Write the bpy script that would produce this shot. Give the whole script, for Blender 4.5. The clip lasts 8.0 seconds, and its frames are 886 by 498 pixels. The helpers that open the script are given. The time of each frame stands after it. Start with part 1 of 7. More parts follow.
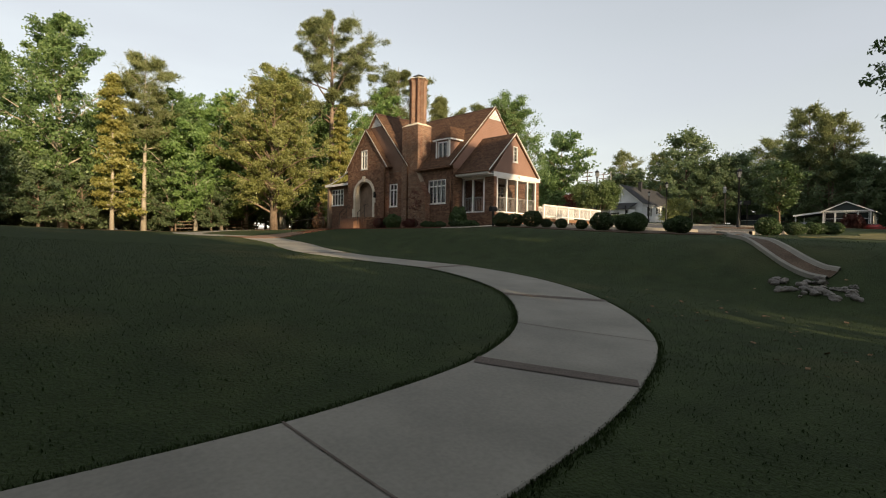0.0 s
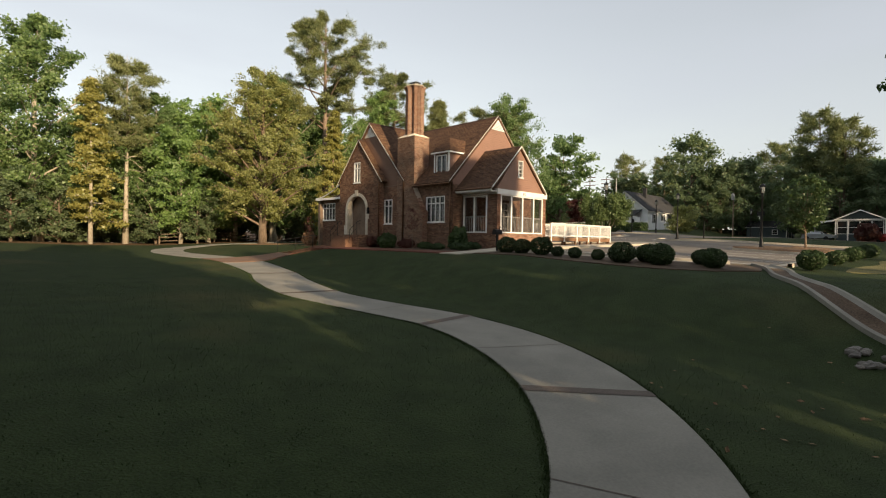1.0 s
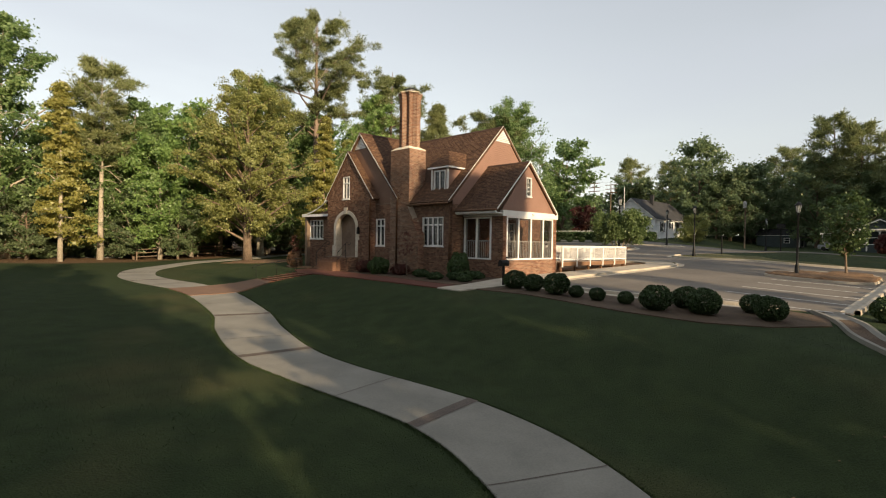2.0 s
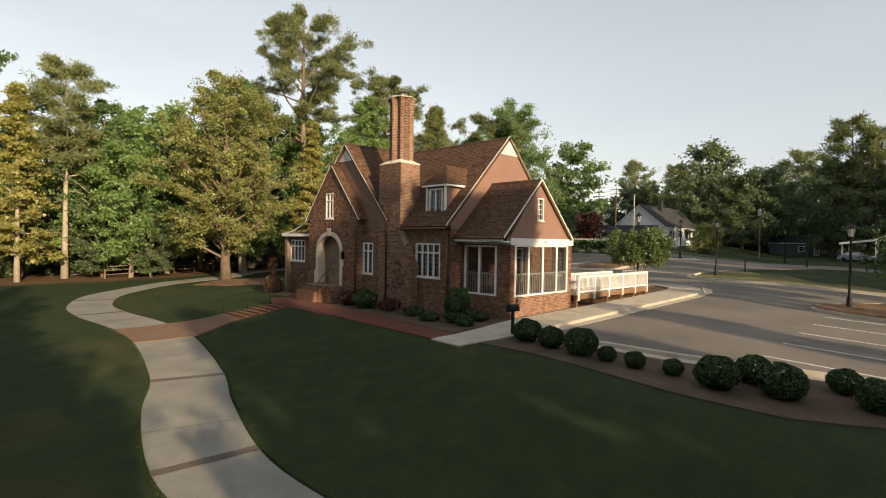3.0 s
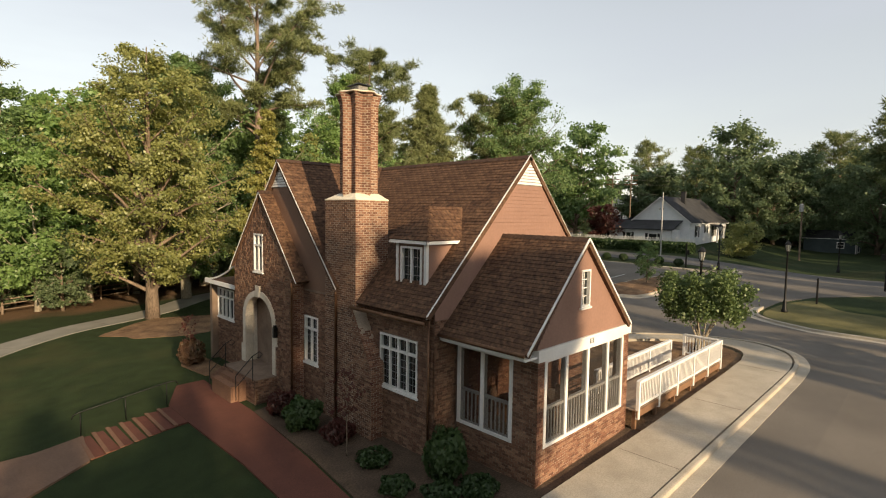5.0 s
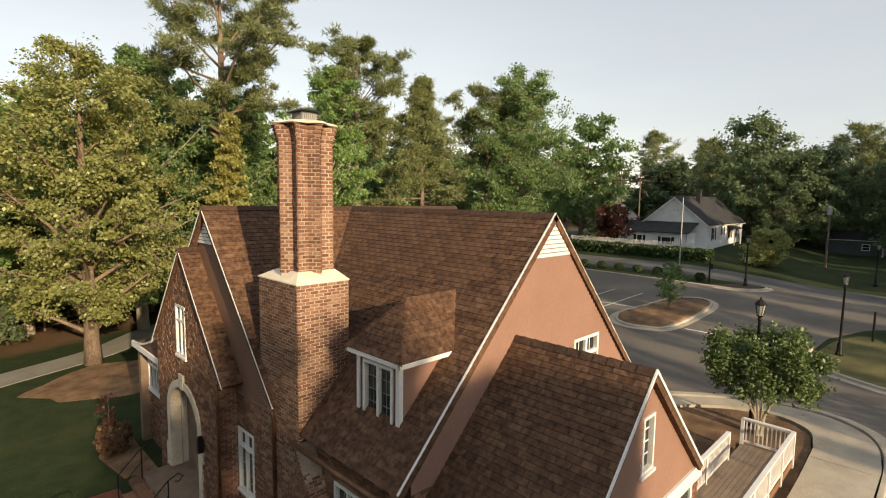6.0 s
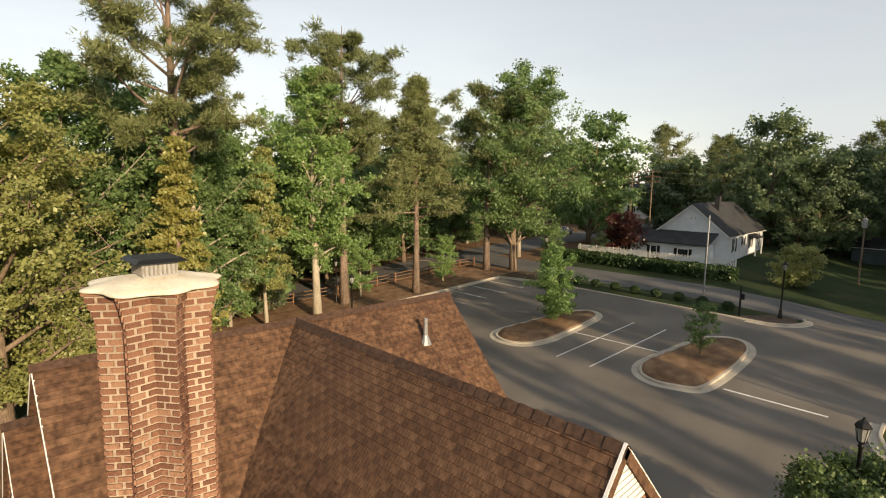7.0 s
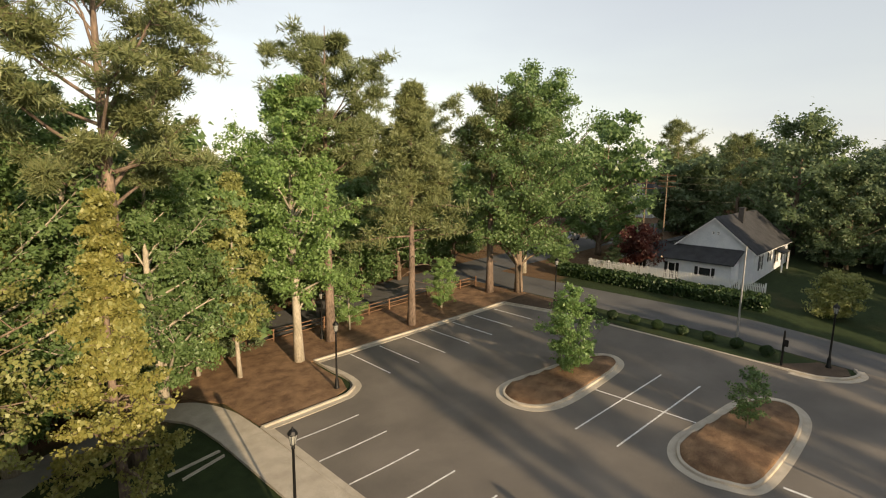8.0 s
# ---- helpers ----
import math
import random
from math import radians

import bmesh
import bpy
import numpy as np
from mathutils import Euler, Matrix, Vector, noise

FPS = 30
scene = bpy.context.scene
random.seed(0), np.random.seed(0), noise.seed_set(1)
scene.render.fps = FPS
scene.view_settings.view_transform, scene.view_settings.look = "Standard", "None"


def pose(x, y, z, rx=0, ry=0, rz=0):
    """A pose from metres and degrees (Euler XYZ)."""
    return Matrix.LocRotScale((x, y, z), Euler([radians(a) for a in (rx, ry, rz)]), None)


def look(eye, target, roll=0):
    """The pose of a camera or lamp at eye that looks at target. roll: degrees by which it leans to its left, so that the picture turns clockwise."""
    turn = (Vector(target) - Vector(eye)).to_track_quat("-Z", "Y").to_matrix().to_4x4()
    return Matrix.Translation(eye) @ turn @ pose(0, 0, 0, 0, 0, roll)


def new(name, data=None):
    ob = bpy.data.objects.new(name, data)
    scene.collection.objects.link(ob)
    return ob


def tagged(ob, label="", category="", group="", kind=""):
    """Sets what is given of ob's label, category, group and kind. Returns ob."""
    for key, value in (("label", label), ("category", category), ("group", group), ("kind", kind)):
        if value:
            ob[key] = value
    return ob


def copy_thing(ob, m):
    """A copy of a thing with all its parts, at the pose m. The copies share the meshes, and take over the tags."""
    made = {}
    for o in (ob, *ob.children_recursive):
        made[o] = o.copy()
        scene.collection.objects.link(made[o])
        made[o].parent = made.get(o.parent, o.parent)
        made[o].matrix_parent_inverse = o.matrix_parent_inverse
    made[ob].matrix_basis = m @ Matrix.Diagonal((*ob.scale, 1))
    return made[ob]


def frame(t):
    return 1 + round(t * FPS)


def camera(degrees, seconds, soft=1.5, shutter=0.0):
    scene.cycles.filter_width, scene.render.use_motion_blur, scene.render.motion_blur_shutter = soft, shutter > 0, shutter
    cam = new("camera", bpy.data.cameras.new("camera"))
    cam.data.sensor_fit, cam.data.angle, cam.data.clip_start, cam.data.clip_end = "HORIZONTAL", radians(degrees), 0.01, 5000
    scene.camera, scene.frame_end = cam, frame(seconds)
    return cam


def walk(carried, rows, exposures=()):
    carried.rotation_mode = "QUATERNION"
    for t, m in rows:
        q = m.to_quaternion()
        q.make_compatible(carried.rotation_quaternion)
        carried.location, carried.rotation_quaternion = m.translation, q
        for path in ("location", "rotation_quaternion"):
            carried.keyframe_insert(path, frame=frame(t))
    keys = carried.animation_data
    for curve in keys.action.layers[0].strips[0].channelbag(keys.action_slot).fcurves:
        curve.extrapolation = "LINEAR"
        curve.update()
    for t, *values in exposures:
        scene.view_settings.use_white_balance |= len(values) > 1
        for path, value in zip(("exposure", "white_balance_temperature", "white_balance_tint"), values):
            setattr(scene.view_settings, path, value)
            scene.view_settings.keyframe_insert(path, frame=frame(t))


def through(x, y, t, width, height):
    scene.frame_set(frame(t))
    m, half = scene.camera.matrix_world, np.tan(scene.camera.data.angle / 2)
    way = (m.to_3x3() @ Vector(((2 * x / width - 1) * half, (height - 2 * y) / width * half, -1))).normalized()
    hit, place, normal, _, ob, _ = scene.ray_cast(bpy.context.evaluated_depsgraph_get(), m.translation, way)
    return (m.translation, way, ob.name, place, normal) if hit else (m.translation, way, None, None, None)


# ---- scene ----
cam = camera(81.6, 8.0, 1.1)
METRES, EYE, TILT, LEAN, TURN = 44.0, 2.0, 0.0, 0.0, -44.5
ROWS = [
    (0.0, 0.0, 0.0, 0.0, 0.01, -0.81, -0.87),
    (0.5, 0.0001, 0.0336, 0.0169, -0.05, -0.81, -0.89),
    (1.0, -0.0004, 0.0705, 0.0343, -0.12, -0.82, -0.89),
    (1.5, -0.0, 0.1129, 0.0519, -0.15, -0.77, -0.88),
    (3.0, 0.0033, 0.2628, 0.1074, -0.3, -0.86, -0.93),
    (3.5, 0.0056, 0.3192, 0.1268, -0.32, -1.19, -0.91),
    (4.0, 0.0087, 0.3779, 0.1484, -0.36, -2.05, -0.9),
    (5.5, 0.0211, 0.5681, 0.22, -0.47, -4.81, -0.83),
    (6.0, 0.0251, 0.6352, 0.2493, -0.51, -5.66, -0.8),
    (6.5, 0.0293, 0.7038, 0.2815, -0.53, -6.49, -0.78),
    (7.0, 0.0331, 0.7737, 0.3174, -0.53, -7.35, -0.79),
    (7.5, 0.0344, 0.8454, 0.3541, -0.57, -8.19, -0.77),
    (8.0, 0.0346, 0.9176, 0.3918, -0.62, -9.15, -0.76),
]
walk(cam, [(t, pose(0, 0, EYE, TILT, LEAN, TURN) @ pose(METRES * x, METRES * y, METRES * z, 90 + pitch, roll, yaw)) for t, x, y, z, yaw, pitch, roll in ROWS], exposures=[(0.0, 0.41, 7000, 10), (8.0, 0.41, 7000, 10)])


from mathutils.geometry import tessellate_polygon

# ---- world, sun, exposure ----
SUN_TO = Vector((0.18, 0.95, -0.285)).normalized()      # the way the sunlight travels
sun_el = math.asin(-SUN_TO.z)
sun_az = math.atan2(-SUN_TO.x, -SUN_TO.y)               # from +Y towards +X
world = bpy.data.worlds.new("sky")
scene.world = world
world.use_nodes = True
wn = world.node_tree
sky = wn.nodes.new("ShaderNodeTexSky")
sky.sky_type = "NISHITA"
sky.sun_disc = False
sky.sun_elevation = sun_el
sky.sun_rotation = sun_az
sky.altitude = 60
sky.air_density = 1.25
sky.dust_density = 0.4
sky.ozone_density = 1.0
background = wn.nodes["Background"]
haze = wn.nodes.new("ShaderNodeHueSaturation")      # thin bright haze over the whole sky
haze.inputs["Saturation"].default_value = 0.45
haze.inputs["Value"].default_value = 1.0
wn.links.new(sky.outputs[0], haze.inputs["Color"])
veil = wn.nodes.new("ShaderNodeMixRGB")                # even high cloud veil
veil.inputs[0].default_value = 0.45
veil.inputs[2].default_value = (3.1, 3.42, 4.05, 1)
wisp_at, wisp = wn.nodes.new("ShaderNodeTexCoord"), wn.nodes.new("ShaderNodeTexNoise")
wisp_map = wn.nodes.new("ShaderNodeMapping")
wisp_map.inputs["Scale"].default_value = (1.2, 1.2, 5.0)
wisp.inputs["Scale"].default_value, wisp.inputs["Detail"].default_value = 1.6, 5
wisp_fac = wn.nodes.new("ShaderNodeMapRange")
for slot, value in zip((1, 2, 3, 4), (0.35, 0.7, 0.36, 0.66)):
    wisp_fac.inputs[slot].default_value = value
wn.links.new(wisp_at.outputs["Generated"], wisp_map.inputs[0])
wn.links.new(wisp_map.outputs[0], wisp.inputs["Vector"])
wn.links.new(wisp.outputs["Fac"], wisp_fac.inputs[0])
wn.links.new(wisp_fac.outputs[0], veil.inputs[0])
wn.links.new(haze.outputs[0], veil.inputs[1])
wn.links.new(veil.outputs[0], background.inputs[0])
background.inputs[1].default_value = 0.15
sun_data = bpy.data.lights.new("sun", "SUN")
sun_data.energy = 5.0
sun_data.angle = radians(0.6)
sun_data.color = (1.0, 0.80, 0.56)
sun = new("sun", sun_data)
sun.matrix_world = look((0, -60, 60), Vector((0, -60, 60)) + SUN_TO)


# ---- materials ----
def mat(name, c1, c2, scale=2.0, fine=30.0, rough=0.85, bump=0.25, metal=0.0, island=0.0, each=0.0, c3=None, spec=0.3, stain=0.25, dist=0.01, stretch=(1, 1, 1)):
    """Two colours mixed by coarse noise, darkened and lightened by fine grain, a third by islands or objects."""
    m = bpy.data.materials.new(name)
    m.use_nodes = True
    nt = m.node_tree
    N, L = nt.nodes, nt.links
    bsdf = N["Principled BSDF"]
    tc = N.new("ShaderNodeTexCoord")
    mp = N.new("ShaderNodeMapping")
    mp.inputs["Scale"].default_value = stretch
    L.new(tc.outputs["Object"], mp.inputs[0])
    n1, n2 = N.new("ShaderNodeTexNoise"), N.new("ShaderNodeTexNoise")
    for n, s, d in ((n1, scale, 4), (n2, fine, 3)):
        n.inputs["Scale"].default_value = s
        n.inputs["Detail"].default_value = d
        L.new(mp.outputs[0], n.inputs["Vector"])
    ramp = N.new("ShaderNodeValToRGB")
    ramp.color_ramp.elements[0].position, ramp.color_ramp.elements[1].position = 0.32, 0.68
    ramp.color_ramp.elements[0].color, ramp.color_ramp.elements[1].color = (*c1, 1), (*c2, 1)
    L.new(n1.outputs["Fac"], ramp.inputs[0])
    col = ramp.outputs[0]
    if island or each:
        src = N.new("ShaderNodeNewGeometry").outputs["Random Per Island"] if island else N.new("ShaderNodeObjectInfo").outputs["Random"]
        r2 = N.new("ShaderNodeValToRGB")
        r2.color_ramp.elements[0].color, r2.color_ramp.elements[1].color = (*c1, 1), (*(c3 or c2), 1)
        mid = r2.color_ramp.elements.new(0.55)
        mid.color = (*c2, 1)
        L.new(src, r2.inputs[0])
        mx = N.new("ShaderNodeMixRGB")
        mx.inputs[0].default_value = island or each
        L.new(col, mx.inputs[1]); L.new(r2.outputs[0], mx.inputs[2])
        col = mx.outputs[0]
    grain = N.new("ShaderNodeMapRange")
    grain.inputs[1].default_value, grain.inputs[2].default_value = 0.3, 0.7
    grain.inputs[3].default_value, grain.inputs[4].default_value = 1 - stain, 1 + stain
    L.new(n2.outputs["Fac"], grain.inputs[0])
    mul = N.new("ShaderNodeMixRGB")
    mul.blend_type = "MULTIPLY"
    mul.inputs[0].default_value = 1
    L.new(col, mul.inputs[1]); L.new(grain.outputs[0], mul.inputs[2])
    L.new(mul.outputs[0], bsdf.inputs["Base Color"])
    bsdf.inputs["Roughness"].default_value = rough
    bsdf.inputs["Metallic"].default_value = metal
    bsdf.inputs["Specular IOR Level"].default_value = spec
    if bump:
        b = N.new("ShaderNodeBump")
        b.inputs["Strength"].default_value, b.inputs["Distance"].default_value = bump, dist
        L.new(n2.outputs["Fac"], b.inputs["Height"])
        L.new(b.outputs[0], bsdf.inputs["Normal"])
    return m


def leaf_mat(name, c1, c2, c3, through=0.48):
    m = bpy.data.materials.new(name)
    m.use_nodes = True
    nt = m.node_tree
    N, L = nt.nodes, nt.links
    N.remove(N["Principled BSDF"])
    geo, inf = N.new("ShaderNodeNewGeometry"), N.new("ShaderNodeObjectInfo")
    ramp = N.new("ShaderNodeValToRGB")
    ramp.color_ramp.elements[0].color, ramp.color_ramp.elements[1].color = (*c1, 1), (*c3, 1)
    mid = ramp.color_ramp.elements.new(0.5)
    mid.color = (*c2, 1)
    tc, n1 = N.new("ShaderNodeTexCoord"), N.new("ShaderNodeTexNoise")
    n1.inputs["Scale"].default_value = 0.45
    L.new(tc.outputs["Object"], n1.inputs["Vector"])
    a1 = N.new("ShaderNodeMath"); a1.operation = "MULTIPLY_ADD"; a1.inputs[1].default_value = 0.55
    L.new(geo.outputs["Random Per Island"], a1.inputs[0]); L.new(n1.outputs["Fac"], a1.inputs[2])
    a2 = N.new("ShaderNodeMath"); a2.operation = "MULTIPLY_ADD"; a2.inputs[1].default_value = 0.3
    L.new(inf.outputs["Random"], a2.inputs[0]); L.new(a1.outputs[0], a2.inputs[2])
    a3 = N.new("ShaderNodeMath"); a3.operation = "SUBTRACT"; a3.inputs[1].default_value = 0.42
    L.new(a2.outputs[0], a3.inputs[0])
    L.new(a3.outputs[0], ramp.inputs[0])
    d, t, g = N.new("ShaderNodeBsdfDiffuse"), N.new("ShaderNodeBsdfTranslucent"), N.new("ShaderNodeBsdfGlossy")
    g.inputs["Roughness"].default_value = 0.45
    g.inputs["Color"].default_value = (0.8, 0.85, 0.7, 1)
    L.new(ramp.outputs[0], d.inputs[0]); L.new(ramp.outputs[0], t.inputs[0])
    mx, mg = N.new("ShaderNodeMixShader"), N.new("ShaderNodeMixShader")
    mx.inputs[0].default_value, mg.inputs[0].default_value = through, 0.04
    L.new(d.outputs[0], mx.inputs[1]); L.new(t.outputs[0], mx.inputs[2])
    L.new(mx.outputs[0], mg.inputs[1]); L.new(g.outputs[0], mg.inputs[2])
    L.new(mg.outputs[0], N["Material Output"].inputs[0])
    return m


def glass_mat(name, tint, rough=0.03, clear=0.0):
    """Window glass: a dark room behind a reflecting pane, or clear glass."""
    m = bpy.data.materials.new(name)
    m.use_nodes = True
    b = m.node_tree.nodes["Principled BSDF"]
    b.inputs["Base Color"].default_value = (*tint, 1)
    b.inputs["Roughness"].default_value = rough
    b.inputs["Transmission Weight"].default_value = clear
    b.inputs["Specular IOR Level"].default_value = 0.5
    return m


M = {
    "concrete": mat("concrete", (0.205, 0.193, 0.162), (0.275, 0.257, 0.215), 0.7, 22, 0.9, 0.1, stain=0.08),
    "kerb_concrete": mat("kerb_concrete", (0.385, 0.335, 0.26), (0.49, 0.43, 0.34), 1.2, 25, 0.9, 0.2, stain=0.14),
    "asphalt": mat("asphalt", (0.13, 0.114, 0.095), (0.188, 0.164, 0.135), 0.25, 45, 0.9, 0.35, stain=0.2),
    "old_asphalt": mat("old_asphalt", (0.09, 0.087, 0.083), (0.13, 0.125, 0.117), 0.3, 35, 0.92, 0.3, stain=0.2),
    "paint_line": mat("paint_line", (0.55, 0.54, 0.5), (0.75, 0.74, 0.7), 3, 40, 0.8, 0.1, stain=0.2),
    "band": mat("band", (0.095, 0.076, 0.062), (0.145, 0.115, 0.094), 2, 30, 0.9, 0.3, each=0.5),
    "brick_walk": mat("brick_walk", (0.095, 0.036, 0.024), (0.15, 0.056, 0.037), 1.5, 30, 0.88, 0.3, each=0.6, c3=(0.11, 0.036, 0.025)),
    "brick_tan": mat("brick_tan", (0.15, 0.088, 0.058), (0.215, 0.13, 0.086), 1.5, 30, 0.88, 0.3, island=0.6),
    # dry grass colour, lightened to hold the sunlight on the strips by the lot
    "sunlit_dry_turf": mat("sunlit_dry_turf", (0.085, 0.082, 0.03), (0.17, 0.15, 0.058), 0.5, 26, 0.95, 0.7, stain=0.35, dist=0.04),
    "mulch": mat("mulch", (0.13, 0.075, 0.042), (0.27, 0.165, 0.09), 1.2, 22, 0.95, 0.9, stain=0.45, dist=0.04),
    "clinker": mat("clinker", (0.10, 0.055, 0.036), (0.20, 0.105, 0.065), 3, 25, 0.85, 0.5, island=0.75, c3=(0.33, 0.20, 0.125), stain=0.3),
    "brick": mat("brick", (0.125, 0.058, 0.038), (0.225, 0.108, 0.068), 3, 30, 0.85, 0.4, island=0.8, c3=(0.35, 0.205, 0.13), stain=0.3),
    "brick_piece": mat("brick_piece", (0.125, 0.058, 0.038), (0.225, 0.108, 0.068), 3, 30, 0.85, 0.4, each=0.8, c3=(0.35, 0.205, 0.13), stain=0.3),
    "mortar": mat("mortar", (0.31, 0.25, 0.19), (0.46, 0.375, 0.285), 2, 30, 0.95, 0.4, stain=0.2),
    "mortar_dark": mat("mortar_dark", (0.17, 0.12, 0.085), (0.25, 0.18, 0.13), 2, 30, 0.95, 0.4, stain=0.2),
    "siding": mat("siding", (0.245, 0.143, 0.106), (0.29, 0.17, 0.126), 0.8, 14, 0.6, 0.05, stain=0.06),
    # darker copy of siding: shade of west faces and porch put into colour
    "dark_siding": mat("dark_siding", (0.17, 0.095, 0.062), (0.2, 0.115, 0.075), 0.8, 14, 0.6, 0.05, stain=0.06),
    "shingle": mat("shingle", (0.07, 0.036, 0.021), (0.112, 0.06, 0.034), 0.5, 8.5, 0.92, 0.3, island=0.55, c3=(0.165, 0.093, 0.053), stain=0.5),
    "ridge_shingle": mat("ridge_shingle", (0.05, 0.029, 0.02), (0.085, 0.048, 0.031), 0.8, 12, 0.92, 0.3, stain=0.35),
    "shingle_piece": mat("shingle_piece", (0.07, 0.036, 0.021), (0.112, 0.06, 0.034), 0.5, 8.5, 0.92, 0.3, each=0.55, c3=(0.165, 0.093, 0.053), stain=0.5),
    "white": mat("white", (0.72, 0.70, 0.65), (0.82, 0.80, 0.76), 1.2, 20, 0.5, 0.04, stain=0.06),
    "limestone": mat("limestone", (0.55, 0.48, 0.37), (0.68, 0.61, 0.5), 2, 18, 0.85, 0.2, stain=0.12),
    "cap": mat("cap", (0.70, 0.61, 0.45), (0.82, 0.74, 0.58), 2.5, 20, 0.9, 0.1, stain=0.08),
    "grey_door": mat("grey_door", (0.10, 0.095, 0.09), (0.13, 0.125, 0.115), 2, 20, 0.55, 0.05, stain=0.1),
    "pane": glass_mat("pane", (0.018, 0.022, 0.022), 0.06),
    "metal_dark": mat("metal_dark", (0.018, 0.018, 0.017), (0.03, 0.029, 0.028), 4, 40, 0.45, 0.05, 0.6, stain=0.15),
    "copper": mat("copper", (0.12, 0.06, 0.035), (0.2, 0.11, 0.06), 3, 30, 0.45, 0.05, 0.5, stain=0.2),
    "lamp_glass": glass_mat("lamp_glass", (0.55, 0.55, 0.5), 0.15, 0.5),
    "wood_brown": mat("wood_brown", (0.16, 0.085, 0.045), (0.25, 0.14, 0.08), 2, 25, 0.8, 0.2, stain=0.2),
    "deck_board": mat("deck_board", (0.24, 0.17, 0.12), (0.33, 0.25, 0.18), 2, 25, 0.8, 0.2, each=0.4, stain=0.2),
    "bark": mat("bark", (0.13, 0.095, 0.065), (0.25, 0.185, 0.13), 1.5, 14, 0.95, 0.9, stain=0.35, dist=0.04, stretch=(1, 1, 0.35)),
    "pine_bark": mat("pine_bark", (0.13, 0.095, 0.07), (0.26, 0.19, 0.14), 1.5, 10, 0.95, 0.9, stain=0.35, dist=0.04, stretch=(1, 1, 0.35)),
    "pale_bark": mat("pale_bark", (0.30, 0.26, 0.19), (0.45, 0.39, 0.3), 1.5, 14, 0.9, 0.5, stain=0.25, dist=0.03, stretch=(1, 1, 0.35)),
    "rock": mat("rock", (0.11, 0.10, 0.09), (0.24, 0.22, 0.195), 3, 20, 0.9, 0.5, each=0.5, stain=0.25),
    "dark_roof": mat("dark_roof", (0.03, 0.03, 0.031), (0.05, 0.05, 0.051), 1, 30, 0.9, 0.3, stain=0.2),
    "white_wall": mat("white_wall", (0.66, 0.67, 0.67), (0.76, 0.76, 0.75), 1, 10, 0.65, 0.05, stain=0.06),
    "soil": mat("soil", (0.07, 0.047, 0.03), (0.115, 0.078, 0.05), 1, 20, 0.95, 0.6, stain=0.35, dist=0.03),
    "leaf_green": leaf_mat("leaf_green", (0.092, 0.157, 0.055), (0.165, 0.258, 0.09), (0.255, 0.348, 0.132)),
    "leaf_bright": leaf_mat("leaf_bright", (0.145, 0.24, 0.075), (0.235, 0.362, 0.115), (0.345, 0.465, 0.162)),
    "leaf_dark": leaf_mat("leaf_dark", (0.035, 0.065, 0.024), (0.065, 0.11, 0.036), (0.10, 0.145, 0.05), 0.35),
    "leaf_shade": leaf_mat("leaf_shade", (0.1, 0.145, 0.075), (0.152, 0.208, 0.1), (0.205, 0.265, 0.125), 0.5),
    "leaf_myrtle": leaf_mat("leaf_myrtle", (0.06, 0.10, 0.035), (0.105, 0.155, 0.052), (0.16, 0.21, 0.075), 0.35),
    "leaf_rust": leaf_mat("leaf_rust", (0.13, 0.07, 0.04), (0.2, 0.11, 0.065), (0.27, 0.16, 0.095)),
    # holds the shade between the gable vent slats; the flue fins share this grey
    "weathered": mat("weathered", (0.17, 0.15, 0.125), (0.26, 0.235, 0.2), 2, 25, 0.9, 0.2, stain=0.2),
    "leaf_gold": leaf_mat("leaf_gold", (0.205, 0.213, 0.06), (0.345, 0.333, 0.095), (0.475, 0.42, 0.138)),
    "leaf_olive": leaf_mat("leaf_olive", (0.217, 0.238, 0.076), (0.343, 0.357, 0.12), (0.482, 0.457, 0.18)),
    "needle": leaf_mat("needle", (0.095, 0.123, 0.05), (0.175, 0.203, 0.082), (0.265, 0.28, 0.118), 0.25),
    "leaf_red": leaf_mat("leaf_red", (0.07, 0.022, 0.02), (0.115, 0.032, 0.028), (0.155, 0.048, 0.04)),
    "hedge": leaf_mat("hedge", (0.02, 0.04, 0.014), (0.035, 0.065, 0.02), (0.055, 0.09, 0.028), 0.2),
    "grass": leaf_mat("grass", (0.024, 0.041, 0.013), (0.034, 0.055, 0.017), (0.045, 0.068, 0.022), 0.2),
    "car_red": mat("car_red", (0.22, 0.025, 0.02), (0.25, 0.03, 0.025), 2, 10, 0.25, 0, 0.2, stain=0.03, spec=0.6),
    "car_grey": mat("car_grey", (0.32, 0.33, 0.34), (0.36, 0.37, 0.38), 2, 10, 0.25, 0, 0.3, stain=0.03, spec=0.6),
    "slate_green": mat("slate_green", (0.045, 0.06, 0.06), (0.06, 0.078, 0.078), 1, 12, 0.7, 0.05, stain=0.08),
    "rubber": mat("rubber", (0.015, 0.015, 0.015), (0.022, 0.022, 0.022), 6, 40, 0.9, 0.1),
    "galvanised": mat("galvanised", (0.30, 0.30, 0.30), (0.4, 0.4, 0.39), 4, 30, 0.5, 0.05, 0.6, stain=0.15),
}


def screen_mat():
    """Fine dark insect screen that lets half of the light through."""
    m = bpy.data.materials.new("screen")
    m.use_nodes = True
    N, L = m.node_tree.nodes, m.node_tree.links
    N.remove(N["Principled BSDF"])
    d, t, x = N.new("ShaderNodeBsdfDiffuse"), N.new("ShaderNodeBsdfTransparent"), N.new("ShaderNodeMixShader")
    d.inputs[0].default_value = (0.03, 0.028, 0.026, 1)
    x.inputs[0].default_value = 0.32
    L.new(t.outputs[0], x.inputs[1]); L.new(d.outputs[0], x.inputs[2])
    L.new(x.outputs[0], N["Material Output"].inputs[0])
    return m


M["screen"] = screen_mat()


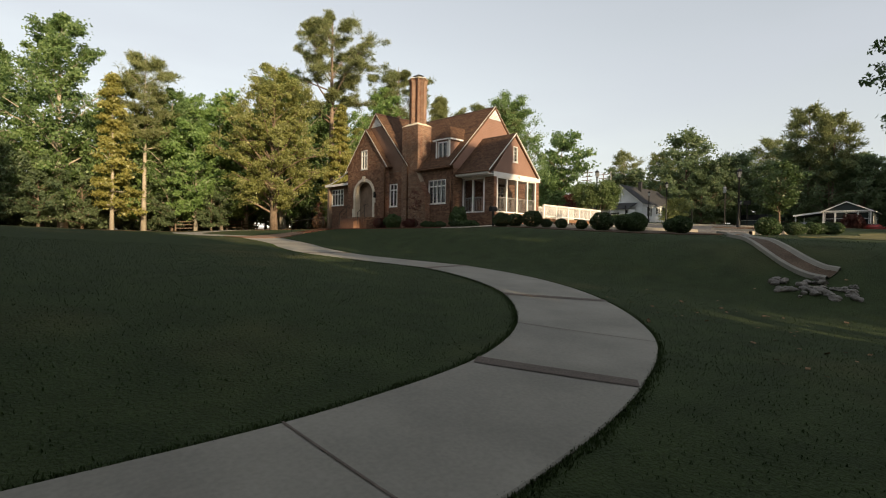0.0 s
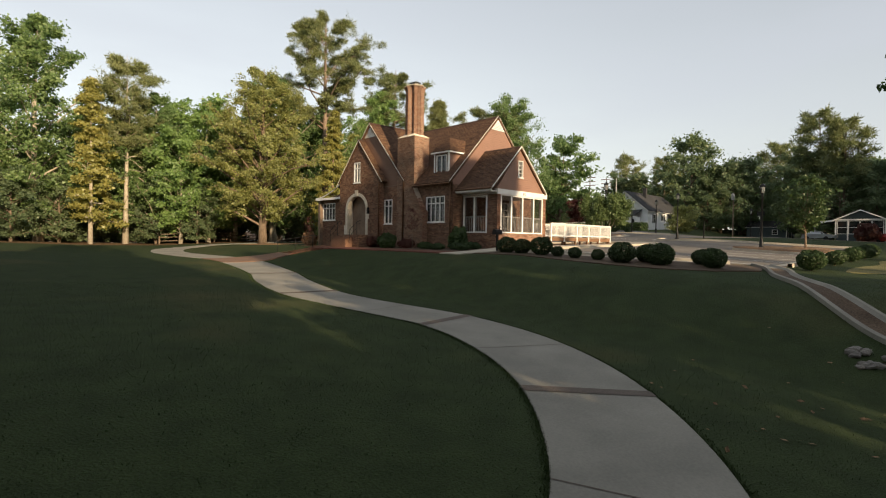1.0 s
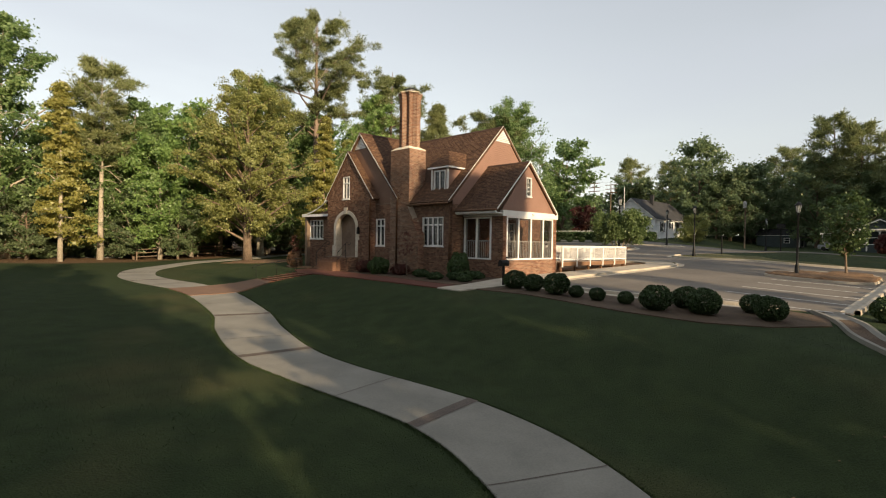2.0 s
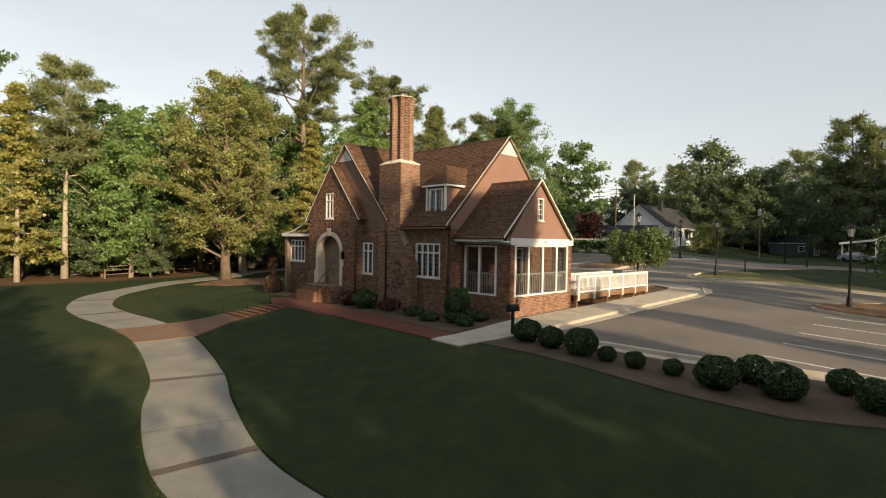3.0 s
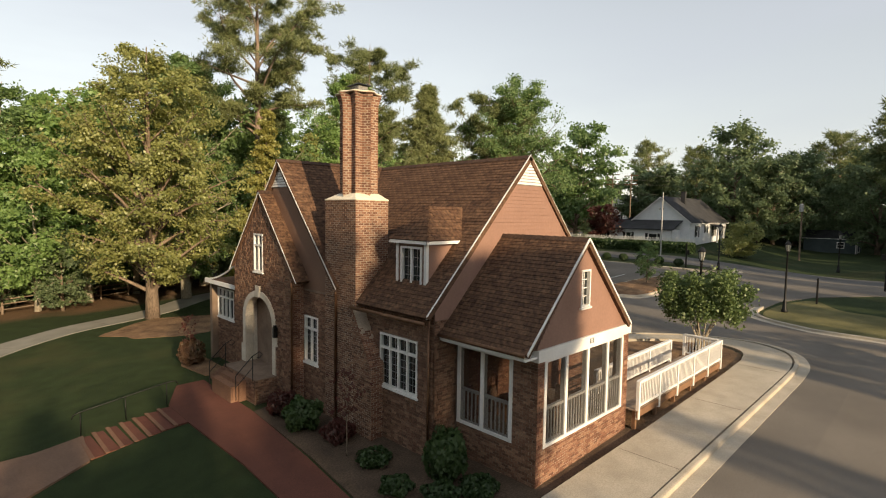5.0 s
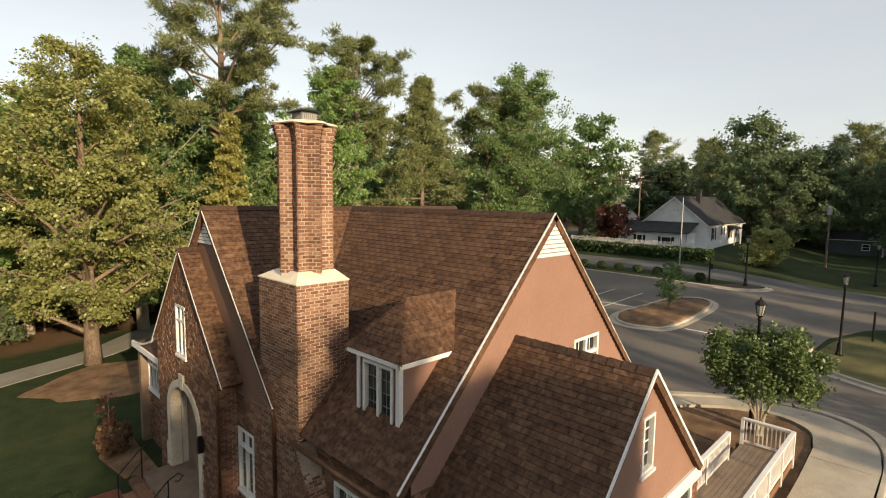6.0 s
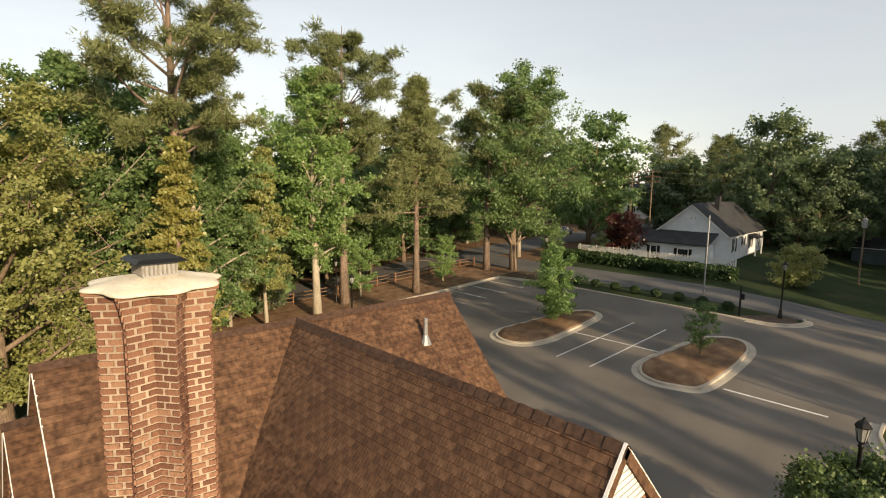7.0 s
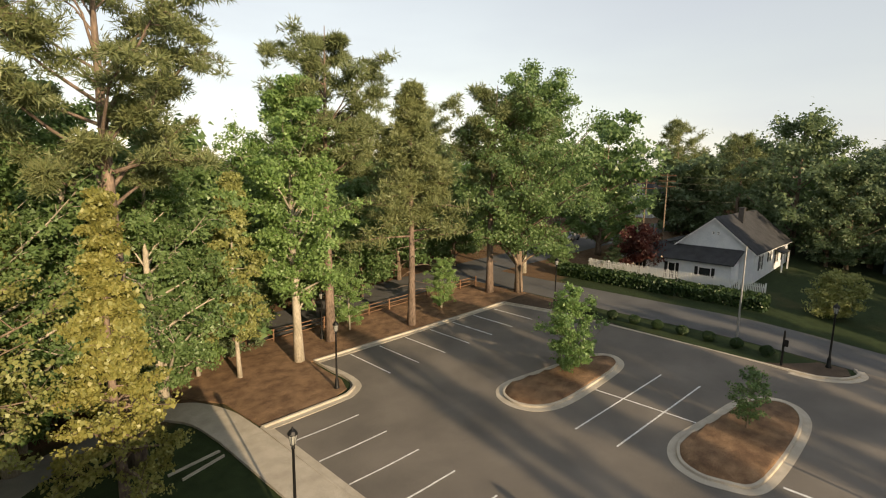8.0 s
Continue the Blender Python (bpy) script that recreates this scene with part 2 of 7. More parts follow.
# ---- mesh helpers ----
class Geo:
    """Collects faces in world metres."""
    def __init__(self):
        self.v, self.f = [], []

    def add(self, verts, faces):
        n = len(self.v)
        self.v.extend([tuple(p) for p in verts])
        self.f.extend([tuple(i + n for i in f) for f in faces])
        return self

    def hexa(self, p):
        return self.add(p, [(3, 2, 1, 0), (4, 5, 6, 7), (0, 1, 5, 4), (1, 2, 6, 5), (2, 3, 7, 6), (3, 0, 4, 7)])

    def box(self, x0, x1, y0, y1, z0, z1):
        return self.hexa([(x0, y0, z0), (x1, y0, z0), (x1, y1, z0), (x0, y1, z0), (x0, y0, z1), (x1, y0, z1), (x1, y1, z1), (x0, y1, z1)])

    def prism(self, pts, vec):
        """A polygon drawn out along vec."""
        n, vec = len(pts), Vector(vec)
        lo = [Vector(p) for p in pts]
        return self.add(lo + [p + vec for p in lo], [tuple(range(n))[::-1], tuple(range(n, 2 * n))] + [(i, (i + 1) % n, n + (i + 1) % n, n + i) for i in range(n)])

    def tube(self, pts, radii, n=8, caps=True):
        pts = [Vector(p) for p in pts]
        rings, base = [], []
        side = None
        for i, p in enumerate(pts):
            d = (pts[min(i + 1, len(pts) - 1)] - pts[max(i - 1, 0)]).normalized()
            if side is None:
                side = d.orthogonal().normalized()
            side = (side - d * side.dot(d)).normalized()
            up = d.cross(side)
            r = radii[i] if hasattr(radii, "__len__") else radii
            rings += [p + side * (r * math.cos(6.2832 * k / n)) + up * (r * math.sin(6.2832 * k / n)) for k in range(n)]
        faces = [(i * n + k, i * n + (k + 1) % n, (i + 1) * n + (k + 1) % n, (i + 1) * n + k) for i in range(len(pts) - 1) for k in range(n)]
        if caps:
            faces += [tuple(range(n))[::-1], tuple((len(pts) - 1) * n + k for k in range(n))]
        return self.add(rings, faces)

    def lathe(self, x, y, profile, n):
        v = [(x + r * math.cos(6.2832 * k / n), y + r * math.sin(6.2832 * k / n), z) for r, z in profile for k in range(n)]
        f = [(i * n + k, i * n + (k + 1) % n, (i + 1) * n + (k + 1) % n, (i + 1) * n + k) for i in range(len(profile) - 1) for k in range(n)]
        f += [tuple(range(n))[::-1], tuple((len(profile) - 1) * n + k for k in range(n))]
        return self.add(v, f)

    def mesh(self, name, origin=(0, 0, 0)):
        me = bpy.data.meshes.new(name)
        o = Vector(origin)
        me.from_pydata([(p[0] - o.x, p[1] - o.y, p[2] - o.z) for p in self.v], [], self.f)
        me.update()
        return me


def quads_mesh(name, verts, count, k=4):
    """A mesh of separate k-sided faces from an array of k * count places."""
    me = bpy.data.meshes.new(name)
    me.vertices.add(k * count)
    me.vertices.foreach_set("co", np.ascontiguousarray(verts, dtype=np.float32).ravel())
    me.loops.add(k * count)
    me.loops.foreach_set("vertex_index", np.arange(k * count, dtype=np.int32))
    me.polygons.add(count)
    me.polygons.foreach_set("loop_start", np.arange(0, k * count, k, dtype=np.int32))
    me.update(calc_edges=True)
    return me


def smooth(ob, on=True):
    ob.data.polygons.foreach_set("use_smooth", [on] * len(ob.data.polygons))
    return ob


ORIGIN = {}


def thing(name, at, label, category, group="", kind=""):
    """An Empty at a thing's base, which takes its parts."""
    ob = new(name)
    ob.location = at
    ob.empty_display_size = 0.2
    ORIGIN[ob] = Vector(at)
    return tagged(ob, label, category, group, kind)


def part(name, geo, material, parent=None, label="", kind=""):
    """One mesh, in world metres, under a thing or a part."""
    o = ORIGIN.get(parent, Vector())
    me = geo.mesh(name, o) if isinstance(geo, Geo) else geo
    if not me.materials:
        me.materials.append(M[material])
    ob = new(name, me)
    if parent:
        ob.parent = parent
    ORIGIN[ob] = o
    return tagged(ob, label, "", "", kind)


def piece(name, me, parent, m):
    """One of many alike pieces on a shared mesh; m in world metres."""
    ob = new(name, me)
    ob.parent = parent
    ob.matrix_basis = Matrix.Translation(-ORIGIN.get(parent, Vector())) @ m
    return ob


def whole(name, geo, material, label, category, group="", kind="", at=None):
    """A top-level thing of one mesh, with its origin at its base."""
    if at is None:
        xs, ys, zs = zip(*geo.v)
        at = ((min(xs) + max(xs)) / 2, (min(ys) + max(ys)) / 2, min(zs))
    me = geo.mesh(name, at)
    me.materials.append(M[material])
    ob = new(name, me)
    ob.location = at
    ORIGIN[ob] = Vector(at)
    return tagged(ob, label, category, group, kind)


# ---- the lie of the land ----
def step(a, b, x):
    t = np.clip((x - a) / (b - a), 0, 1)
    return t * t * (3 - 2 * t)


def yard(x, y):
    return np.interp(x, [-60, 15, 22, 27, 45, 55, 65, 71, 85, 110, 200, 700], [1.5, 2.55, 2.85, 3.05, 3.5, 4.07, 4.8, 5.25, 5.9, 6.8, 9, 12]) - 0.05 * np.clip(18 - y, 0, 30)


def land(x, y):
    x, y = np.asarray(x, float), np.asarray(y, float)
    s = step(15.3, 22.5, x)
    low = np.interp(y, [-400, -40, 0, 3, 7.4, 13.6, 20.6, 27.4, 35, 50, 80, 140, 700], [-3, -0.8, 0.02, 0.2, 0.58, 1.05, 1.36, 1.7, 2.08, 2.45, 3.0, 4, 8]) + 0.03 * np.clip(12 - x, 0, 15) * step(4, 12, y)
    return low * (1 - s) + yard(x, y) * s - np.interp(x, [52, 60, 73, 85, 105, 120], [0, 0.25, 0.72, 1.4, 1.95, 1.95]) * (1 - step(22 + 8 * step(85, 110, x), 42, y))


def on(x, y, up=0.0):
    return Vector((x, y, float(land(x, y)) + up))


# ---- ground, pavements ----
def curve_through(pts, n=8, closed=False):
    """A smooth line through places in plan."""
    P = [Vector(p) for p in pts]
    out, m = [], len(P)
    for i in range(m if closed else m - 1):
        a, b = P[i], P[(i + 1) % m]
        p0 = P[(i - 1) % m] if closed or i > 0 else a * 2 - b
        p3 = P[(i + 2) % m] if closed or i + 2 < m else b * 2 - a
        for k in range(n):
            t = k / n
            out.append(0.5 * ((2 * a) + (b - p0) * t + (2 * p0 - 5 * a + 4 * b - p3) * t * t + (3 * a - p0 - 3 * b + p3) * t ** 3))
    return out if closed else out + [P[-1]]


def normals(line, closed=False):
    out, m = [], len(line)
    for i in range(m):
        a = line[(i - 1) % m] if closed else line[max(i - 1, 0)]
        b = line[(i + 1) % m] if closed else line[min(i + 1, m - 1)]
        d = (b - a).normalized()
        out.append(Vector((-d.y, d.x)))
    return out


def ribbon(line, profile, closed=False, base=None):
    """A strip along a line in plan; profile: (sideways to the left, height over the land) from right to left."""
    g, nor, k = Geo(), normals(line, closed), len(profile)
    hug = base or land
    for p, n in zip(line, nor):
        for s, h in profile:
            q = p + n * s
            g.v.append((q.x, q.y, float(hug(q.x, q.y)) + h))
    m = len(line)
    for i in range(m if closed else m - 1):
        j = (i + 1) % m
        for a in range(k - 1):
            g.f.append((i * k + a, i * k + a + 1, j * k + a + 1, j * k + a)[::-1])
    return g


def sheet(outline, lift_by, cuts_x=(), cuts_y=(), dome=0.0, skirt=0.12):
    """A flat area that follows the land, with a skirt at its edge."""
    bm = bmesh.new()
    rim_v = [bm.verts.new((p[0], p[1], 0)) for p in outline]
    for tri in tessellate_polygon([[Vector((p[0], p[1], 0)) for p in outline]]):
        bm.faces.new([rim_v[i] for i in tri])
    for axis, cuts in (((1, 0, 0), cuts_x), ((0, 1, 0), cuts_y)):
        for c in cuts:
            bmesh.ops.bisect_plane(bm, geom=bm.verts[:] + bm.edges[:] + bm.faces[:], plane_co=Vector(axis) * c, plane_no=axis)
    bmesh.ops.recalc_face_normals(bm, faces=bm.faces[:])
    if sum(f.normal.z for f in bm.faces) < 0:
        bmesh.ops.reverse_faces(bm, faces=bm.faces[:])
    rim = [e for e in bm.edges if e.is_boundary]
    for v in bm.verts:
        lift = 0 if v.is_boundary else dome
        up = lift_by(v.co.x) if callable(lift_by) else lift_by
        v.co.z = float(land(v.co.x, v.co.y)) + up + lift
    if skirt:
        ex = bmesh.ops.extrude_edge_only(bm, edges=rim)["geom"]
        for v in ex:
            if isinstance(v, bmesh.types.BMVert):
                v.co.z -= skirt
    g = Geo()
    bm.verts.index_update()
    g.v = [tuple(v.co) for v in bm.verts]
    g.f = [tuple(v.index for v in f.verts) for f in bm.faces]
    bm.free()
    return g


def fence_rows(a, b, n):
    return [a + (b - a) * i / n for i in range(n + 1)]


KNOTS = (45, 55, 65, 71)
ax = np.unique(np.concatenate([np.arange(-6, 30, 0.5), np.arange(30, 90, 1.0), np.arange(-60, -6, 3), np.arange(90, 200, 3), np.arange(-300, -60, 40), np.arange(200, 1500, 100), [-1500, -800]]))
ay = np.unique(np.concatenate([np.arange(-6, 62, 0.5), np.arange(62, 100, 2), np.arange(-60, -6, 3), np.arange(100, 200, 5), np.arange(-300, -60, 40), np.arange(200, 1500, 100), [-1500, -800]]))
gx, gy = np.meshgrid(ax, ay)
gz = land(gx, gy)
ground_me = bpy.data.meshes.new("ground")
nx = len(ax)
ground_me.from_pydata(np.stack([gx.ravel(), gy.ravel(), gz.ravel()], 1).tolist(), [], [(j * nx + i, j * nx + i + 1, (j + 1) * nx + i + 1, (j + 1) * nx + i) for j in range(len(ay) - 1) for i in range(nx - 1)])
ground_me.polygons.foreach_set("use_smooth", [True] * len(ground_me.polygons))


def ground_material():
    """Mown lawn, drier and browner in patches, and leaf litter under the woods."""
    m = bpy.data.materials.new("lawn")
    m.use_nodes = True
    nt = m.node_tree
    N, L = nt.nodes, nt.links
    b = N["Principled BSDF"]
    tc = N.new("ShaderNodeTexCoord")
    out = []
    for s, d in ((0.16, 3), (1.3, 4), (28, 3), (0.05, 2)):
        n = N.new("ShaderNodeTexNoise")
        n.inputs["Scale"].default_value, n.inputs["Detail"].default_value = s, d
        L.new(tc.outputs["Object"], n.inputs["Vector"])
        out.append(n.outputs["Fac"])
    def ramp(src, stops):
        r = N.new("ShaderNodeValToRGB")
        r.color_ramp.elements[0].position, r.color_ramp.elements[0].color = stops[0][0], (*stops[0][1], 1)
        r.color_ramp.elements[1].position, r.color_ramp.elements[1].color = stops[-1][0], (*stops[-1][1], 1)
        for p, c in stops[1:-1]:
            r.color_ramp.elements.new(p).color = (*c, 1)
        L.new(src, r.inputs[0])
        return r.outputs[0]
    def mix(kind, f, a, c):
        x = N.new("ShaderNodeMixRGB")
        x.blend_type = kind
        if isinstance(f, float):
            x.inputs[0].default_value = f
        else:
            L.new(f, x.inputs[0])
        L.new(a, x.inputs[1]); L.new(c, x.inputs[2])
        return x.outputs[0]
    turf = ramp(out[1], [(0.3, (0.026, 0.039, 0.0145)), (0.7, (0.039, 0.056, 0.0205))])
    dry = ramp(out[2], [(0.3, (0.075, 0.066, 0.026)), (0.7, (0.12, 0.10, 0.042))])
    lawn = mix("MIX", ramp(out[0], [(0.55, (0, 0, 0)), (0.75, (0.55, 0.55, 0.55))]), turf, dry)
    litter = ramp(out[2], [(0.3, (0.09, 0.055, 0.03)), (0.7, (0.22, 0.135, 0.075))])
    sep = N.new("ShaderNodeSeparateXYZ")
    L.new(tc.outputs["Object"], sep.inputs[0])
    wob = N.new("ShaderNodeMath"); wob.operation = "MULTIPLY_ADD"; wob.inputs[1].default_value = 9
    L.new(out[0], wob.inputs[0]); L.new(sep.outputs[1], wob.inputs[2])
    woods = N.new("ShaderNodeMapRange")
    woods.inputs[1].default_value, woods.inputs[2].default_value = 64.5, 67
    L.new(wob.outputs[0], woods.inputs[0])
    col = mix("MIX", woods.outputs[0], lawn, litter)
    col = mix("MULTIPLY", 1.0, col, ramp(out[2], [(0.25, (0.72, 0.72, 0.72)), (0.75, (1.22, 1.22, 1.22))]))
    L.new(col, b.inputs["Base Color"])
    b.inputs["Roughness"].default_value = 0.95
    b.inputs["Specular IOR Level"].default_value = 0.15
    bp = N.new("ShaderNodeBump")
    bp.inputs["Strength"].default_value, bp.inputs["Distance"].default_value = 0.7, 0.06
    L.new(out[2], bp.inputs["Height"])
    L.new(bp.outputs[0], b.inputs["Normal"])
    return m


M["lawn"] = ground_material()
ground_me.materials.append(M["lawn"])
ground = tagged(new("ground", ground_me), "mown green lawn with drier patches, leaf litter under the woods", "ground", kind="structure")

# the winding concrete path
PATH_WAY = [(-14, 4.6, 1.03), (-5, 3.6, 1.03), (0.5, 3.3, 1.03), (3.2, 3.33, 1.04), (6.1, 3.87, 1.07), (8.9, 5.15, 1.26), (11.5, 7.6, 1.34), (13.1, 10.5, 1.34), (13.52, 13.5, 1.18), (12.95, 17.8, 1.12), (12.88, 20.7, 1.22),
            (13.7, 24.5, 1.24), (14.75, 27.8, 1.18), (15.66, 33.5, 1.2), (15.6, 38.0, 1.18), (15.0, 42.5, 1.2), (15.2, 46.5, 1.17), (17.2, 51.2, 1.17), (21.5, 54.3, 1.17), (27.3, 56.3, 1.17), (32, 60, 1.17), (38.5, 62.2, 1.17)]
PATH_LINE = curve_through([p[:2] for p in PATH_WAY], 10)
PATH_HALF = [max(1.0, p.x) for p in curve_through([(h, 0) for _, _, h in PATH_WAY], 10)]
def path_slab():
    """The path's surface and edges, a little wider round its bend."""
    g, nor = Geo(), normals(PATH_LINE)
    for p, n, w in zip(PATH_LINE, nor, PATH_HALF):
        for side, h in ((-w, -0.12), (-w, 0.02), (-w + 0.02, 0.035), (-w / 2, 0.035), (0, 0.035), (w / 2, 0.035), (w - 0.02, 0.035), (w, 0.02), (w, -0.12)):
            q = p + n * side
            g.v.append((q.x, q.y, float(land(q.x, q.y)) + h))
    g.f = [(9 * i + a, 9 * i + a + 1, 9 * i + 10 + a, 9 * i + 9 + a)[::-1] for i in range(len(PATH_LINE) - 1) for a in range(8)]
    return g
footpath = tagged(new("pavement", path_slab().mesh("pavement")),
                  "winding pale concrete footpath across the lawn", "path", kind="structure")
footpath.data.materials.append(M["concrete"])
ORIGIN[footpath] = Vector()


def along(line, at):
    """The place on a line nearest to a point, with the line's direction."""
    i = min(range(len(line)), key=lambda k: (line[k] - Vector(at)).length)
    d = (line[min(i + 1, len(line) - 1)] - line[max(i - 1, 0)]).normalized()
    return line[i], d


def cross_strip(line, at, wide, up, trim, slant=0.0):
    """A band across the path."""
    p, d = along(line, at)
    half = PATH_HALF[line.index(p)] - trim
    d = Matrix.Rotation(slant, 2) @ d
    n = Vector((-d.y, d.x))
    g = Geo()
    for s in fence_rows(-half, half, 6):
        for e in (-wide / 2, wide / 2):
            q = p + n * s + d * e
            g.v.append((q.x, q.y, float(land(q.x, q.y)) + up))
    g.f = [(2 * i, 2 * i + 1, 2 * i + 3, 2 * i + 2)[::-1] for i in range(6)]
    return g


for at, sl in (((5.8, 3.75), 0.26), ((11.3, 7.4), 0.02), ((13.6, 13.6), 0.1), ((13.05, 20.7), 0.05), ((14.7, 27.4), 0.0), ((15.0, 42.3), 0.0), ((15.8, 48.5), 0.0)):
    part("paving_band", cross_strip(PATH_LINE, at, 0.3, 0.047, 0.005, sl), "band", footpath)
for at in ((2.25, 3.3), (8.2, 4.8), (12.8, 10.2), (13.6, 16.4), (13.4, 23.0), (15.3, 30.6), (15.1, 40.0), (18.8, 52.6), (24, 55.2)):
    part("joint_groove", cross_strip(PATH_LINE, at, 0.025, 0.044, 0.01), "band", footpath)

# parking lot and roads
lot_outline = [(25.0, 20.25), (25.6, 17.5), (26.2, 14.7), (27.4, 11.8), (28.4, 9.4), (29.2, 7.75), (52.5, 7.6), (52.5, 20), (53.4, 22.8), (56.4, 24.8), (61.2, 24.4), (65, 22.9), (68.6, 19.6), (71.2, 16), (72.6, 9), (75.7, 3), (75.7, 31), (73.2, 31.3),
               (71.7, 33), (71.7, 54), (70.8, 59.8), (49.8, 62.2), (49.8, 57.2), (48.5, 55.6), (42.3, 55.7), (42.3, 30), (44.2, 27.5), (46.4, 24.4), (46.2, 21.2), (44.4, 20.1)]
lot = whole("parking_lot", sheet(lot_outline, 0.03, KNOTS + (27, 30, 34, 38, 42, 48, 50, 52, 57, 60, 62, 68, 73), (10, 14, 18, *np.arange(20, 45, 1.5), 48, 52, 56)), "asphalt", "dark grey asphalt parking lot with long tree shadows", "parking lot", kind="structure", at=(0, 0, 0))
for road_line, up in (([(75.6, -90), (81.6, -90), (81.6, 69.6), (75.6, 69.6)], 0.026), ([(10, 70.5), (75, 69.2), (150, 66), (150, 73), (86, 76), (10, 77)], 0.021), ([(-60, 74), (9.99, 70.5), (9.99, 77), (-60, 80)], 0.021)):
    whole("road", sheet(road_line, up, (-50, -25, 15, 22, 27, 45, 55, 65, 71, 85, 110, 130), (-60, -30, 18, -12, *np.arange(20, 45, 1.5), 50)), "old_asphalt", "worn grey asphalt street behind a hedge", "road", kind="structure", at=(0, 0, 0))


def kerb(line, closed=False, flip=1, label="pale concrete kerb with a gutter pan round the parking lot"):
    pr = [(0.5 * flip, 0.0), (0.5 * flip, 0.045), (0.07 * flip, 0.04), (0.05 * flip, 0.16), (0.0, 0.175), (-0.12 * flip, 0.175), (-0.14 * flip, 0.0)]
    g = ribbon(line, pr if flip < 0 else pr[::-1], closed)
    ob = whole("kerb", g, "kerb_concrete", label, "kerb", kind="structure", at=(0, 0, 0))
    return ob


kerb(curve_through([(25.0, 20.2), (25.6, 17.5), (26.2, 14.7), (27.2, 12.0), (28.0, 9.7)], 6), flip=-1)
kerb([Vector((29.4 + 2.3 * k, 7.7)) for k in range(11)], flip=1)
kerb(curve_through([(24.6, 20.35), (30, 20.3), (38, 20.2), (43.6, 20.15), (45.8, 20.45), (47.1, 21.3), (47.7, 23.0), (47.1, 25.6), (45.3, 28.5), (42.6, 31.8)], 8), flip=-1, label="pale kerb along the sidewalk beside the house")
kerb(curve_through([(42.3, 32.4), (42.3, 43), (42.3, 55.7)], 6), flip=-1)
kerb([Vector(p) for p in ((42.3, 55.7), (47.6, 55.5))] + curve_through([(48.3, 55.5), (49.4, 56.2), (49.8, 57.6), (49.8, 59.5)], 6) + [Vector((49.8, 62.2)), Vector((60, 61.03)), Vector((70.8, 59.8)), Vector((71.7, 54)), Vector((71.7, 34.2))] + curve_through([(71.9, 33), (73.0, 31.6), (74.6, 31.0), (75.6, 31.3)], 6), flip=-1)
kerb(curve_through([(52.5, 7.6), (52.5, 11), (52.5, 19.5), (53.0, 21.8), (54.4, 24.0), (56.2, 24.75), (58.0, 24.8)], 8), flip=1)


def island(outline, label):
    line = curve_through(outline, 8, True)
    kerb(line, True, flip=-1, label="pale concrete kerb round a parking lot island")
    inner = [p + n * 0.1 for p, n in zip(line, normals(line, True))]
    cx, cy = sum(p.x for p in inner) / len(inner), sum(p.y for p in inner) / len(inner)
    top = sheet(inner, 0.13, (cx - 3, cx - 1.5, cx, cx + 1.5, cx + 3), (cy - 0.7, cy, cy + 0.7), dome=0.14, skirt=0.1)
    ob = whole("planting_island", top, "mulch", label, "planting island", kind="structure", at=(0, 0, 0))
    return smooth(ob)


island([(55.6, 44.9), (57.2, 44.15), (61, 43.9), (64.2, 44.0), (65.3, 44.8), (65.2, 45.7), (63.8, 46.5), (60, 47.5), (56.8, 48.2), (55.4, 47.6), (55.0, 46.2)], "brown mulch island with a young tree")
island([(55.5, 34.0), (56.0, 33.0), (57.6, 32.6), (61, 32.4), (64.3, 32.5), (65.9, 33.2), (66.1, 34.3), (64.6, 35.6), (61, 36.3), (57.8, 36.9), (56.0, 36.4), (55.3, 35.2)], "brown mulch island with a small tree")
island([(42.2, 12.9), (42.9, 13.75), (44.4, 13.7), (46.4, 12.6), (47.9, 10.8), (48.0, 9.4), (47.0, 8.6), (44.6, 8.5), (42.6, 8.8), (41.9, 10.6)], "mulch island with a lamp post and a young tree")


def stripe(a, b, wide=0.11):
    d = (Vector(b) - Vector(a)).normalized()
    n = Vector((-d.y, d.x)) * wide / 2
    g = Geo()
    for q in fence_rows(Vector(a), Vector(b), 6):
        for e in (-1, 1):
            p = q + n * e
            g.v.append((p.x, p.y, float(land(p.x, p.y)) + 0.036))
    g.f = [(2 * i, 2 * i + 1, 2 * i + 3, 2 * i + 2)[::-1] for i in range(6)]
    part("parking_line", g, "paint_line", lot)


ORIGIN[lot] = Vector()
for i in range(7):
    stripe((52.6 + 2.68 * i, 61.2 - 0.31 * i), (52.5 + 2.68 * i, 56.0 - 0.22 * i))
for i in range(8):
    stripe((42.85, 53.05 - 2.8 * i), (47.3, 52.8 - 2.8 * i))
stripe((47.4, 38.85), (47.4, 36.0), 0.09)
for a, b in (((46.7, 38.9), (47.35, 37.0)), ((45.7, 38.95), (46.9, 36.05)), ((44.6, 39.0), (45.7, 36.1))):
    stripe(a, b, 0.09)
stripe((60.0, 43.4), (60.2, 36.8))
for y0, y1 in ((41.9, 41.0), (39.3, 38.4)):
    stripe((54.9, y0), (65.0, y1))
stripe((57.1, 31.9), (57.2, 26.9), 0.16)
for i in range(5):
    stripe((28.95 + 2.9 * i, 12.95), (29.1 + 2.9 * i, 8.0))

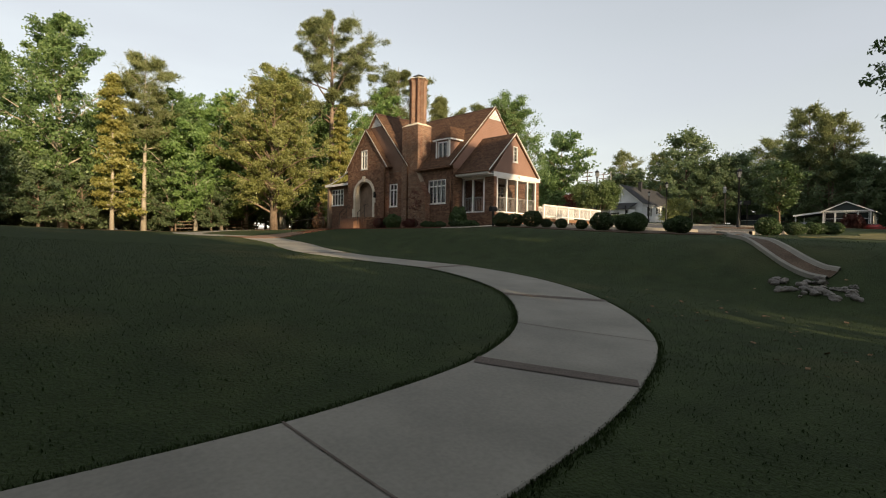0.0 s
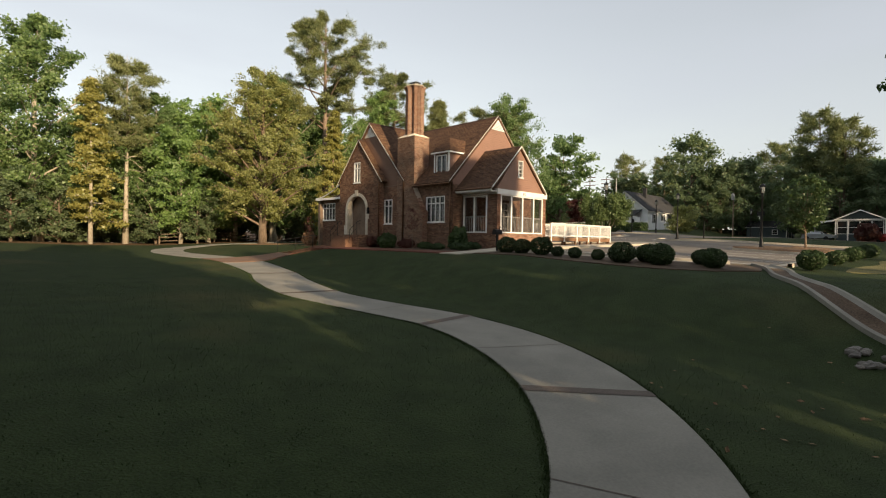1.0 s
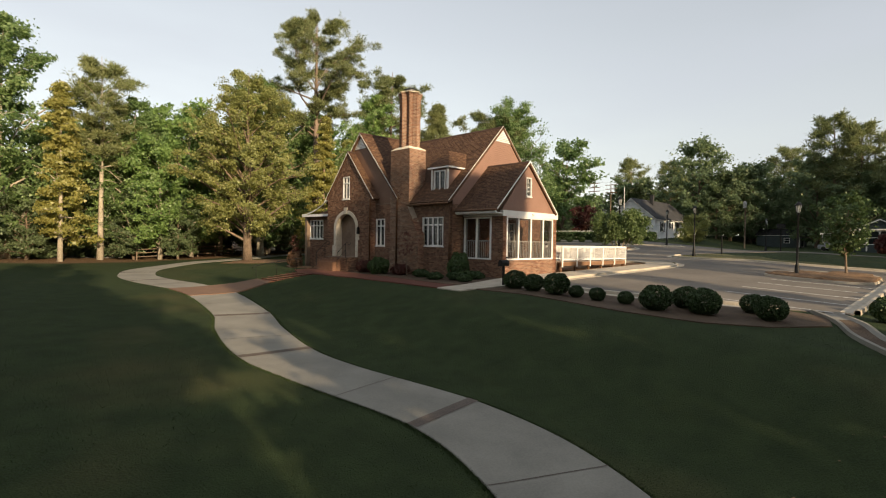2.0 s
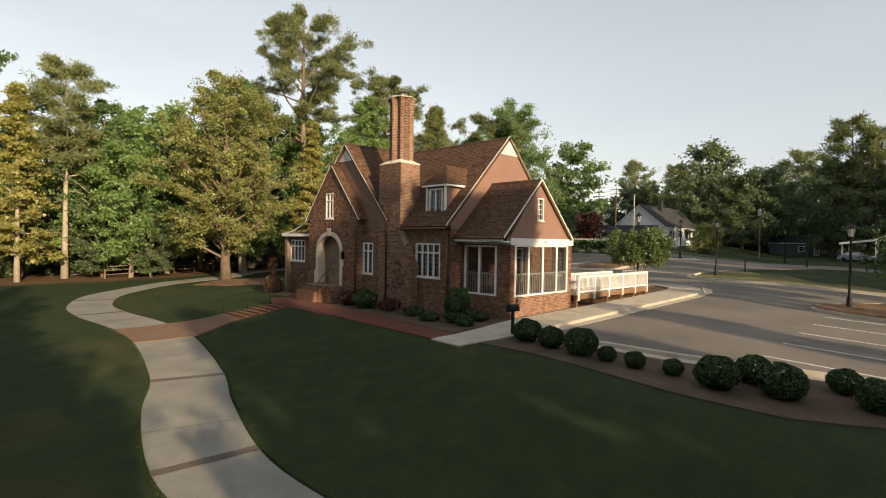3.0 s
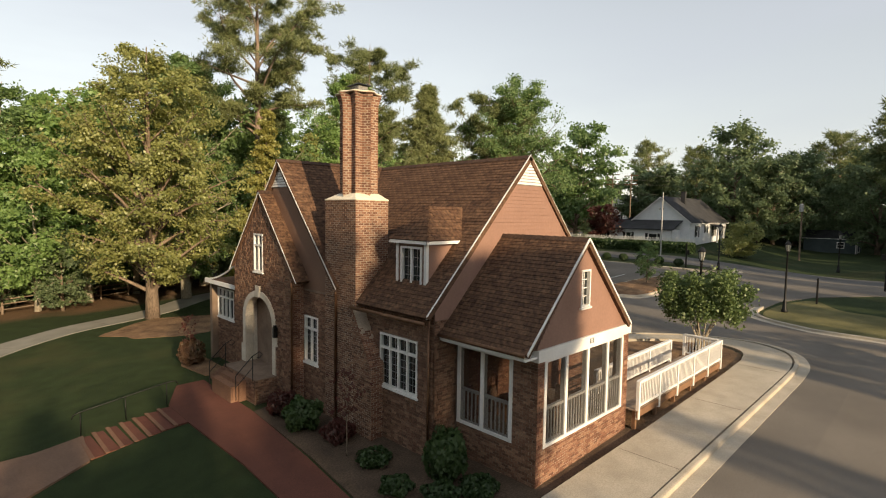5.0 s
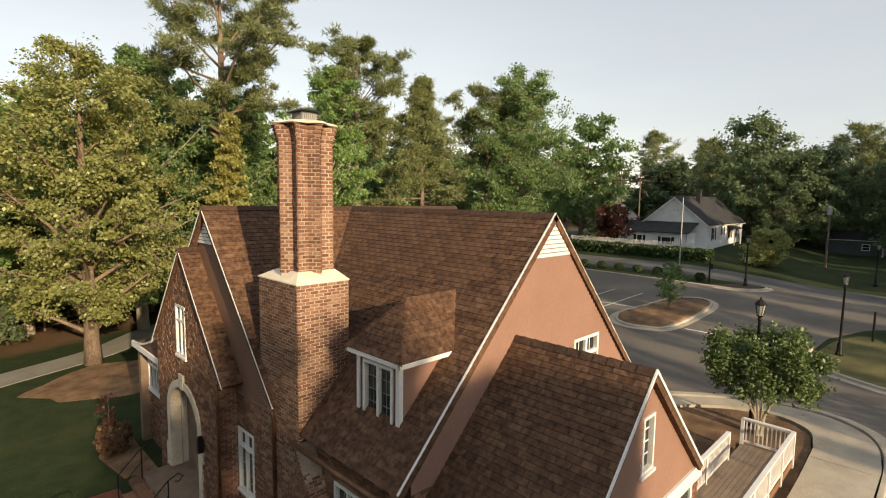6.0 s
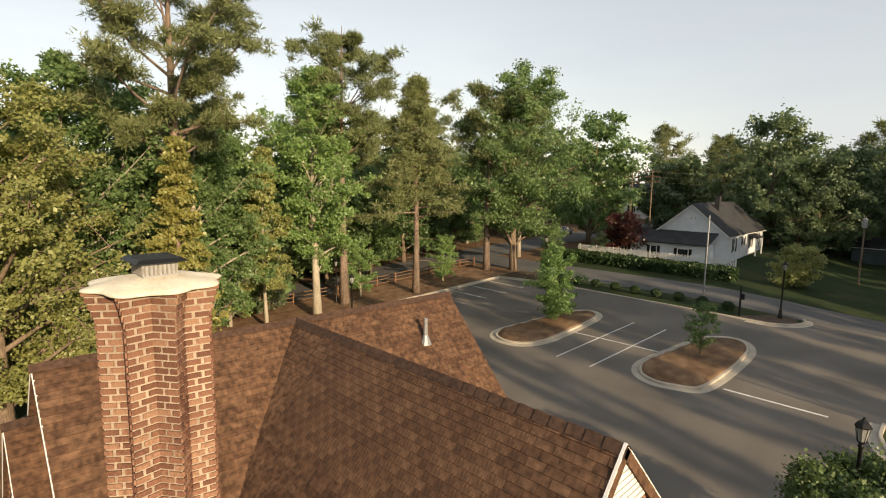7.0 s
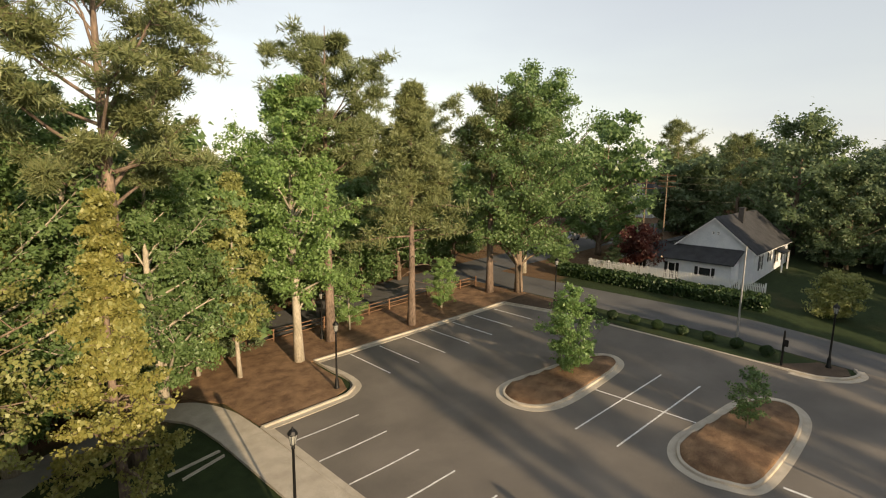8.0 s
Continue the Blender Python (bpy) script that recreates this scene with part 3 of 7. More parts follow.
walk_line = [(22.1, 22.7), (22.0, 21.1), (24.9, 20.5), (34, 20.45), (43.5, 20.3)] + [tuple(p) for p in curve_through([(43.6, 20.3), (45.6, 20.6), (46.8, 21.4), (47.4, 23.0), (46.9, 25.4), (45.0, 28.4), (42.3, 31.8)], 5)[1:]] + \
    [(42.2, 46.6), (42.1, 55.8)] + [tuple(p) for p in curve_through([(42.1, 55.8), (41.8, 59), (40.6, 61.8), (38.5, 63.2)], 5)[1:]] + [(37.6, 61.4)] + [tuple(p) for p in curve_through([(38.4, 60.9), (39.4, 59), (39.8, 56)], 4)] + \
    [(40.1, 46), (40.2, 33)] + [tuple(p) for p in curve_through([(40.3, 31), (42.6, 29.0), (45.2, 26.6), (46.1, 24.4), (45.5, 22.8), (43.9, 22.35)], 5)] + [(41.0, 22.3), (33.5, 22.35), (26.8, 22.5), (23.3, 22.6)]
sidewalk = whole("sidewalk", sheet(walk_line, lambda x: 0.05 + 0.11 * float(step(23.4, 27.5, x)), (22.5, 23.5, 24.5, 27, 30, 33, 36, 39, 45), (), skirt=0.2), "kerb_concrete", "wide pale concrete sidewalk beside the house and deck", "sidewalk", kind="structure", at=(0, 0, 0))
ORIGIN[sidewalk] = Vector()
for x in (31, 37, 43):
    g = Geo().prism([on(x - 0.008, 20.5, 0.163), on(x + 0.008, 20.5, 0.163), on(x + 0.008, 22.3, 0.163), on(x - 0.008, 22.3, 0.163)], (0, 0, 0.002))
    part("joint_groove", g, "band", sidewalk)

# concrete flume that drains the lot, with a flared end
flume_line = curve_through([(28.6, 8.55), (26.8, 7.55), (24.4, 6.75), (21.8, 5.3), (20.1, 4.1), (19.3, 3.3), (19.1, 2.75)], 6)
flume = tagged(new("drain_flume", ribbon(flume_line, [(-0.46, -0.1), (-0.45, 0.13), (-0.34, 0.14), (-0.26, 0.045), (0.0, 0.025), (0.26, 0.045), (0.34, 0.12), (0.44, 0.11), (0.46, -0.1)]).mesh("drain_flume")), "pale concrete drainage flume running down the lawn from the lot", "drain", kind="structure")
flume.data.materials.append(M["concrete"])
ORIGIN[flume] = Vector()
part("silt", ribbon(flume_line[4:], [(-0.24, 0.048), (0.0, 0.034), (0.24, 0.048)]), "soil", flume, "brown silt and leaves lying in the drain")
def rock_mesh(seed):
    rnd = random.Random(seed)
    bm = bmesh.new()
    bmesh.ops.create_icosphere(bm, subdivisions=2, radius=1)
    for v in bm.verts:
        v.co *= 0.75 + 0.5 * noise.noise(v.co * 1.1 + Vector((seed * 7, 0, 0)))
        v.co.z *= 0.6
    me = bpy.data.meshes.new("rock")
    bm.to_mesh(me); bm.free()
    me.materials.append(M["rock"])
    return me
rocks = [rock_mesh(s) for s in range(4)]
rnd = random.Random(5)
for i in range(46):
    a, r = rnd.uniform(0, 6.28), rnd.uniform(0.1, 1.0)
    x, y = 18.0 + r * 0.8 * math.cos(a), 3.15 + r * 1.25 * math.sin(a)
    s = rnd.uniform(0.08, 0.24)
    ob = new("rock", rocks[i % 4])
    ob.matrix_basis = Matrix.Translation(on(x, y, 0.03)) @ Euler((rnd.uniform(-0.3, 0.3), rnd.uniform(-0.3, 0.3), a)).to_matrix().to_4x4() @ Matrix.Diagonal((s, s * 0.8, s, 1))
    tagged(ob, "grey riprap stone at the drain outlet", "rock", "riprap stones")

# beds
bed = whole("planting_bed", sheet([(22.9, 20.9), (22.8, 17), (22.6, 13.5), (22.9, 11.0), (24.0, 9.2), (25.8, 7.9), (27.6, 8.3), (27.9, 9.7), (27.1, 12.0), (26.1, 14.7), (25.5, 17.5), (24.9, 20.1)], 0.04, (23, 24, 25, 26, 27), (9, 10.5, 12, 13.5, 15, 16.5, 18, 19.5)), "soil", "dark mulch bed under the row of round shrubs", "planting bed", kind="structure", at=(0, 0, 0))
bed2 = whole("planting_bed", sheet([(23.5, 22.75), (23.6, 25), (24.1, 29), (24.4, 33.6), (26.6, 34), (26.6, 26.1), (27.6, 26.1), (27.6, 23.0), (32.85, 23.0), (32.85, 22.5), (27, 22.62)], 0.05, (24, 25, 26, 27, 28, 30, 32), (24, 26, 28, 30, 32)), "soil", "dark mulch bed along the brick house", "planting bed", kind="structure", at=(0, 0, 0))
litter_bed = whole("planting_bed", sheet([(27.0 + 3.6 * (1 + 0.13 * math.sin(3 * a) + 0.08 * math.sin(7 * a)) * math.cos(a), 50.6 + 2.9 * (1 + 0.12 * math.sin(4 * a + 1)) * math.sin(a)) for a in (k * math.pi / 14 for k in range(28))], 0.02, (25, 26, 27, 28, 29), (49, 50, 51, 52)), "mulch", "rust brown leaf litter round the foot of the oak", "leaf litter", kind="structure", at=(0, 0, 0))
entry_bed = whole("planting_bed", sheet([(24.7, 39.2), (24.4, 41.5), (25.0, 43.2), (25.75, 43.6), (25.75, 38.9)], 0.03, (), (40, 41, 42)), "mulch", "brown mulch bed beside the entry steps", "planting bed", kind="structure", at=(0, 0, 0))
bed3 = whole("planting_bed", sheet([(32.9, 22.4), (41.0, 22.35)] + [tuple(p) for p in curve_through([(43.9, 22.4), (45.4, 22.85), (46.0, 24.4), (45.1, 26.5), (42.5, 28.9), (40.3, 31)], 5)] + [(36.2, 31), (36.2, 26.2), (33.4, 25)], 0.06, (36, 38, 40, 42), (24, 26, 28)), "mulch", "brown mulch bed under the white deck", "planting bed", kind="structure", at=(0, 0, 0))
bed4 = whole("planting_bed", sheet([(42.3, 56.1), (47.6, 55.9), (48.8, 56.3), (49.4, 57.8), (49.5, 62.3), (49.5, 69.2), (40, 69.4), (40.2, 63.4), (42, 60.5)], 0.09, (45,), (), skirt=0.1), "mulch", "red-brown mulch bank with trees between lot and street", "planting bed", kind="structure", at=(0, 0, 0))
bed5 = whole("planting_bed", sheet([(49.5, 62.3), (60, 61.2), (71, 60.0), (75.3, 60), (75.3, 64), (70, 68.6), (49.5, 69.2)], 0.09, (55, 65, 71), (), skirt=0.1), "mulch", "red-brown mulch bank with trees behind the lot", "planting bed", kind="structure", at=(0, 0, 0))
bed6 = whole("planting_bed", sheet([(71.9, 34), (72.6, 32.4), (74, 31.4), (75.3, 31.8), (75.3, 60), (71, 60), (71.9, 54)], 0.09, (), (), skirt=0.1), "soil", "dark planted strip between lot and street", "planting bed", kind="structure", at=(0, 0, 0))

# drier grass beside the lot, with the low sunlight put into its golden colour
for outline in ([(29.2, 5.6), (29.9, 4.4), (29.4, 3.2), (31.2, 2.2), (33.4, 2.6), (35.2, 1.2), (38.5, 1.9), (41.5, 0.4), (45.0, 1.4), (48.6, 0.6), (50.9, 2.2), (50.2, 4.2), (47, 5.3), (43.5, 4.9), (40, 5.5), (36.4, 5.2), (33, 5.7)],
                [(52.75, 7.8), (52.75, 19.4), (53.25, 21.6), (54.6, 23.6), (56.4, 24.35), (58.5, 24.3), (61, 23.9), (63.4, 22.6), (60.6, 20.6), (60.0, 18.4), (57.6, 16.4), (57.4, 13.0), (55.6, 11.2), (55.9, 8.8), (54.2, 7.9)]):
    whole("dry_lawn", sheet(curve_through(outline, 5, True), 0.02, (30, 33, 36, 40, 45, 50, 55, 60), (-6, -2, 2, 5, 10, 14, 18, 22), skirt=0.05), "sunlit_dry_turf", "dry mown grass along the parking lot, sunlight put into its golden colour", "lawn", kind="structure", at=(0, 0, 0))

# brick landing, steps and walk
landing = whole("brick_landing", sheet([(14.5, 33.6), (17.0, 33.3), (18.3, 33.9), (19.35, 34.35), (19.55, 36.5), (18.2, 36.5), (16.7, 36.9), (14.46, 36.98)], 0.07, (15.5, 16.5, 17.5, 18.5), (34, 34.7, 35.4, 36.1)), "brick_tan", "tan brick landing across the footpath", "brick paving", kind="structure", at=(0, 0, 0))
steps_thing = thing("garden_steps", on(20.6, 35.6), "red brick garden steps climbing the bank to the walk", "steps")
z_lo, z_hi = float(land(19.4, 35.5)), float(land(22.3, 35.5)) + 0.05
for i in range(7):
    x = 19.4 + 0.42 * i
    z = z_lo + (z_hi - z_lo) * (i + 1) / 7
    part("step", Geo().box(x, x + 0.46, 34.45, 36.45, z - 0.45, z), "brick_walk", steps_thing)
    part("nosing", Geo().box(x - 0.03, x + 0.09, 34.4, 36.5, z - 0.02, z + 0.012), "clinker", steps_thing)
rail_pts = [(x, 36.62, z_lo + (z_hi - z_lo) * q) for x, q in ((19.5, 0.0), (20.9, 0.5), (22.3, 1.0))]
g = Geo()
for x, y, z in rail_pts:
    g.tube([(x, y, z - 0.05), (x, y, z + 0.92)], 0.017, 6)
g.tube([(19.25, 36.62, z_lo + 0.72), (19.3, 36.62, z_lo + 0.86)] + [(x, y, z + 0.92) for x, y, z in rail_pts] + [(22.62, 36.62, z_hi + 0.92), (22.7, 36.62, z_hi + 0.8)], 0.02, 6)
smooth(part("handrail", g, "metal_dark", steps_thing, "slim black iron handrail beside the steps"))
walk_out = [(22.15, 22.72), (23.35, 22.65), (23.5, 25), (24.0, 29), (24.3, 32.4), (24.4, 33.8), (24.4, 38.6), (23.3, 38.7), (22.35, 36.6), (22.35, 34.4), (22.45, 30)]
brick_walk = whole("brick_walk", sheet(walk_out, 0.055, (23,), (24, 26, 28, 30, 32, 34, 36)), "brick_walk", "red brick walk along the front of the house", "walk", kind="structure", at=(0, 0, 0))
ORIGIN[brick_walk] = Vector()
for (ax, ay), (bx, by) in (((36.7, 54.6), (39.5, 55.0)), ((37.1, 53.7), (39.5, 54.4))):
    whole("edging", Geo().prism([on(ax, ay, -0.02), on(bx, by, -0.02), on(bx, by + 0.14, -0.02), on(ax, ay + 0.14, -0.02)], (0, 0, 0.12)), "kerb_concrete", "low pale concrete edging strip beside the sidewalk", "edging", kind="structure", at=(0, 0, 0))


# ---- walls of pieces ----
Z = Vector((0, 0, 1))


def spans(polys, z):
    """Stretches of a level line that lie inside the outlines, holes left out."""
    xs = []
    for P in polys:
        for (a, za), (b, zb) in zip(P, P[1:] + P[:1]):
            if (za <= z) != (zb <= z):
                xs.append(a + (b - a) * (z - za) / (zb - za))
    xs.sort()
    return list(zip(xs[::2], xs[1::2]))


class Plane:
    """An upright or sloping face: u along it, z up it, d out of it."""
    def __init__(self, o, u, n, up=Z):
        self.o, self.u, self.n, self.up = Vector(o), Vector(u).normalized(), Vector(n).normalized(), Vector(up).normalized()

    def at(self, u, z, d=0.0):
        return self.o + self.u * u + self.up * z + self.n * d

    def slab(self, g, u0, u1, z0, z1, d0, d1, v0=None, v1=None):
        """A block; v0, v1: its stretch at the top where that differs."""
        v0, v1 = (u0 if v0 is None else v0), (u1 if v1 is None else v1)
        return g.hexa([self.at(u0, z0, d0), self.at(u1, z0, d0), self.at(u1, z0, d1), self.at(u0, z0, d1), self.at(v0, z1, d0), self.at(v1, z1, d0), self.at(v1, z1, d1), self.at(v0, z1, d1)])


def wall_geo(pl, polys, d0, d1, g=None):
    """A wall of the given thickness with its openings cut through."""
    g = g or Geo()
    zs = sorted({round(z, 4) for P in polys for _, z in P})
    for a, b in zip(zs, zs[1:]):
        if b - a > 1e-3:
            e = (b - a) * 1e-3
            for (u0, u1), (v0, v1) in zip(spans(polys, a + e), spans(polys, b - e)):
                pl.slab(g, u0, u1, a, b, d0, d1, v0, v1)
    return g


def brick_geo(pl, polys, z0, z1, long=0.215, high=0.064, joint=0.013, proud=0.012, rough=0.004, seed=1, g=None, keep=None, slope=0.0, pick=None, picked=None):
    """Courses of single bricks (or boards) on a face."""
    g, rnd = g or Geo(), random.Random(seed)
    z, row = z0, 0
    while z + high < z1:
        h = high * (1 + rnd.uniform(-0.1, 0.1) * (rough > 0.006))
        for a, b in spans(polys, z + h / 2):
            u = a - (long + joint) * ((row % 2) * 0.5 + (rnd.random() if rough > 0.006 else 0))
            while u < b:
                w = long * (rnd.uniform(0.5, 1.25) if rough > 0.006 else 1)
                c, d = max(u, a) + joint / 2, min(u + w, b) - joint / 2
                if d - c > 0.02 and (keep is None or keep(pl.at((c + d) / 2, z))):
                    p = proud + rnd.uniform(-rough, rough)
                    if pick and len(picked) < 300 and d - c > 0.1 and pick(c, z):
                        picked.append((pl, c, d, z, h, p))
                        u += w + joint
                        continue
                    lo, hi = z + rnd.uniform(-rough, rough) * 0.6, z + h + rnd.uniform(-rough, rough) * 0.6
                    q = [pl.at(c, lo, p + slope), pl.at(d, lo, p + slope), pl.at(d, hi, p), pl.at(c, hi, p), pl.at(c, lo, -0.01), pl.at(d, lo, -0.01), pl.at(d, hi, -0.01), pl.at(c, hi, -0.01)]
                    g.add(q, [(0, 1, 2, 3), (0, 4, 5, 1), (1, 5, 6, 2), (2, 6, 7, 3), (3, 7, 4, 0)])
                u += w + joint
        z += h + joint
        row += 1
    return g


def arch(u0, u1, z0, spring, crown, n=10):
    m, r = (u0 + u1) / 2, (u1 - u0) / 2
    return [(u0, z0)] + [(m - r * math.cos(math.pi * i / n), spring + (crown - spring) * math.sin(math.pi * i / n)) for i in range(n + 1)] + [(u1, z0)]


def rect(u0, u1, z0, z1):
    return [(u0, z0), (u1, z0), (u1, z1), (u0, z1)]


def ring(pl, u0, u1, z0, z1, bar, d0, d1):
    """A joined rectangular frame."""
    v = [pl.at(u, z, d) for d in (d0, d1) for a in (0, bar) for u, z in ((u0 + a, z0 + a), (u1 - a, z0 + a), (u1 - a, z1 - a), (u0 + a, z1 - a))]
    f = []
    for i in range(4):
        j = (i + 1) % 4
        f += [(8 + i, 8 + j, 12 + j, 12 + i), (i, 4 + i, 4 + j, j), (i, j, 8 + j, 8 + i), (4 + i, 12 + i, 12 + j, 4 + j)]
    return Geo().add(v, f)


def window_unit(parent, pl, u0, u1, z0, z1, cols, transom=0.26, rows=4, label="white casement window with small panes", sill=True, deep=0.1, bar=0.065, lead_in="galvanised", lead_half=0.007):
    """Frame, mullions, transom, lead bars, panes and sill in an opening."""
    zt = z1 - (z1 - z0) * transom if transom else z1
    win = part("window", ring(pl, u0, u1, z0, z1, bar, -deep, 0.035), "white", parent, label)
    w = (u1 - u0 - 2 * bar) / cols
    for i in range(1, cols):
        c = u0 + bar + w * i
        part("mullion", pl.slab(Geo(), c - bar * 0.55, c + bar * 0.55, z0 + bar, z1 - bar, -deep + 0.01, 0.022), "white", win)
    if transom:
        part("transom", pl.slab(Geo(), u0 + bar, u1 - bar, zt - bar * 0.6, zt + bar * 0.6, -deep + 0.012, 0.027), "white", win)
    lead = Geo()
    for i in range(cols):
        a, b = u0 + bar + w * i + bar * 0.5, u0 + bar + w * (i + 1) - bar * 0.5
        for c, d, r in ((z0 + bar, zt - bar * 0.5, rows), (zt + bar * 0.5, z1 - bar, 1)) if transom else ((z0 + bar, z1 - bar, rows),):
            part("pane", pl.slab(Geo(), a, b, c, d, -deep * 0.6 - 0.006, -deep * 0.6), "pane", win)
            for k in range(1, r):
                e = c + (d - c) * k / r
                pl.slab(lead, a, b, e - lead_half, e + lead_half, -deep * 0.6, -deep * 0.6 + 0.012)
            pl.slab(lead, (a + b) / 2 - lead_half, (a + b) / 2 + lead_half, c, d, -deep * 0.6, -deep * 0.6 + 0.011)
    part("glazing_bar", lead, lead_in, win, kind="stuff")
    if sill:
        part("sill", pl.slab(Geo(), u0 - 0.05, u1 + 0.05, z0 - 0.07, z0 - 0.003, -0.05, 0.07), "white", win)
    return win


# ---- the brick house ----
house = thing("brick_house", on(31, 30), "brown brick cottage with steep shingled gables and tall chimney", "house")
FRONT = Plane((26.5, 0, 0), (0, 1, 0), (-1, 0, 0))
GABLE = Plane((26.15, 0, 0), (0, 1, 0), (-1, 0, 0))
ENTRY = Plane((25.65, 0, 0), (0, 1, 0), (-1, 0, 0))
WING = Plane((26.3, 0, 0), (0, 1, 0), (-1, 0, 0))
EAST = Plane((0, 26.04, 0), (1, 0, 0), (0, -1, 0))
BASE = 2.4
RIDGE, MX, MRUN, MEAVE = 12.61, 31.05, 4.92, 7.5          # main roof: ridge height, its x, half width, eave height
MS = (RIDGE - MEAVE) / MRUN
CY, CRUN, CEAVE = 34.7, 4.22, 7.9                       # front cross gable
CS = (RIDGE - CEAVE) / CRUN
SKEW = 0.06                                             # the cross ridge runs a little out of square
def cross_y(x):
    return CY - SKEW * (x - 25.97)
EY, ERUN, EPK, EEAVE = 35.5, 3.0, 11.35, 7.92           # entry gable
ES = (EPK - EEAVE) / ERUN
PX, PRUN, PPK, PEAVE = 29.65, 2.95, 9.87, 6.95           # porch gable
PS = (PPK - PEAVE) / PRUN

w1, w2 = rect(26.75, 28.6, 4.84, 6.6), rect(31.9, 32.86, 4.78, 6.58)
front_poly = [rect(26.04, 30.8, BASE, 7.55), w1]
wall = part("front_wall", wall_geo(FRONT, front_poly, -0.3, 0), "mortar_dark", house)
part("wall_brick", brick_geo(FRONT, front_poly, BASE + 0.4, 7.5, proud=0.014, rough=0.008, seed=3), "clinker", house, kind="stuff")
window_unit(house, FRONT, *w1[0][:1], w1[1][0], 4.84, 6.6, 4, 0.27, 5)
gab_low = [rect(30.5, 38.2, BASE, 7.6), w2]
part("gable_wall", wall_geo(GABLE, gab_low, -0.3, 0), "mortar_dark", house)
part("wall_brick", brick_geo(GABLE, [rect(30.5, 33.1, BASE, 7.6), w2], BASE + 0.4, 7.55, proud=0.014, rough=0.008, seed=4), "clinker", house, kind="stuff")
window_unit(house, GABLE, 31.9, 32.86, 4.78, 6.58, 2, 0.27, 5)
gab_up = [[(30.55, 7.6), (38.25, 7.6), (38.25, 7.75), (CY, RIDGE - 0.2), (30.55, 7.75)]]
# the west gable's shade is put into its darker siding colour
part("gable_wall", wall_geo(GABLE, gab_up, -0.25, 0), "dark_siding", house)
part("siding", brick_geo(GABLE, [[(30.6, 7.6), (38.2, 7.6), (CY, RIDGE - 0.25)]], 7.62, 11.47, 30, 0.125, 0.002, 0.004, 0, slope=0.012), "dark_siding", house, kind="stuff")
# louvred white vents in the gable tops
def louvre(pl, um, ztop, zlow, run):
    g = Geo()
    half = (ztop - zlow) * run
    wall_geo(pl, [[(um - half, zlow), (um + half, zlow), (um, ztop)]], 0.002, 0.012, g)
    # grey backing: the shade between the white slats is put into its colour
    vent = part("gable_vent", g, "weathered", house, "white louvred gable vent")
    z = zlow + 0.03
    while z < ztop - 0.12:
        h = (ztop - z) * run - 0.03
        part("slat", pl.slab(Geo(), um - h, um + h, z, z + 0.078, 0.014, 0.036, um - h + 0.078 * run, um + h - 0.078 * run), "white", vent)
        z += 0.105
louvre(GABLE, CY, RIDGE - 0.12, 11.5, 1 / CS)

door_arch = arch(34.47, 36.98, BASE, 5.95, 7.01)
e_win = rect(35.3, 36.12, 8.02, 9.6)
entry_poly = [[(32.95, BASE), (38.1, BASE), (38.1, 8.2), (EY, EPK - 0.2), (32.95, 8.25)], door_arch, e_win]
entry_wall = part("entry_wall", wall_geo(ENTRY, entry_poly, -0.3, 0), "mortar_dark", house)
bm = bmesh.new()
bm.from_mesh(entry_wall.data)
bmesh.ops.remove_doubles(bm, verts=bm.verts[:], dist=0.006)
bm.to_mesh(entry_wall.data)
bm.free()
surround = arch(34.22, 37.22, BASE, 5.95, 7.22)
part("wall_brick", brick_geo(ENTRY, [entry_poly[0], surround, e_win], BASE + 0.4, EPK - 0.3, 0.2, 0.075, 0.016, 0.02, 0.014, seed=6), "clinker", house, "rough clinker brick", kind="stuff")
SIDE_R = Plane((0, 32.95, 0), (1, 0, 0), (0, -1, 0))
part("entry_wall", wall_geo(SIDE_R, [rect(25.66, 26.15, BASE, 8.0)], -0.25, 0), "mortar", house)
part("wall_brick", brick_geo(SIDE_R, [rect(25.66, 26.15, BASE, 8.0)], BASE + 0.4, 7.95, seed=7), "brick", house, kind="stuff")
window_unit(house, ENTRY, 35.3, 36.12, 8.02, 9.6, 2, 0.3, 3)
# limestone arch, quoined, with a keystone
rnd = random.Random(2)
out_a, in_a = arch(34.22, 37.22, BASE, 5.95, 7.22, 12)[1:-1], arch(34.5, 36.95, BASE, 5.95, 6.98, 12)[1:-1]
for i in range(12):
    q = [in_a[i], in_a[i + 1], out_a[i + 1], out_a[i]]
    part("arch_stone", Geo().prism([ENTRY.at(u, z, -0.3) for u, z in q], (-0.35, 0, 0)), "limestone", house)
for s, u in ((-1, 34.5), (1, 36.95)):
    z = 3.95
    while z < 5.9:
        w = rnd.choice((0.26, 0.42)) * s
        part("jamb_stone", ENTRY.slab(Geo(), min(u, u + w), max(u, u + w), z, min(z + 0.4, 5.95) - 0.008, -0.3, 0.05), "limestone", house)
        z += 0.4
part("keystone", ENTRY.slab(Geo(), 35.6, 35.86, 6.95, 7.42, -0.2, 0.08, 35.53, 35.93), "limestone", house)
# vestibule inside the arch
g = Geo()
g.box(25.97, 27.3, 36.97, 37.07, 3.9, 7.2); g.box(25.97, 27.3, 34.38, 34.48, 3.9, 7.2); g.box(25.95, 27.3, 34.4, 37.05, 7.2, 7.3)
part("vestibule_wall", g, "limestone", house, "pale plastered vestibule")
part("vestibule_back", Geo().box(27.3, 27.4, 34.4, 37.05, 3.9, 7.3), "limestone", house)
door = part("door", Geo().box(27.22, 27.29, 35.0, 36.3, 4.05, 6.4), "grey_door", house, "dark grey front door")
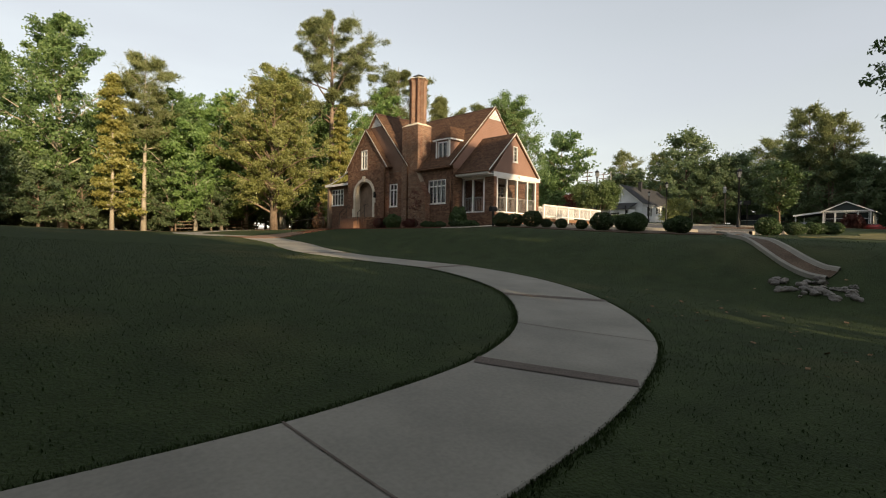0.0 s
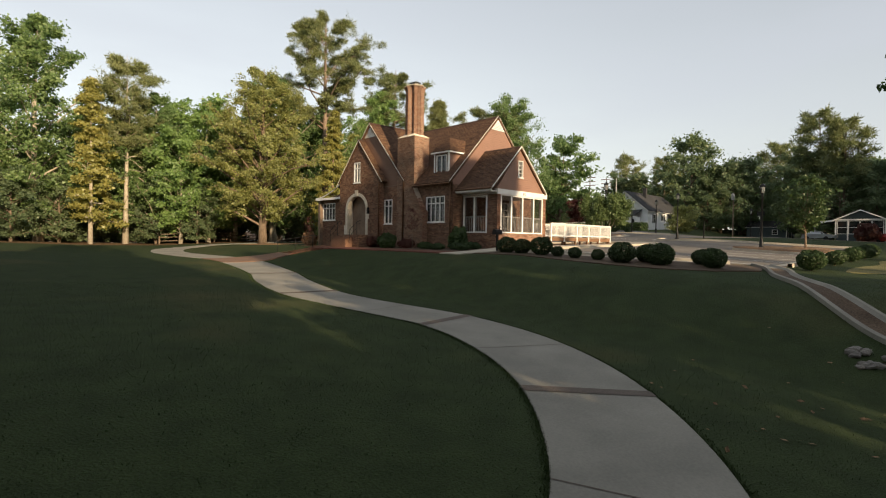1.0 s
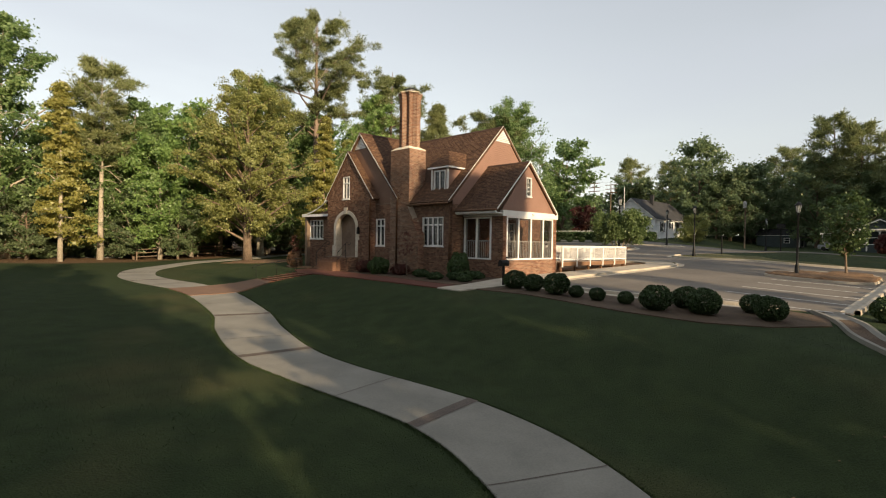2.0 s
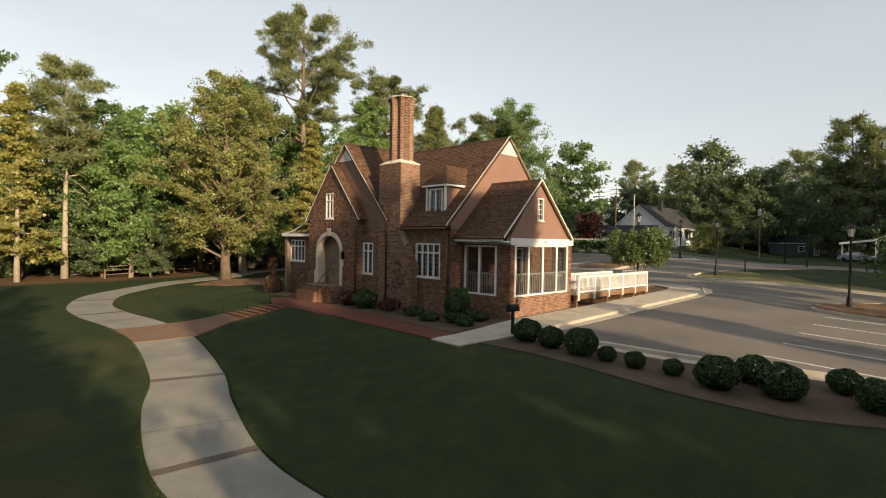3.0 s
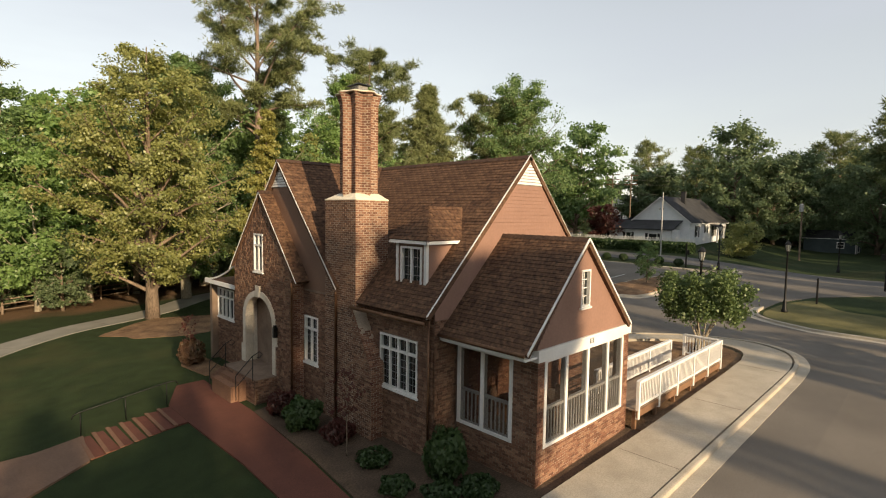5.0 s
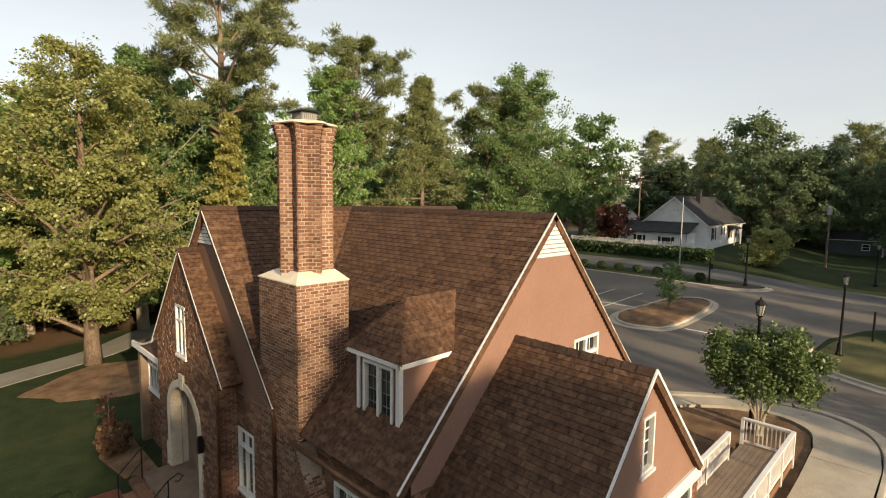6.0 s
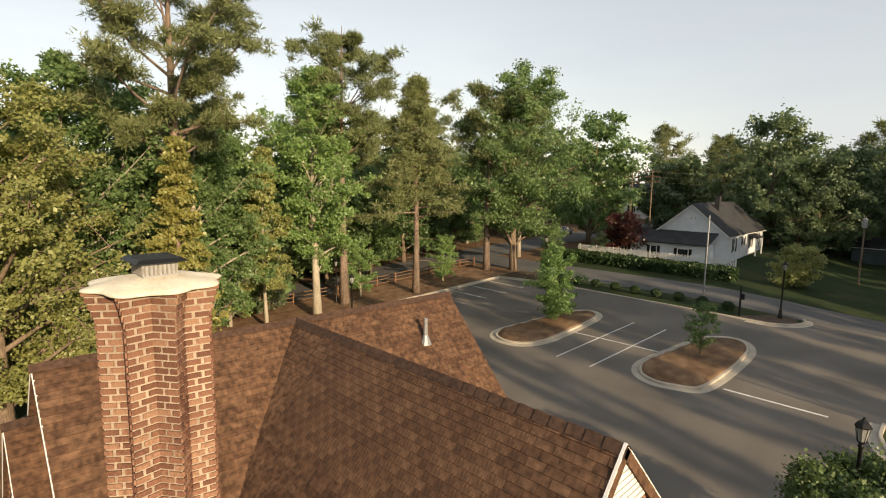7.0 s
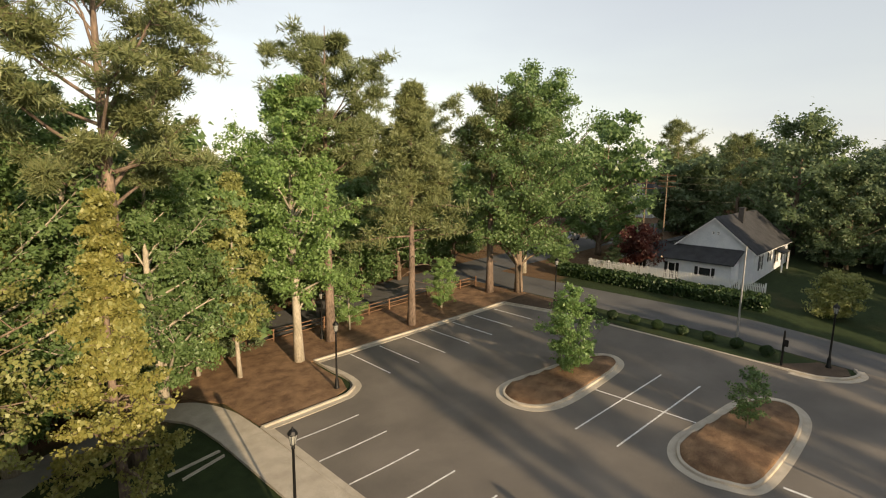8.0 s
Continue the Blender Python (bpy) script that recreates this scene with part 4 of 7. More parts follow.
for k in range(2):
    part("door_panel", Geo().box(27.2, 27.22, 35.12 + 0.6 * k, 35.58 + 0.6 * k, 4.3, 6.15), "grey_door", door)
part("door_handle", Geo().tube([(27.19, 35.12, 5.0), (27.13, 35.12, 5.0), (27.13, 35.24, 5.0)], 0.014, 6), "metal_dark", door)
part("wall_lantern", Geo().box(25.45, 25.6, 34.02, 34.16, 5.55, 5.95).box(25.47, 25.58, 34.04, 34.14, 5.95, 6.03), "metal_dark", house, "black wall lantern")
# entry stoop, its steps and iron rails
stoop = part("stoop", Geo().box(24.75, 25.65, 34.2, 37.2, BASE, 3.95).box(25.6, 27.35, 34.4, 37.05, BASE, 3.96), "mortar_dark", house)
part("wall_brick", brick_geo(Plane((24.75, 0, 0), (0, 1, 0), (-1, 0, 0)), [rect(34.2, 37.2, BASE, 3.95)], 3.0, 3.94, seed=8, rough=0.006), "clinker", house, kind="stuff")
part("wall_brick", brick_geo(Plane((0, 34.2, 0), (1, 0, 0), (0, -1, 0)), [rect(24.75, 25.65, BASE, 3.95)], 3.0, 3.94, seed=9), "clinker", house, kind="stuff")
for i in range(5):
    z = 3.95 - 0.165 * (i + 1)
    part("step", Geo().box(24.75 - 0.02, 25.64, 37.2 + 0.3 * i, 37.5 + 0.3 * i, BASE, z), "clinker", house)
    if i < 2:
        part("step", Geo().box(24.42 - 0.3 * i, 24.75 - 0.3 * i, 35.0, 36.9, BASE, z), "clinker", house)
for y in (34.35, 36.95):
    g = Geo()
    g.tube([(24.72, y, 3.9), (24.72, y, 4.9)], 0.018, 6)
    g.tube([(24.05, y, 3.3), (24.05, y, 4.25)], 0.018, 6)
    g.tube([(24.05, y, 4.25), (24.72, y, 4.9), (25.0, y, 5.02), (25.12, y, 4.9), (25.0, y, 4.78), (24.9, y, 4.82)], 0.018, 6)
    g.tube([(24.05, y, 3.8), (24.72, y, 4.45)], 0.014, 6)
    part("handrail", g, "metal_dark", house, "black iron handrail with a scrolled end")

ww = rect(39.75, 41.7, 5.2, 6.66)
wing_poly = [rect(38.1, 42.0, BASE, 7.0), ww]
part("wing_wall", wall_geo(WING, wing_poly, -0.3, 0), "mortar_dark", house)
part("wall_brick", brick_geo(WING, wing_poly, BASE + 0.4, 6.95, proud=0.014, rough=0.008, seed=10), "clinker", house, kind="stuff")
window_unit(house, WING, 39.75, 41.7, 5.2, 6.66, 4, 0.3, 3)
END = Plane((0, 42.0, 0), (1, 0, 0), (0, 1, 0))
part("end_wall", wall_geo(END, [rect(26.0, 35.6, BASE, 7.0)], -0.3, 0), "mortar_dark", house)
BACK = Plane((35.6, 0, 0), (0, 1, 0), (1, 0, 0))
part("back_wall", wall_geo(BACK, [[(26.1, BASE), (42, BASE), (42, 7.0), (37.9, 7.6), (cross_y(35.6), RIDGE - 0.25), (30.3, 7.6), (26.1, 7.6)]], -0.3, 0), "siding", house)

# east gable: brick, lap siding, window
ew = rect(32.2, 33.5, 7.65, 9.3)
part("gable_wall", wall_geo(EAST, [rect(26.5, 35.6, BASE, 7.35)], -0.3, 0), "mortar_dark", house)
part("wall_brick", brick_geo(EAST, [rect(26.5, 27.45, BASE, 7.35)], BASE + 0.4, 7.34, seed=11, rough=0.007), "clinker", house, kind="stuff")
part("wall_brick", brick_geo(EAST, [rect(32.8, 35.6, BASE, 7.35)], BASE + 0.4, 7.34, seed=12), "brick", house, kind="stuff")
up_poly = [[(26.5, 7.35), (35.6, 7.35), (35.6, 7.6), (MX, RIDGE - 0.2), (26.5, 7.75)], ew]
part("gable_wall", wall_geo(EAST, up_poly, -0.25, 0), "siding", house)
part("siding", brick_geo(EAST, up_poly, 7.36, 11.57, 30, 0.125, 0.002, 0.003, 0, slope=0.016), "siding", house, "lapped terracotta siding", kind="stuff")
window_unit(house, EAST, 32.2, 33.5, 7.65, 9.3, 2, 0.3, 3, bar=0.08, lead_in="white", lead_half=0.012)
louvre(EAST, MX, RIDGE - 0.1, 11.57, 1 / MS)


# roofs: slabs with shingle courses
PICKED = []
def roof_slope(label_name, o, u, up, outline, keep=None, seed=1, thick=0.14, tab=0.3, pick=None):
    """o: an eave corner; u along the eave, up the slope; outline in (u, s)."""
    pl = Plane(o, u, Vector(u).cross(Vector(up)), up)
    if pl.n.z < 0:
        pl.n = -pl.n
    slope = part("roof_slope", wall_geo(pl, [outline], -thick, 0), "shingle", house)
    smax = max(s for _, s in outline)
    picked = []
    g = brick_geo(pl, [outline], -0.01, smax, tab, 0.140, 0.004, 0.006, 0.0025, seed=seed, keep=keep, slope=0.012, pick=pick, picked=picked)
    PICKED.extend((slope, "shingle", "shingle_piece", 0.012, *q) for q in picked)
    part("shingles", g, "shingle", slope, "weathered brown roof shingles", kind="stuff")
    return pl


def slope_of(run, rise):
    return math.hypot(run, rise)


ML = slope_of(MRUN, RIDGE - MEAVE)
over_cross = lambda p: p.z > RIDGE - CS * abs(p.y - cross_y(p.x)) - 0.06
over_main = lambda p: p.z > RIDGE - MS * abs(p.x - MX) - 0.06
roof_slope("main", (MX - MRUN, 25.96, MEAVE), (0, 1, 0), (MRUN, 0, RIDGE - MEAVE), rect(0, cross_y(MX) - 25.96, 0, ML), over_cross, 21, pick=lambda u, s: 1.2 < u < 6.4 and s > 4.6)
roof_slope("main", (MX + MRUN, 25.96, MEAVE), (0, 1, 0), (-MRUN, 0, RIDGE - MEAVE), rect(0, cross_y(MX) - 25.96, 0, ML), over_cross, 22)
CL = slope_of(CRUN, RIDGE - CEAVE)
roof_slope("cross", (25.97, CY - CRUN, CEAVE), (1, -SKEW, 0), (SKEW * CRUN, CRUN, RIDGE - CEAVE), [(0, 0), (10.1, 0), (10.1 - SKEW * CRUN, CL), (-SKEW * CRUN, CL)], over_main, 23)
roof_slope("cross", (25.97, CY + CRUN, CEAVE), (1, -SKEW, 0), (-SKEW * CRUN, -CRUN, RIDGE - CEAVE), [(0, 0), (10.1, 0), (10.1 + SKEW * CRUN, CL), (SKEW * CRUN, CL)], None, 24)
EL = slope_of(ERUN, EPK - EEAVE)
roof_slope("entry", (25.56, EY - ERUN, EEAVE), (1, 0, 0), (0, ERUN, EPK - EEAVE), rect(0, 0.7, 0, EL), None, 25)
roof_slope("entry", (25.56, EY + ERUN - 0.2, EEAVE + 0.2 * ES), (1, 0, 0), (0, -ERUN + 0.2, EPK - EEAVE - 0.2 * ES), rect(0, 0.7, 0, EL - 0.3), None, 26)
PL_ = slope_of(PRUN, PPK - PEAVE)
roof_slope("porch", (PX - PRUN, 22.83, PEAVE), (0, 1, 0), (PRUN, 0, PPK - PEAVE), rect(0, 3.3, 0, PL_), None, 27)
roof_slope("porch", (PX + PRUN, 22.83, PEAVE), (0, 1, 0), (-PRUN, 0, PPK - PEAVE), rect(0, 3.3, 0, PL_), None, 28)
# ridge caps
for a, b in (((MX, 25.94, RIDGE + 0.02), (MX, cross_y(MX), RIDGE + 0.02)), ((25.93, CY, RIDGE + 0.02), (36.05, cross_y(36.05), RIDGE + 0.02)), ((25.52, EY, EPK + 0.02), (26.2, EY, EPK + 0.02)), ((PX, 22.83, PPK + 0.02), (PX, 26.1, PPK + 0.02))):
    d = (Vector(b) - Vector(a))
    n = d.normalized().cross(Z) * 0.13
    rows = max(2, int(d.length / 0.28))
    for k in range(rows):
        p, q = Vector(a) + d * (k / rows), Vector(a) + d * ((k + 1.12) / rows)
        lift = Vector((0, 0, 0.018))
        part("ridge_cap", Geo().add([p + n - Z * 0.12, p + lift * 0.4, p - n - Z * 0.12, q + n - Z * 0.12 + lift, q + lift * 1.6, q - n - Z * 0.12 + lift], [(0, 1, 4, 3), (1, 2, 5, 4)]), "ridge_shingle", house)

# flared wing roof: a concave sweep down to a low eave
g, ny, nsx = Geo(), 12, [25.88, 26.1, 26.9, 33.0]
def sweep(y):
    t = (42.15 - y) / 3.95
    return 7.08 + 1.15 * max(t, 0) ** 1.8
for j in range(ny + 1):
    y = 42.15 - 3.95 * j / ny
    zc = sweep(y)
    for x, z in ((25.88, 7.08), (26.2, 7.08 + (zc - 7.08) * 0.3), (26.95, zc), (35.9, zc)):
        g.v.append((x, y, z))
g.f = [(4 * j + i, 4 * j + i + 1, 4 * j + 5 + i, 4 * j + 4 + i)[::-1] for j in range(ny) for i in range(3)]
flare = part("wing_roof", g, "shingle", house)
flare.modifiers.new("thickness", "SOLIDIFY").thickness = 0.1
part("fascia", Geo().box(25.83, 25.9, 38.15, 42.2, 6.9, 7.09), "white", house)
g = Geo()
for j in range(ny):
    y0, y1 = 42.18 - 3.95 * j / ny, 42.18 - 3.95 * (j + 1) / ny
    g.hexa([(25.84 + 0.0, y0, sweep(y0) - 0.02), (25.9, y0, sweep(y0) - 0.02), (25.9, y1, sweep(y1) - 0.02), (25.84, y1, sweep(y1) - 0.02), (25.84, y0, sweep(y0) + 0.05), (25.9, y0, sweep(y0) + 0.05), (25.9, y1, sweep(y1) + 0.05), (25.84, y1, sweep(y1) + 0.05)])
part("rake_board", g, "white", house)


def rake(pl, um, zp, run, s, wide, mat_name, d0, d1, lo=None):
    """Sloping boards under both edges of a gable."""
    for k in (-1, 1):
        r = run if lo is None or k == 1 else lo
        q = [(um, zp), (um + k * r, zp - s * r), (um + k * r, zp - s * r - wide), (um, zp - wide)]
        part("rake_board", Geo().prism([pl.at(u, z, d0) for u, z in q], pl.n * (d1 - d0)), mat_name, house)


rake(EAST, MX, RIDGE + 0.045, MRUN, MS, 0.085, "white", 0.03, 0.075)
rake(Plane((0, 22.83, 0), (1, 0, 0), (0, -1, 0)), PX, PPK + 0.04, PRUN, PS, 0.08, "white", 0.0, 0.035)
rake(Plane((25.97, 0, 0), (0, 1, 0), (-1, 0, 0)), CY, RIDGE - 0.005, CRUN, CS, 0.06, "white", -0.02, 0.014)
rake(Plane((25.56, 0, 0), (0, 1, 0), (-1, 0, 0)), EY, EPK - 0.005, ERUN, ES, 0.06, "white", -0.02, 0.014)

# chimney
CHX0, CHX1, CHY0, CHY1, CHZ = 26.12, 27.5, 29.5, 31.36, 10.96
g = Geo().box(CHX0, CHX1, CHY0, CHY1, BASE, CHZ)
g.prism([(26.0, CHY0 + 0.01, BASE), (26.0, 28.45, BASE), (26.0, 28.45, 5.5), (26.0, CHY0 + 0.01, 7.3)], (0.55, 0, 0))
chimney = part("chimney", g, "mortar", house, "tall brick chimney with a star-shaped clustered stack")
CF = Plane((CHX0, 0, 0), (0, 1, 0), (-1, 0, 0))
CR = Plane((0, CHY0, 0), (1, 0, 0), (0, -1, 0))
part("chimney_brick", brick_geo(CF, [rect(CHY0, CHY1, BASE, CHZ)], BASE + 0.4, CHZ, joint=0.017, high=0.06, seed=31, rough=0.0055), "clinker", chimney, kind="stuff")
part("chimney_brick", brick_geo(CR, [rect(CHX0 - 0.012, CHX1, BASE, CHZ)], BASE + 0.4, CHZ, joint=0.018, high=0.059, seed=32, rough=0.005), "brick", chimney, kind="stuff")
part("chimney_brick", brick_geo(Plane((CHX1, 0, 0), (0, 1, 0), (1, 0, 0)), [rect(CHY0, CHY1, 8, CHZ)], 8.5, CHZ, seed=33), "brick", chimney, kind="stuff")
part("chimney_brick", brick_geo(Plane((26.0, 0, 0), (0, 1, 0), (-1, 0, 0)), [[(CHY0, BASE), (28.45, BASE), (28.45, 5.5), (CHY0, 7.3)]], BASE + 0.4, 7.3, seed=34, rough=0.0055), "clinker", chimney, kind="stuff")
sl = Plane((26.0, 28.45, 5.5), (1, 0, 0), (0, -1.8, 1.1), (0, 1.1, 1.8))
part("chimney_brick", brick_geo(sl, [rect(-0.03, 0.53, 0, 2.1)], 0, 2.11, 0.215, 0.064, 0.01, 0.02, 0.004, seed=35), "brick", chimney, "sloping brick shoulder", kind="stuff")
part("chimney_brick", brick_geo(Plane((0, 28.45, 0), (1, 0, 0), (0, -1, 0)), [rect(26.0, 26.5, BASE, 5.5)], BASE + 0.4, 5.5, seed=36), "brick", chimney, kind="stuff")
SX, SY, R_OUT, R_IN, S0, S1 = 26.87, 30.38, 0.67, 0.46, 11.13, 14.64
def star(r, k):
    a = math.pi * k / 8
    q = r * (R_OUT if k % 2 == 0 else R_IN)
    return Vector((SX + q * math.cos(a), SY + q * math.sin(a)))
def star_geo(g, levels):
    """Levels of (scale, z)."""
    for s, z in levels:
        g.v.extend([(*star(s, k), z) for k in range(16)])
    n = len(levels)
    g.f.extend([(16 * i + k, 16 * i + (k + 1) % 16, 16 * i + 16 + (k + 1) % 16, 16 * i + 16 + k) for i in range(n - 1) for k in range(16)])
    g.f.append(tuple(range(16 * (n - 1), 16 * n)))
    return g
part("wash", Geo().add([(CHX0 - 0.02, CHY0 - 0.02, CHZ), (CHX1 + 0.02, CHY0 - 0.02, CHZ), (CHX1 + 0.02, CHY1 + 0.02, CHZ), (CHX0 - 0.02, CHY1 + 0.02, CHZ),
                        (CHX0 - 0.02, CHY0 - 0.02, CHZ + 0.025), (CHX1 + 0.02, CHY0 - 0.02, CHZ + 0.025), (CHX1 + 0.02, CHY1 + 0.02, CHZ + 0.025), (CHX0 - 0.02, CHY1 + 0.02, CHZ + 0.025),
                        (SX - 0.5, SY - 0.5, CHZ + 0.24), (SX + 0.5, SY - 0.5, CHZ + 0.24), (SX + 0.5, SY + 0.5, CHZ + 0.24), (SX - 0.5, SY + 0.5, CHZ + 0.24)],
                       [(3, 2, 1, 0), (0, 1, 5, 4), (1, 2, 6, 5), (2, 3, 7, 6), (3, 0, 4, 7), (4, 5, 9, 8), (5, 6, 10, 9), (6, 7, 11, 10), (7, 4, 8, 11), (8, 9, 10, 11)]), "cap", chimney, "pale mortar wash on the shoulder")
core = part("chimney_shaft", star_geo(Geo(), [(0.985, CHZ), (0.985, S1 - 0.42), (1.08, S1 - 0.2), (1.17, S1)]), "mortar", chimney)
cap_g, cap_rings = Geo(), [(0.9, S1 - 0.02), (0.98, S1 - 0.01), (1.0, S1 + 0.01), (0.97, S1 + 0.03), (0.82, S1 + 0.06), (0.55, S1 + 0.1), (0.25, S1 + 0.135)]
for s, z in cap_rings:
    for k in range(64):
        a = math.pi * k / 32
        q = s * (0.765 + 0.055 * s * math.cos(8 * a) + 0.012 * s * math.sin(3 * a + 1) + 0.008 * math.sin(11 * a))
        cap_g.v.append((SX + q * math.cos(a), SY + q * math.sin(a), z + 0.006 * math.sin(5 * a + 3 * s)))
cap_g.f.extend([(64 * i + k, 64 * i + (k + 1) % 64, 64 * i + 64 + (k + 1) % 64, 64 * i + 64 + k) for i in range(len(cap_rings) - 1) for k in range(64)])
cap_g.f.append(tuple(range(64 * (len(cap_rings) - 1), 64 * len(cap_rings))))
smooth(part("chimney_cap", cap_g, "cap", chimney, "lobed pale mortar cap"))
flue = part("flue", Geo().box(SX - 0.2, SX + 0.2, SY - 0.24, SY + 0.24, S1 + 0.09, S1 + 0.3), "galvanised", chimney, "pale louvred metal flue box")
for k in range(9):
    part("louvre_fin", Geo().box(SX - 0.207, SX - 0.2, SY - 0.215 + 0.05 * k, SY - 0.195 + 0.05 * k, S1 + 0.15, S1 + 0.28), "weathered", flue)
    if k < 8:
        part("louvre_fin", Geo().box(SX - 0.185 + 0.05 * k, SX - 0.165 + 0.05 * k, SY - 0.247, SY - 0.24, S1 + 0.15, S1 + 0.28), "weathered", flue)
part("flue_hood", Geo().hexa([(SX - 0.3, SY - 0.36, S1 + 0.31), (SX + 0.3, SY - 0.36, S1 + 0.31), (SX + 0.3, SY + 0.36, S1 + 0.31), (SX - 0.3, SY + 0.36, S1 + 0.31), (SX - 0.24, SY - 0.3, S1 + 0.355), (SX + 0.24, SY - 0.3, S1 + 0.355), (SX + 0.24, SY + 0.3, S1 + 0.355), (SX - 0.24, SY + 0.3, S1 + 0.355)]), "metal_dark", chimney, "flat dark flue lid")
# dormer
DX, DY0, DY1, DZ0, DZ1 = 26.92, 26.86, 28.3, 8.05, 9.6
DF = Plane((DX, 0, 0), (0, 1, 0), (-1, 0, 0))
dw = rect(27.06, 28.08, 8.2, 9.48)
# dormer front darker than its cheeks: its shade is in the colour
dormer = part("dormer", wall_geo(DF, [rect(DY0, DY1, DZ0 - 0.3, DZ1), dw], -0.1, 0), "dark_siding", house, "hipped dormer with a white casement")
for y in (DY0, DY1 - 0.08):
    part("cheek", Geo().prism([(DX + 0.1, y, 7.9), (28.25, y, 9.62), (DX + 0.1, y, 9.62)], (0, 0.08, 0)), "siding", dormer)
g = Geo()
for y in (DY0 - 0.01, DY1 - 0.1):
    g.box(DX - 0.03, DX + 0.08, y, y + 0.11, 8.1, DZ1)
g.box(DX - 0.18, DX - 0.13, DY0 - 0.2, DY1 + 0.2, DZ1 - 0.02, DZ1 + 0.1)
for y in (DY0 - 0.21, DY1 + 0.16):
    g.box(DX - 0.18, 28.35, y, y + 0.05, DZ1 - 0.02, DZ1 + 0.1)
part("trim", g, "white", dormer)
window_unit(house, DF, 27.06, 28.08, 8.2, 9.48, 2, 0, 4, bar=0.07)
ex0, ey0, ey1, ez = DX - 0.2, DY0 - 0.23, DY1 + 0.23, DZ1 + 0.1
hipx, rz, ry = 27.7, 10.78, (DY0 + DY1) / 2
def shingled(name, corners, seed, parent):
    """A roof face between four corners (eave a, eave b, top b, top a), with its courses."""
    a, b, c, d = [Vector(p) for p in corners]
    u = (b - a).normalized()
    n = u.cross((d - a)).normalized()
    if n.z < 0:
        n = -n
    up = n.cross(u).normalized()
    if up.z < 0:
        up = -up
    pl = Plane(a, u, n, up)
    flat = [((p - a).dot(u), (p - a).dot(up)) for p in (a, b, c, d)]
    if (c - d).length < 1e-3:
        flat = flat[:3]
    part(name, wall_geo(pl, [flat], -0.08, 0), "shingle", parent)
    part("shingles", brick_geo(pl, [flat], 0, max(f[1] for f in flat), 0.3, 0.14, 0.004, 0.006, 0.0025, seed=seed, slope=0.012), "shingle", parent, kind="stuff")
shingled("roof_slope", [(ex0, ey0, ez), (ex0, ey1, ez), (hipx, ry, rz), (hipx, ry, rz)], 41, dormer)
shingled("roof_slope", [(ex0, ey0, ez), (28.35, ey0, ez), (29.35, ry, rz), (hipx, ry, rz)], 42, dormer)
shingled("roof_slope", [(28.35, ey1, ez), (ex0, ey1, ez), (hipx, ry, rz), (29.35, ry, rz)], 43, dormer)
part("vent_pipe", Geo().lathe(34.35, 33.3, [(0.17, 11.52), (0.075, 11.78), (0.06, 11.8), (0.06, 12.25), (0.045, 12.26)], 10), "galvanised", house, "metal roof vent pipe in a flared boot")

# gutters and downspouts
def rod(name, pts, r, material, parent, label=""):
    return smooth(part(name, Geo().tube(pts, r, 8), material, parent, label))
rod("gutter", [(25.93, 25.9, 7.36), (25.93, 29.5, 7.36)], 0.065, "copper", house)
rod("downspout", [(25.97, 30.5, 7.75), (26.06, 30.62, 7.5), (26.06, 30.62, 3.1)], 0.05, "copper", house, "dark copper downspout")
rod("downspout", [(25.5, 32.75, 7.9), (25.58, 32.85, 7.6), (25.58, 32.85, 3.1)], 0.05, "copper", house, "dark copper downspout")
rod("downspout", [(26.42, 26.2, 7.35), (26.42, 26.2, 3.1)], 0.045, "copper", house)
rod("gutter", [(PX - PRUN - 0.03, 22.9, PEAVE - 0.03), (PX - PRUN - 0.03, 26.1, PEAVE - 0.03)], 0.06, "copper", house)
part("fascia", Geo().box(PX - PRUN + 0.02, PX - PRUN + 0.1, 22.95, 26.1, 6.76, 6.93).box(PX - PRUN + 0.1, 27.5, 22.95, 26.1, 6.72, 6.78), "white", house)

# screened porch
PXL, PXR, PYF = 27.4, 32.75, 22.97
PF = Plane((0, PYF, 0), (1, 0, 0), (0, -1, 0))
PSIDE = Plane((PXL, 0, 0), (0, 1, 0), (-1, 0, 0))
PEND = Plane((PXR, 0, 0), (0, 1, 0), (1, 0, 0))
low = rect(PXL, PXR, BASE, 4.12)
pf_poly = [[(PXL, BASE), (PXR, BASE), (PXR, 6.6), (PXR - 0.4, 6.6), (PXR - 0.4, 4.12), (PXL + 0.32, 4.12), (PXL + 0.32, 6.6), (PXL, 6.6)]]
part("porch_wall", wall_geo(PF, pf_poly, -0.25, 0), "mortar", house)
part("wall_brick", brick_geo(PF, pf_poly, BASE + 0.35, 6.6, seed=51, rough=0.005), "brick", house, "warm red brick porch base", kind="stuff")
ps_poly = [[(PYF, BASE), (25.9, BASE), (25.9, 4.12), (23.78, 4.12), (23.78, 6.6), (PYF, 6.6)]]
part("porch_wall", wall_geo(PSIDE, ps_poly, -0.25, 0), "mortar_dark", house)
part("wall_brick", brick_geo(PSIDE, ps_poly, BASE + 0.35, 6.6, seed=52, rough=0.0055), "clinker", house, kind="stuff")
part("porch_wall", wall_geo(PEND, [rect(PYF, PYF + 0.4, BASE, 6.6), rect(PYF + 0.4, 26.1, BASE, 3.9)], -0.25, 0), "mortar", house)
part("wall_brick", brick_geo(PEND, [rect(PYF, PYF + 0.4, BASE, 6.6)], BASE + 0.35, 6.6, seed=53), "brick", house, kind="stuff")
part("porch_floor", Geo().box(PXL + 0.2, PXR - 0.2, PYF + 0.2, 26.1, 3.75, 3.9), "deck_board", house)
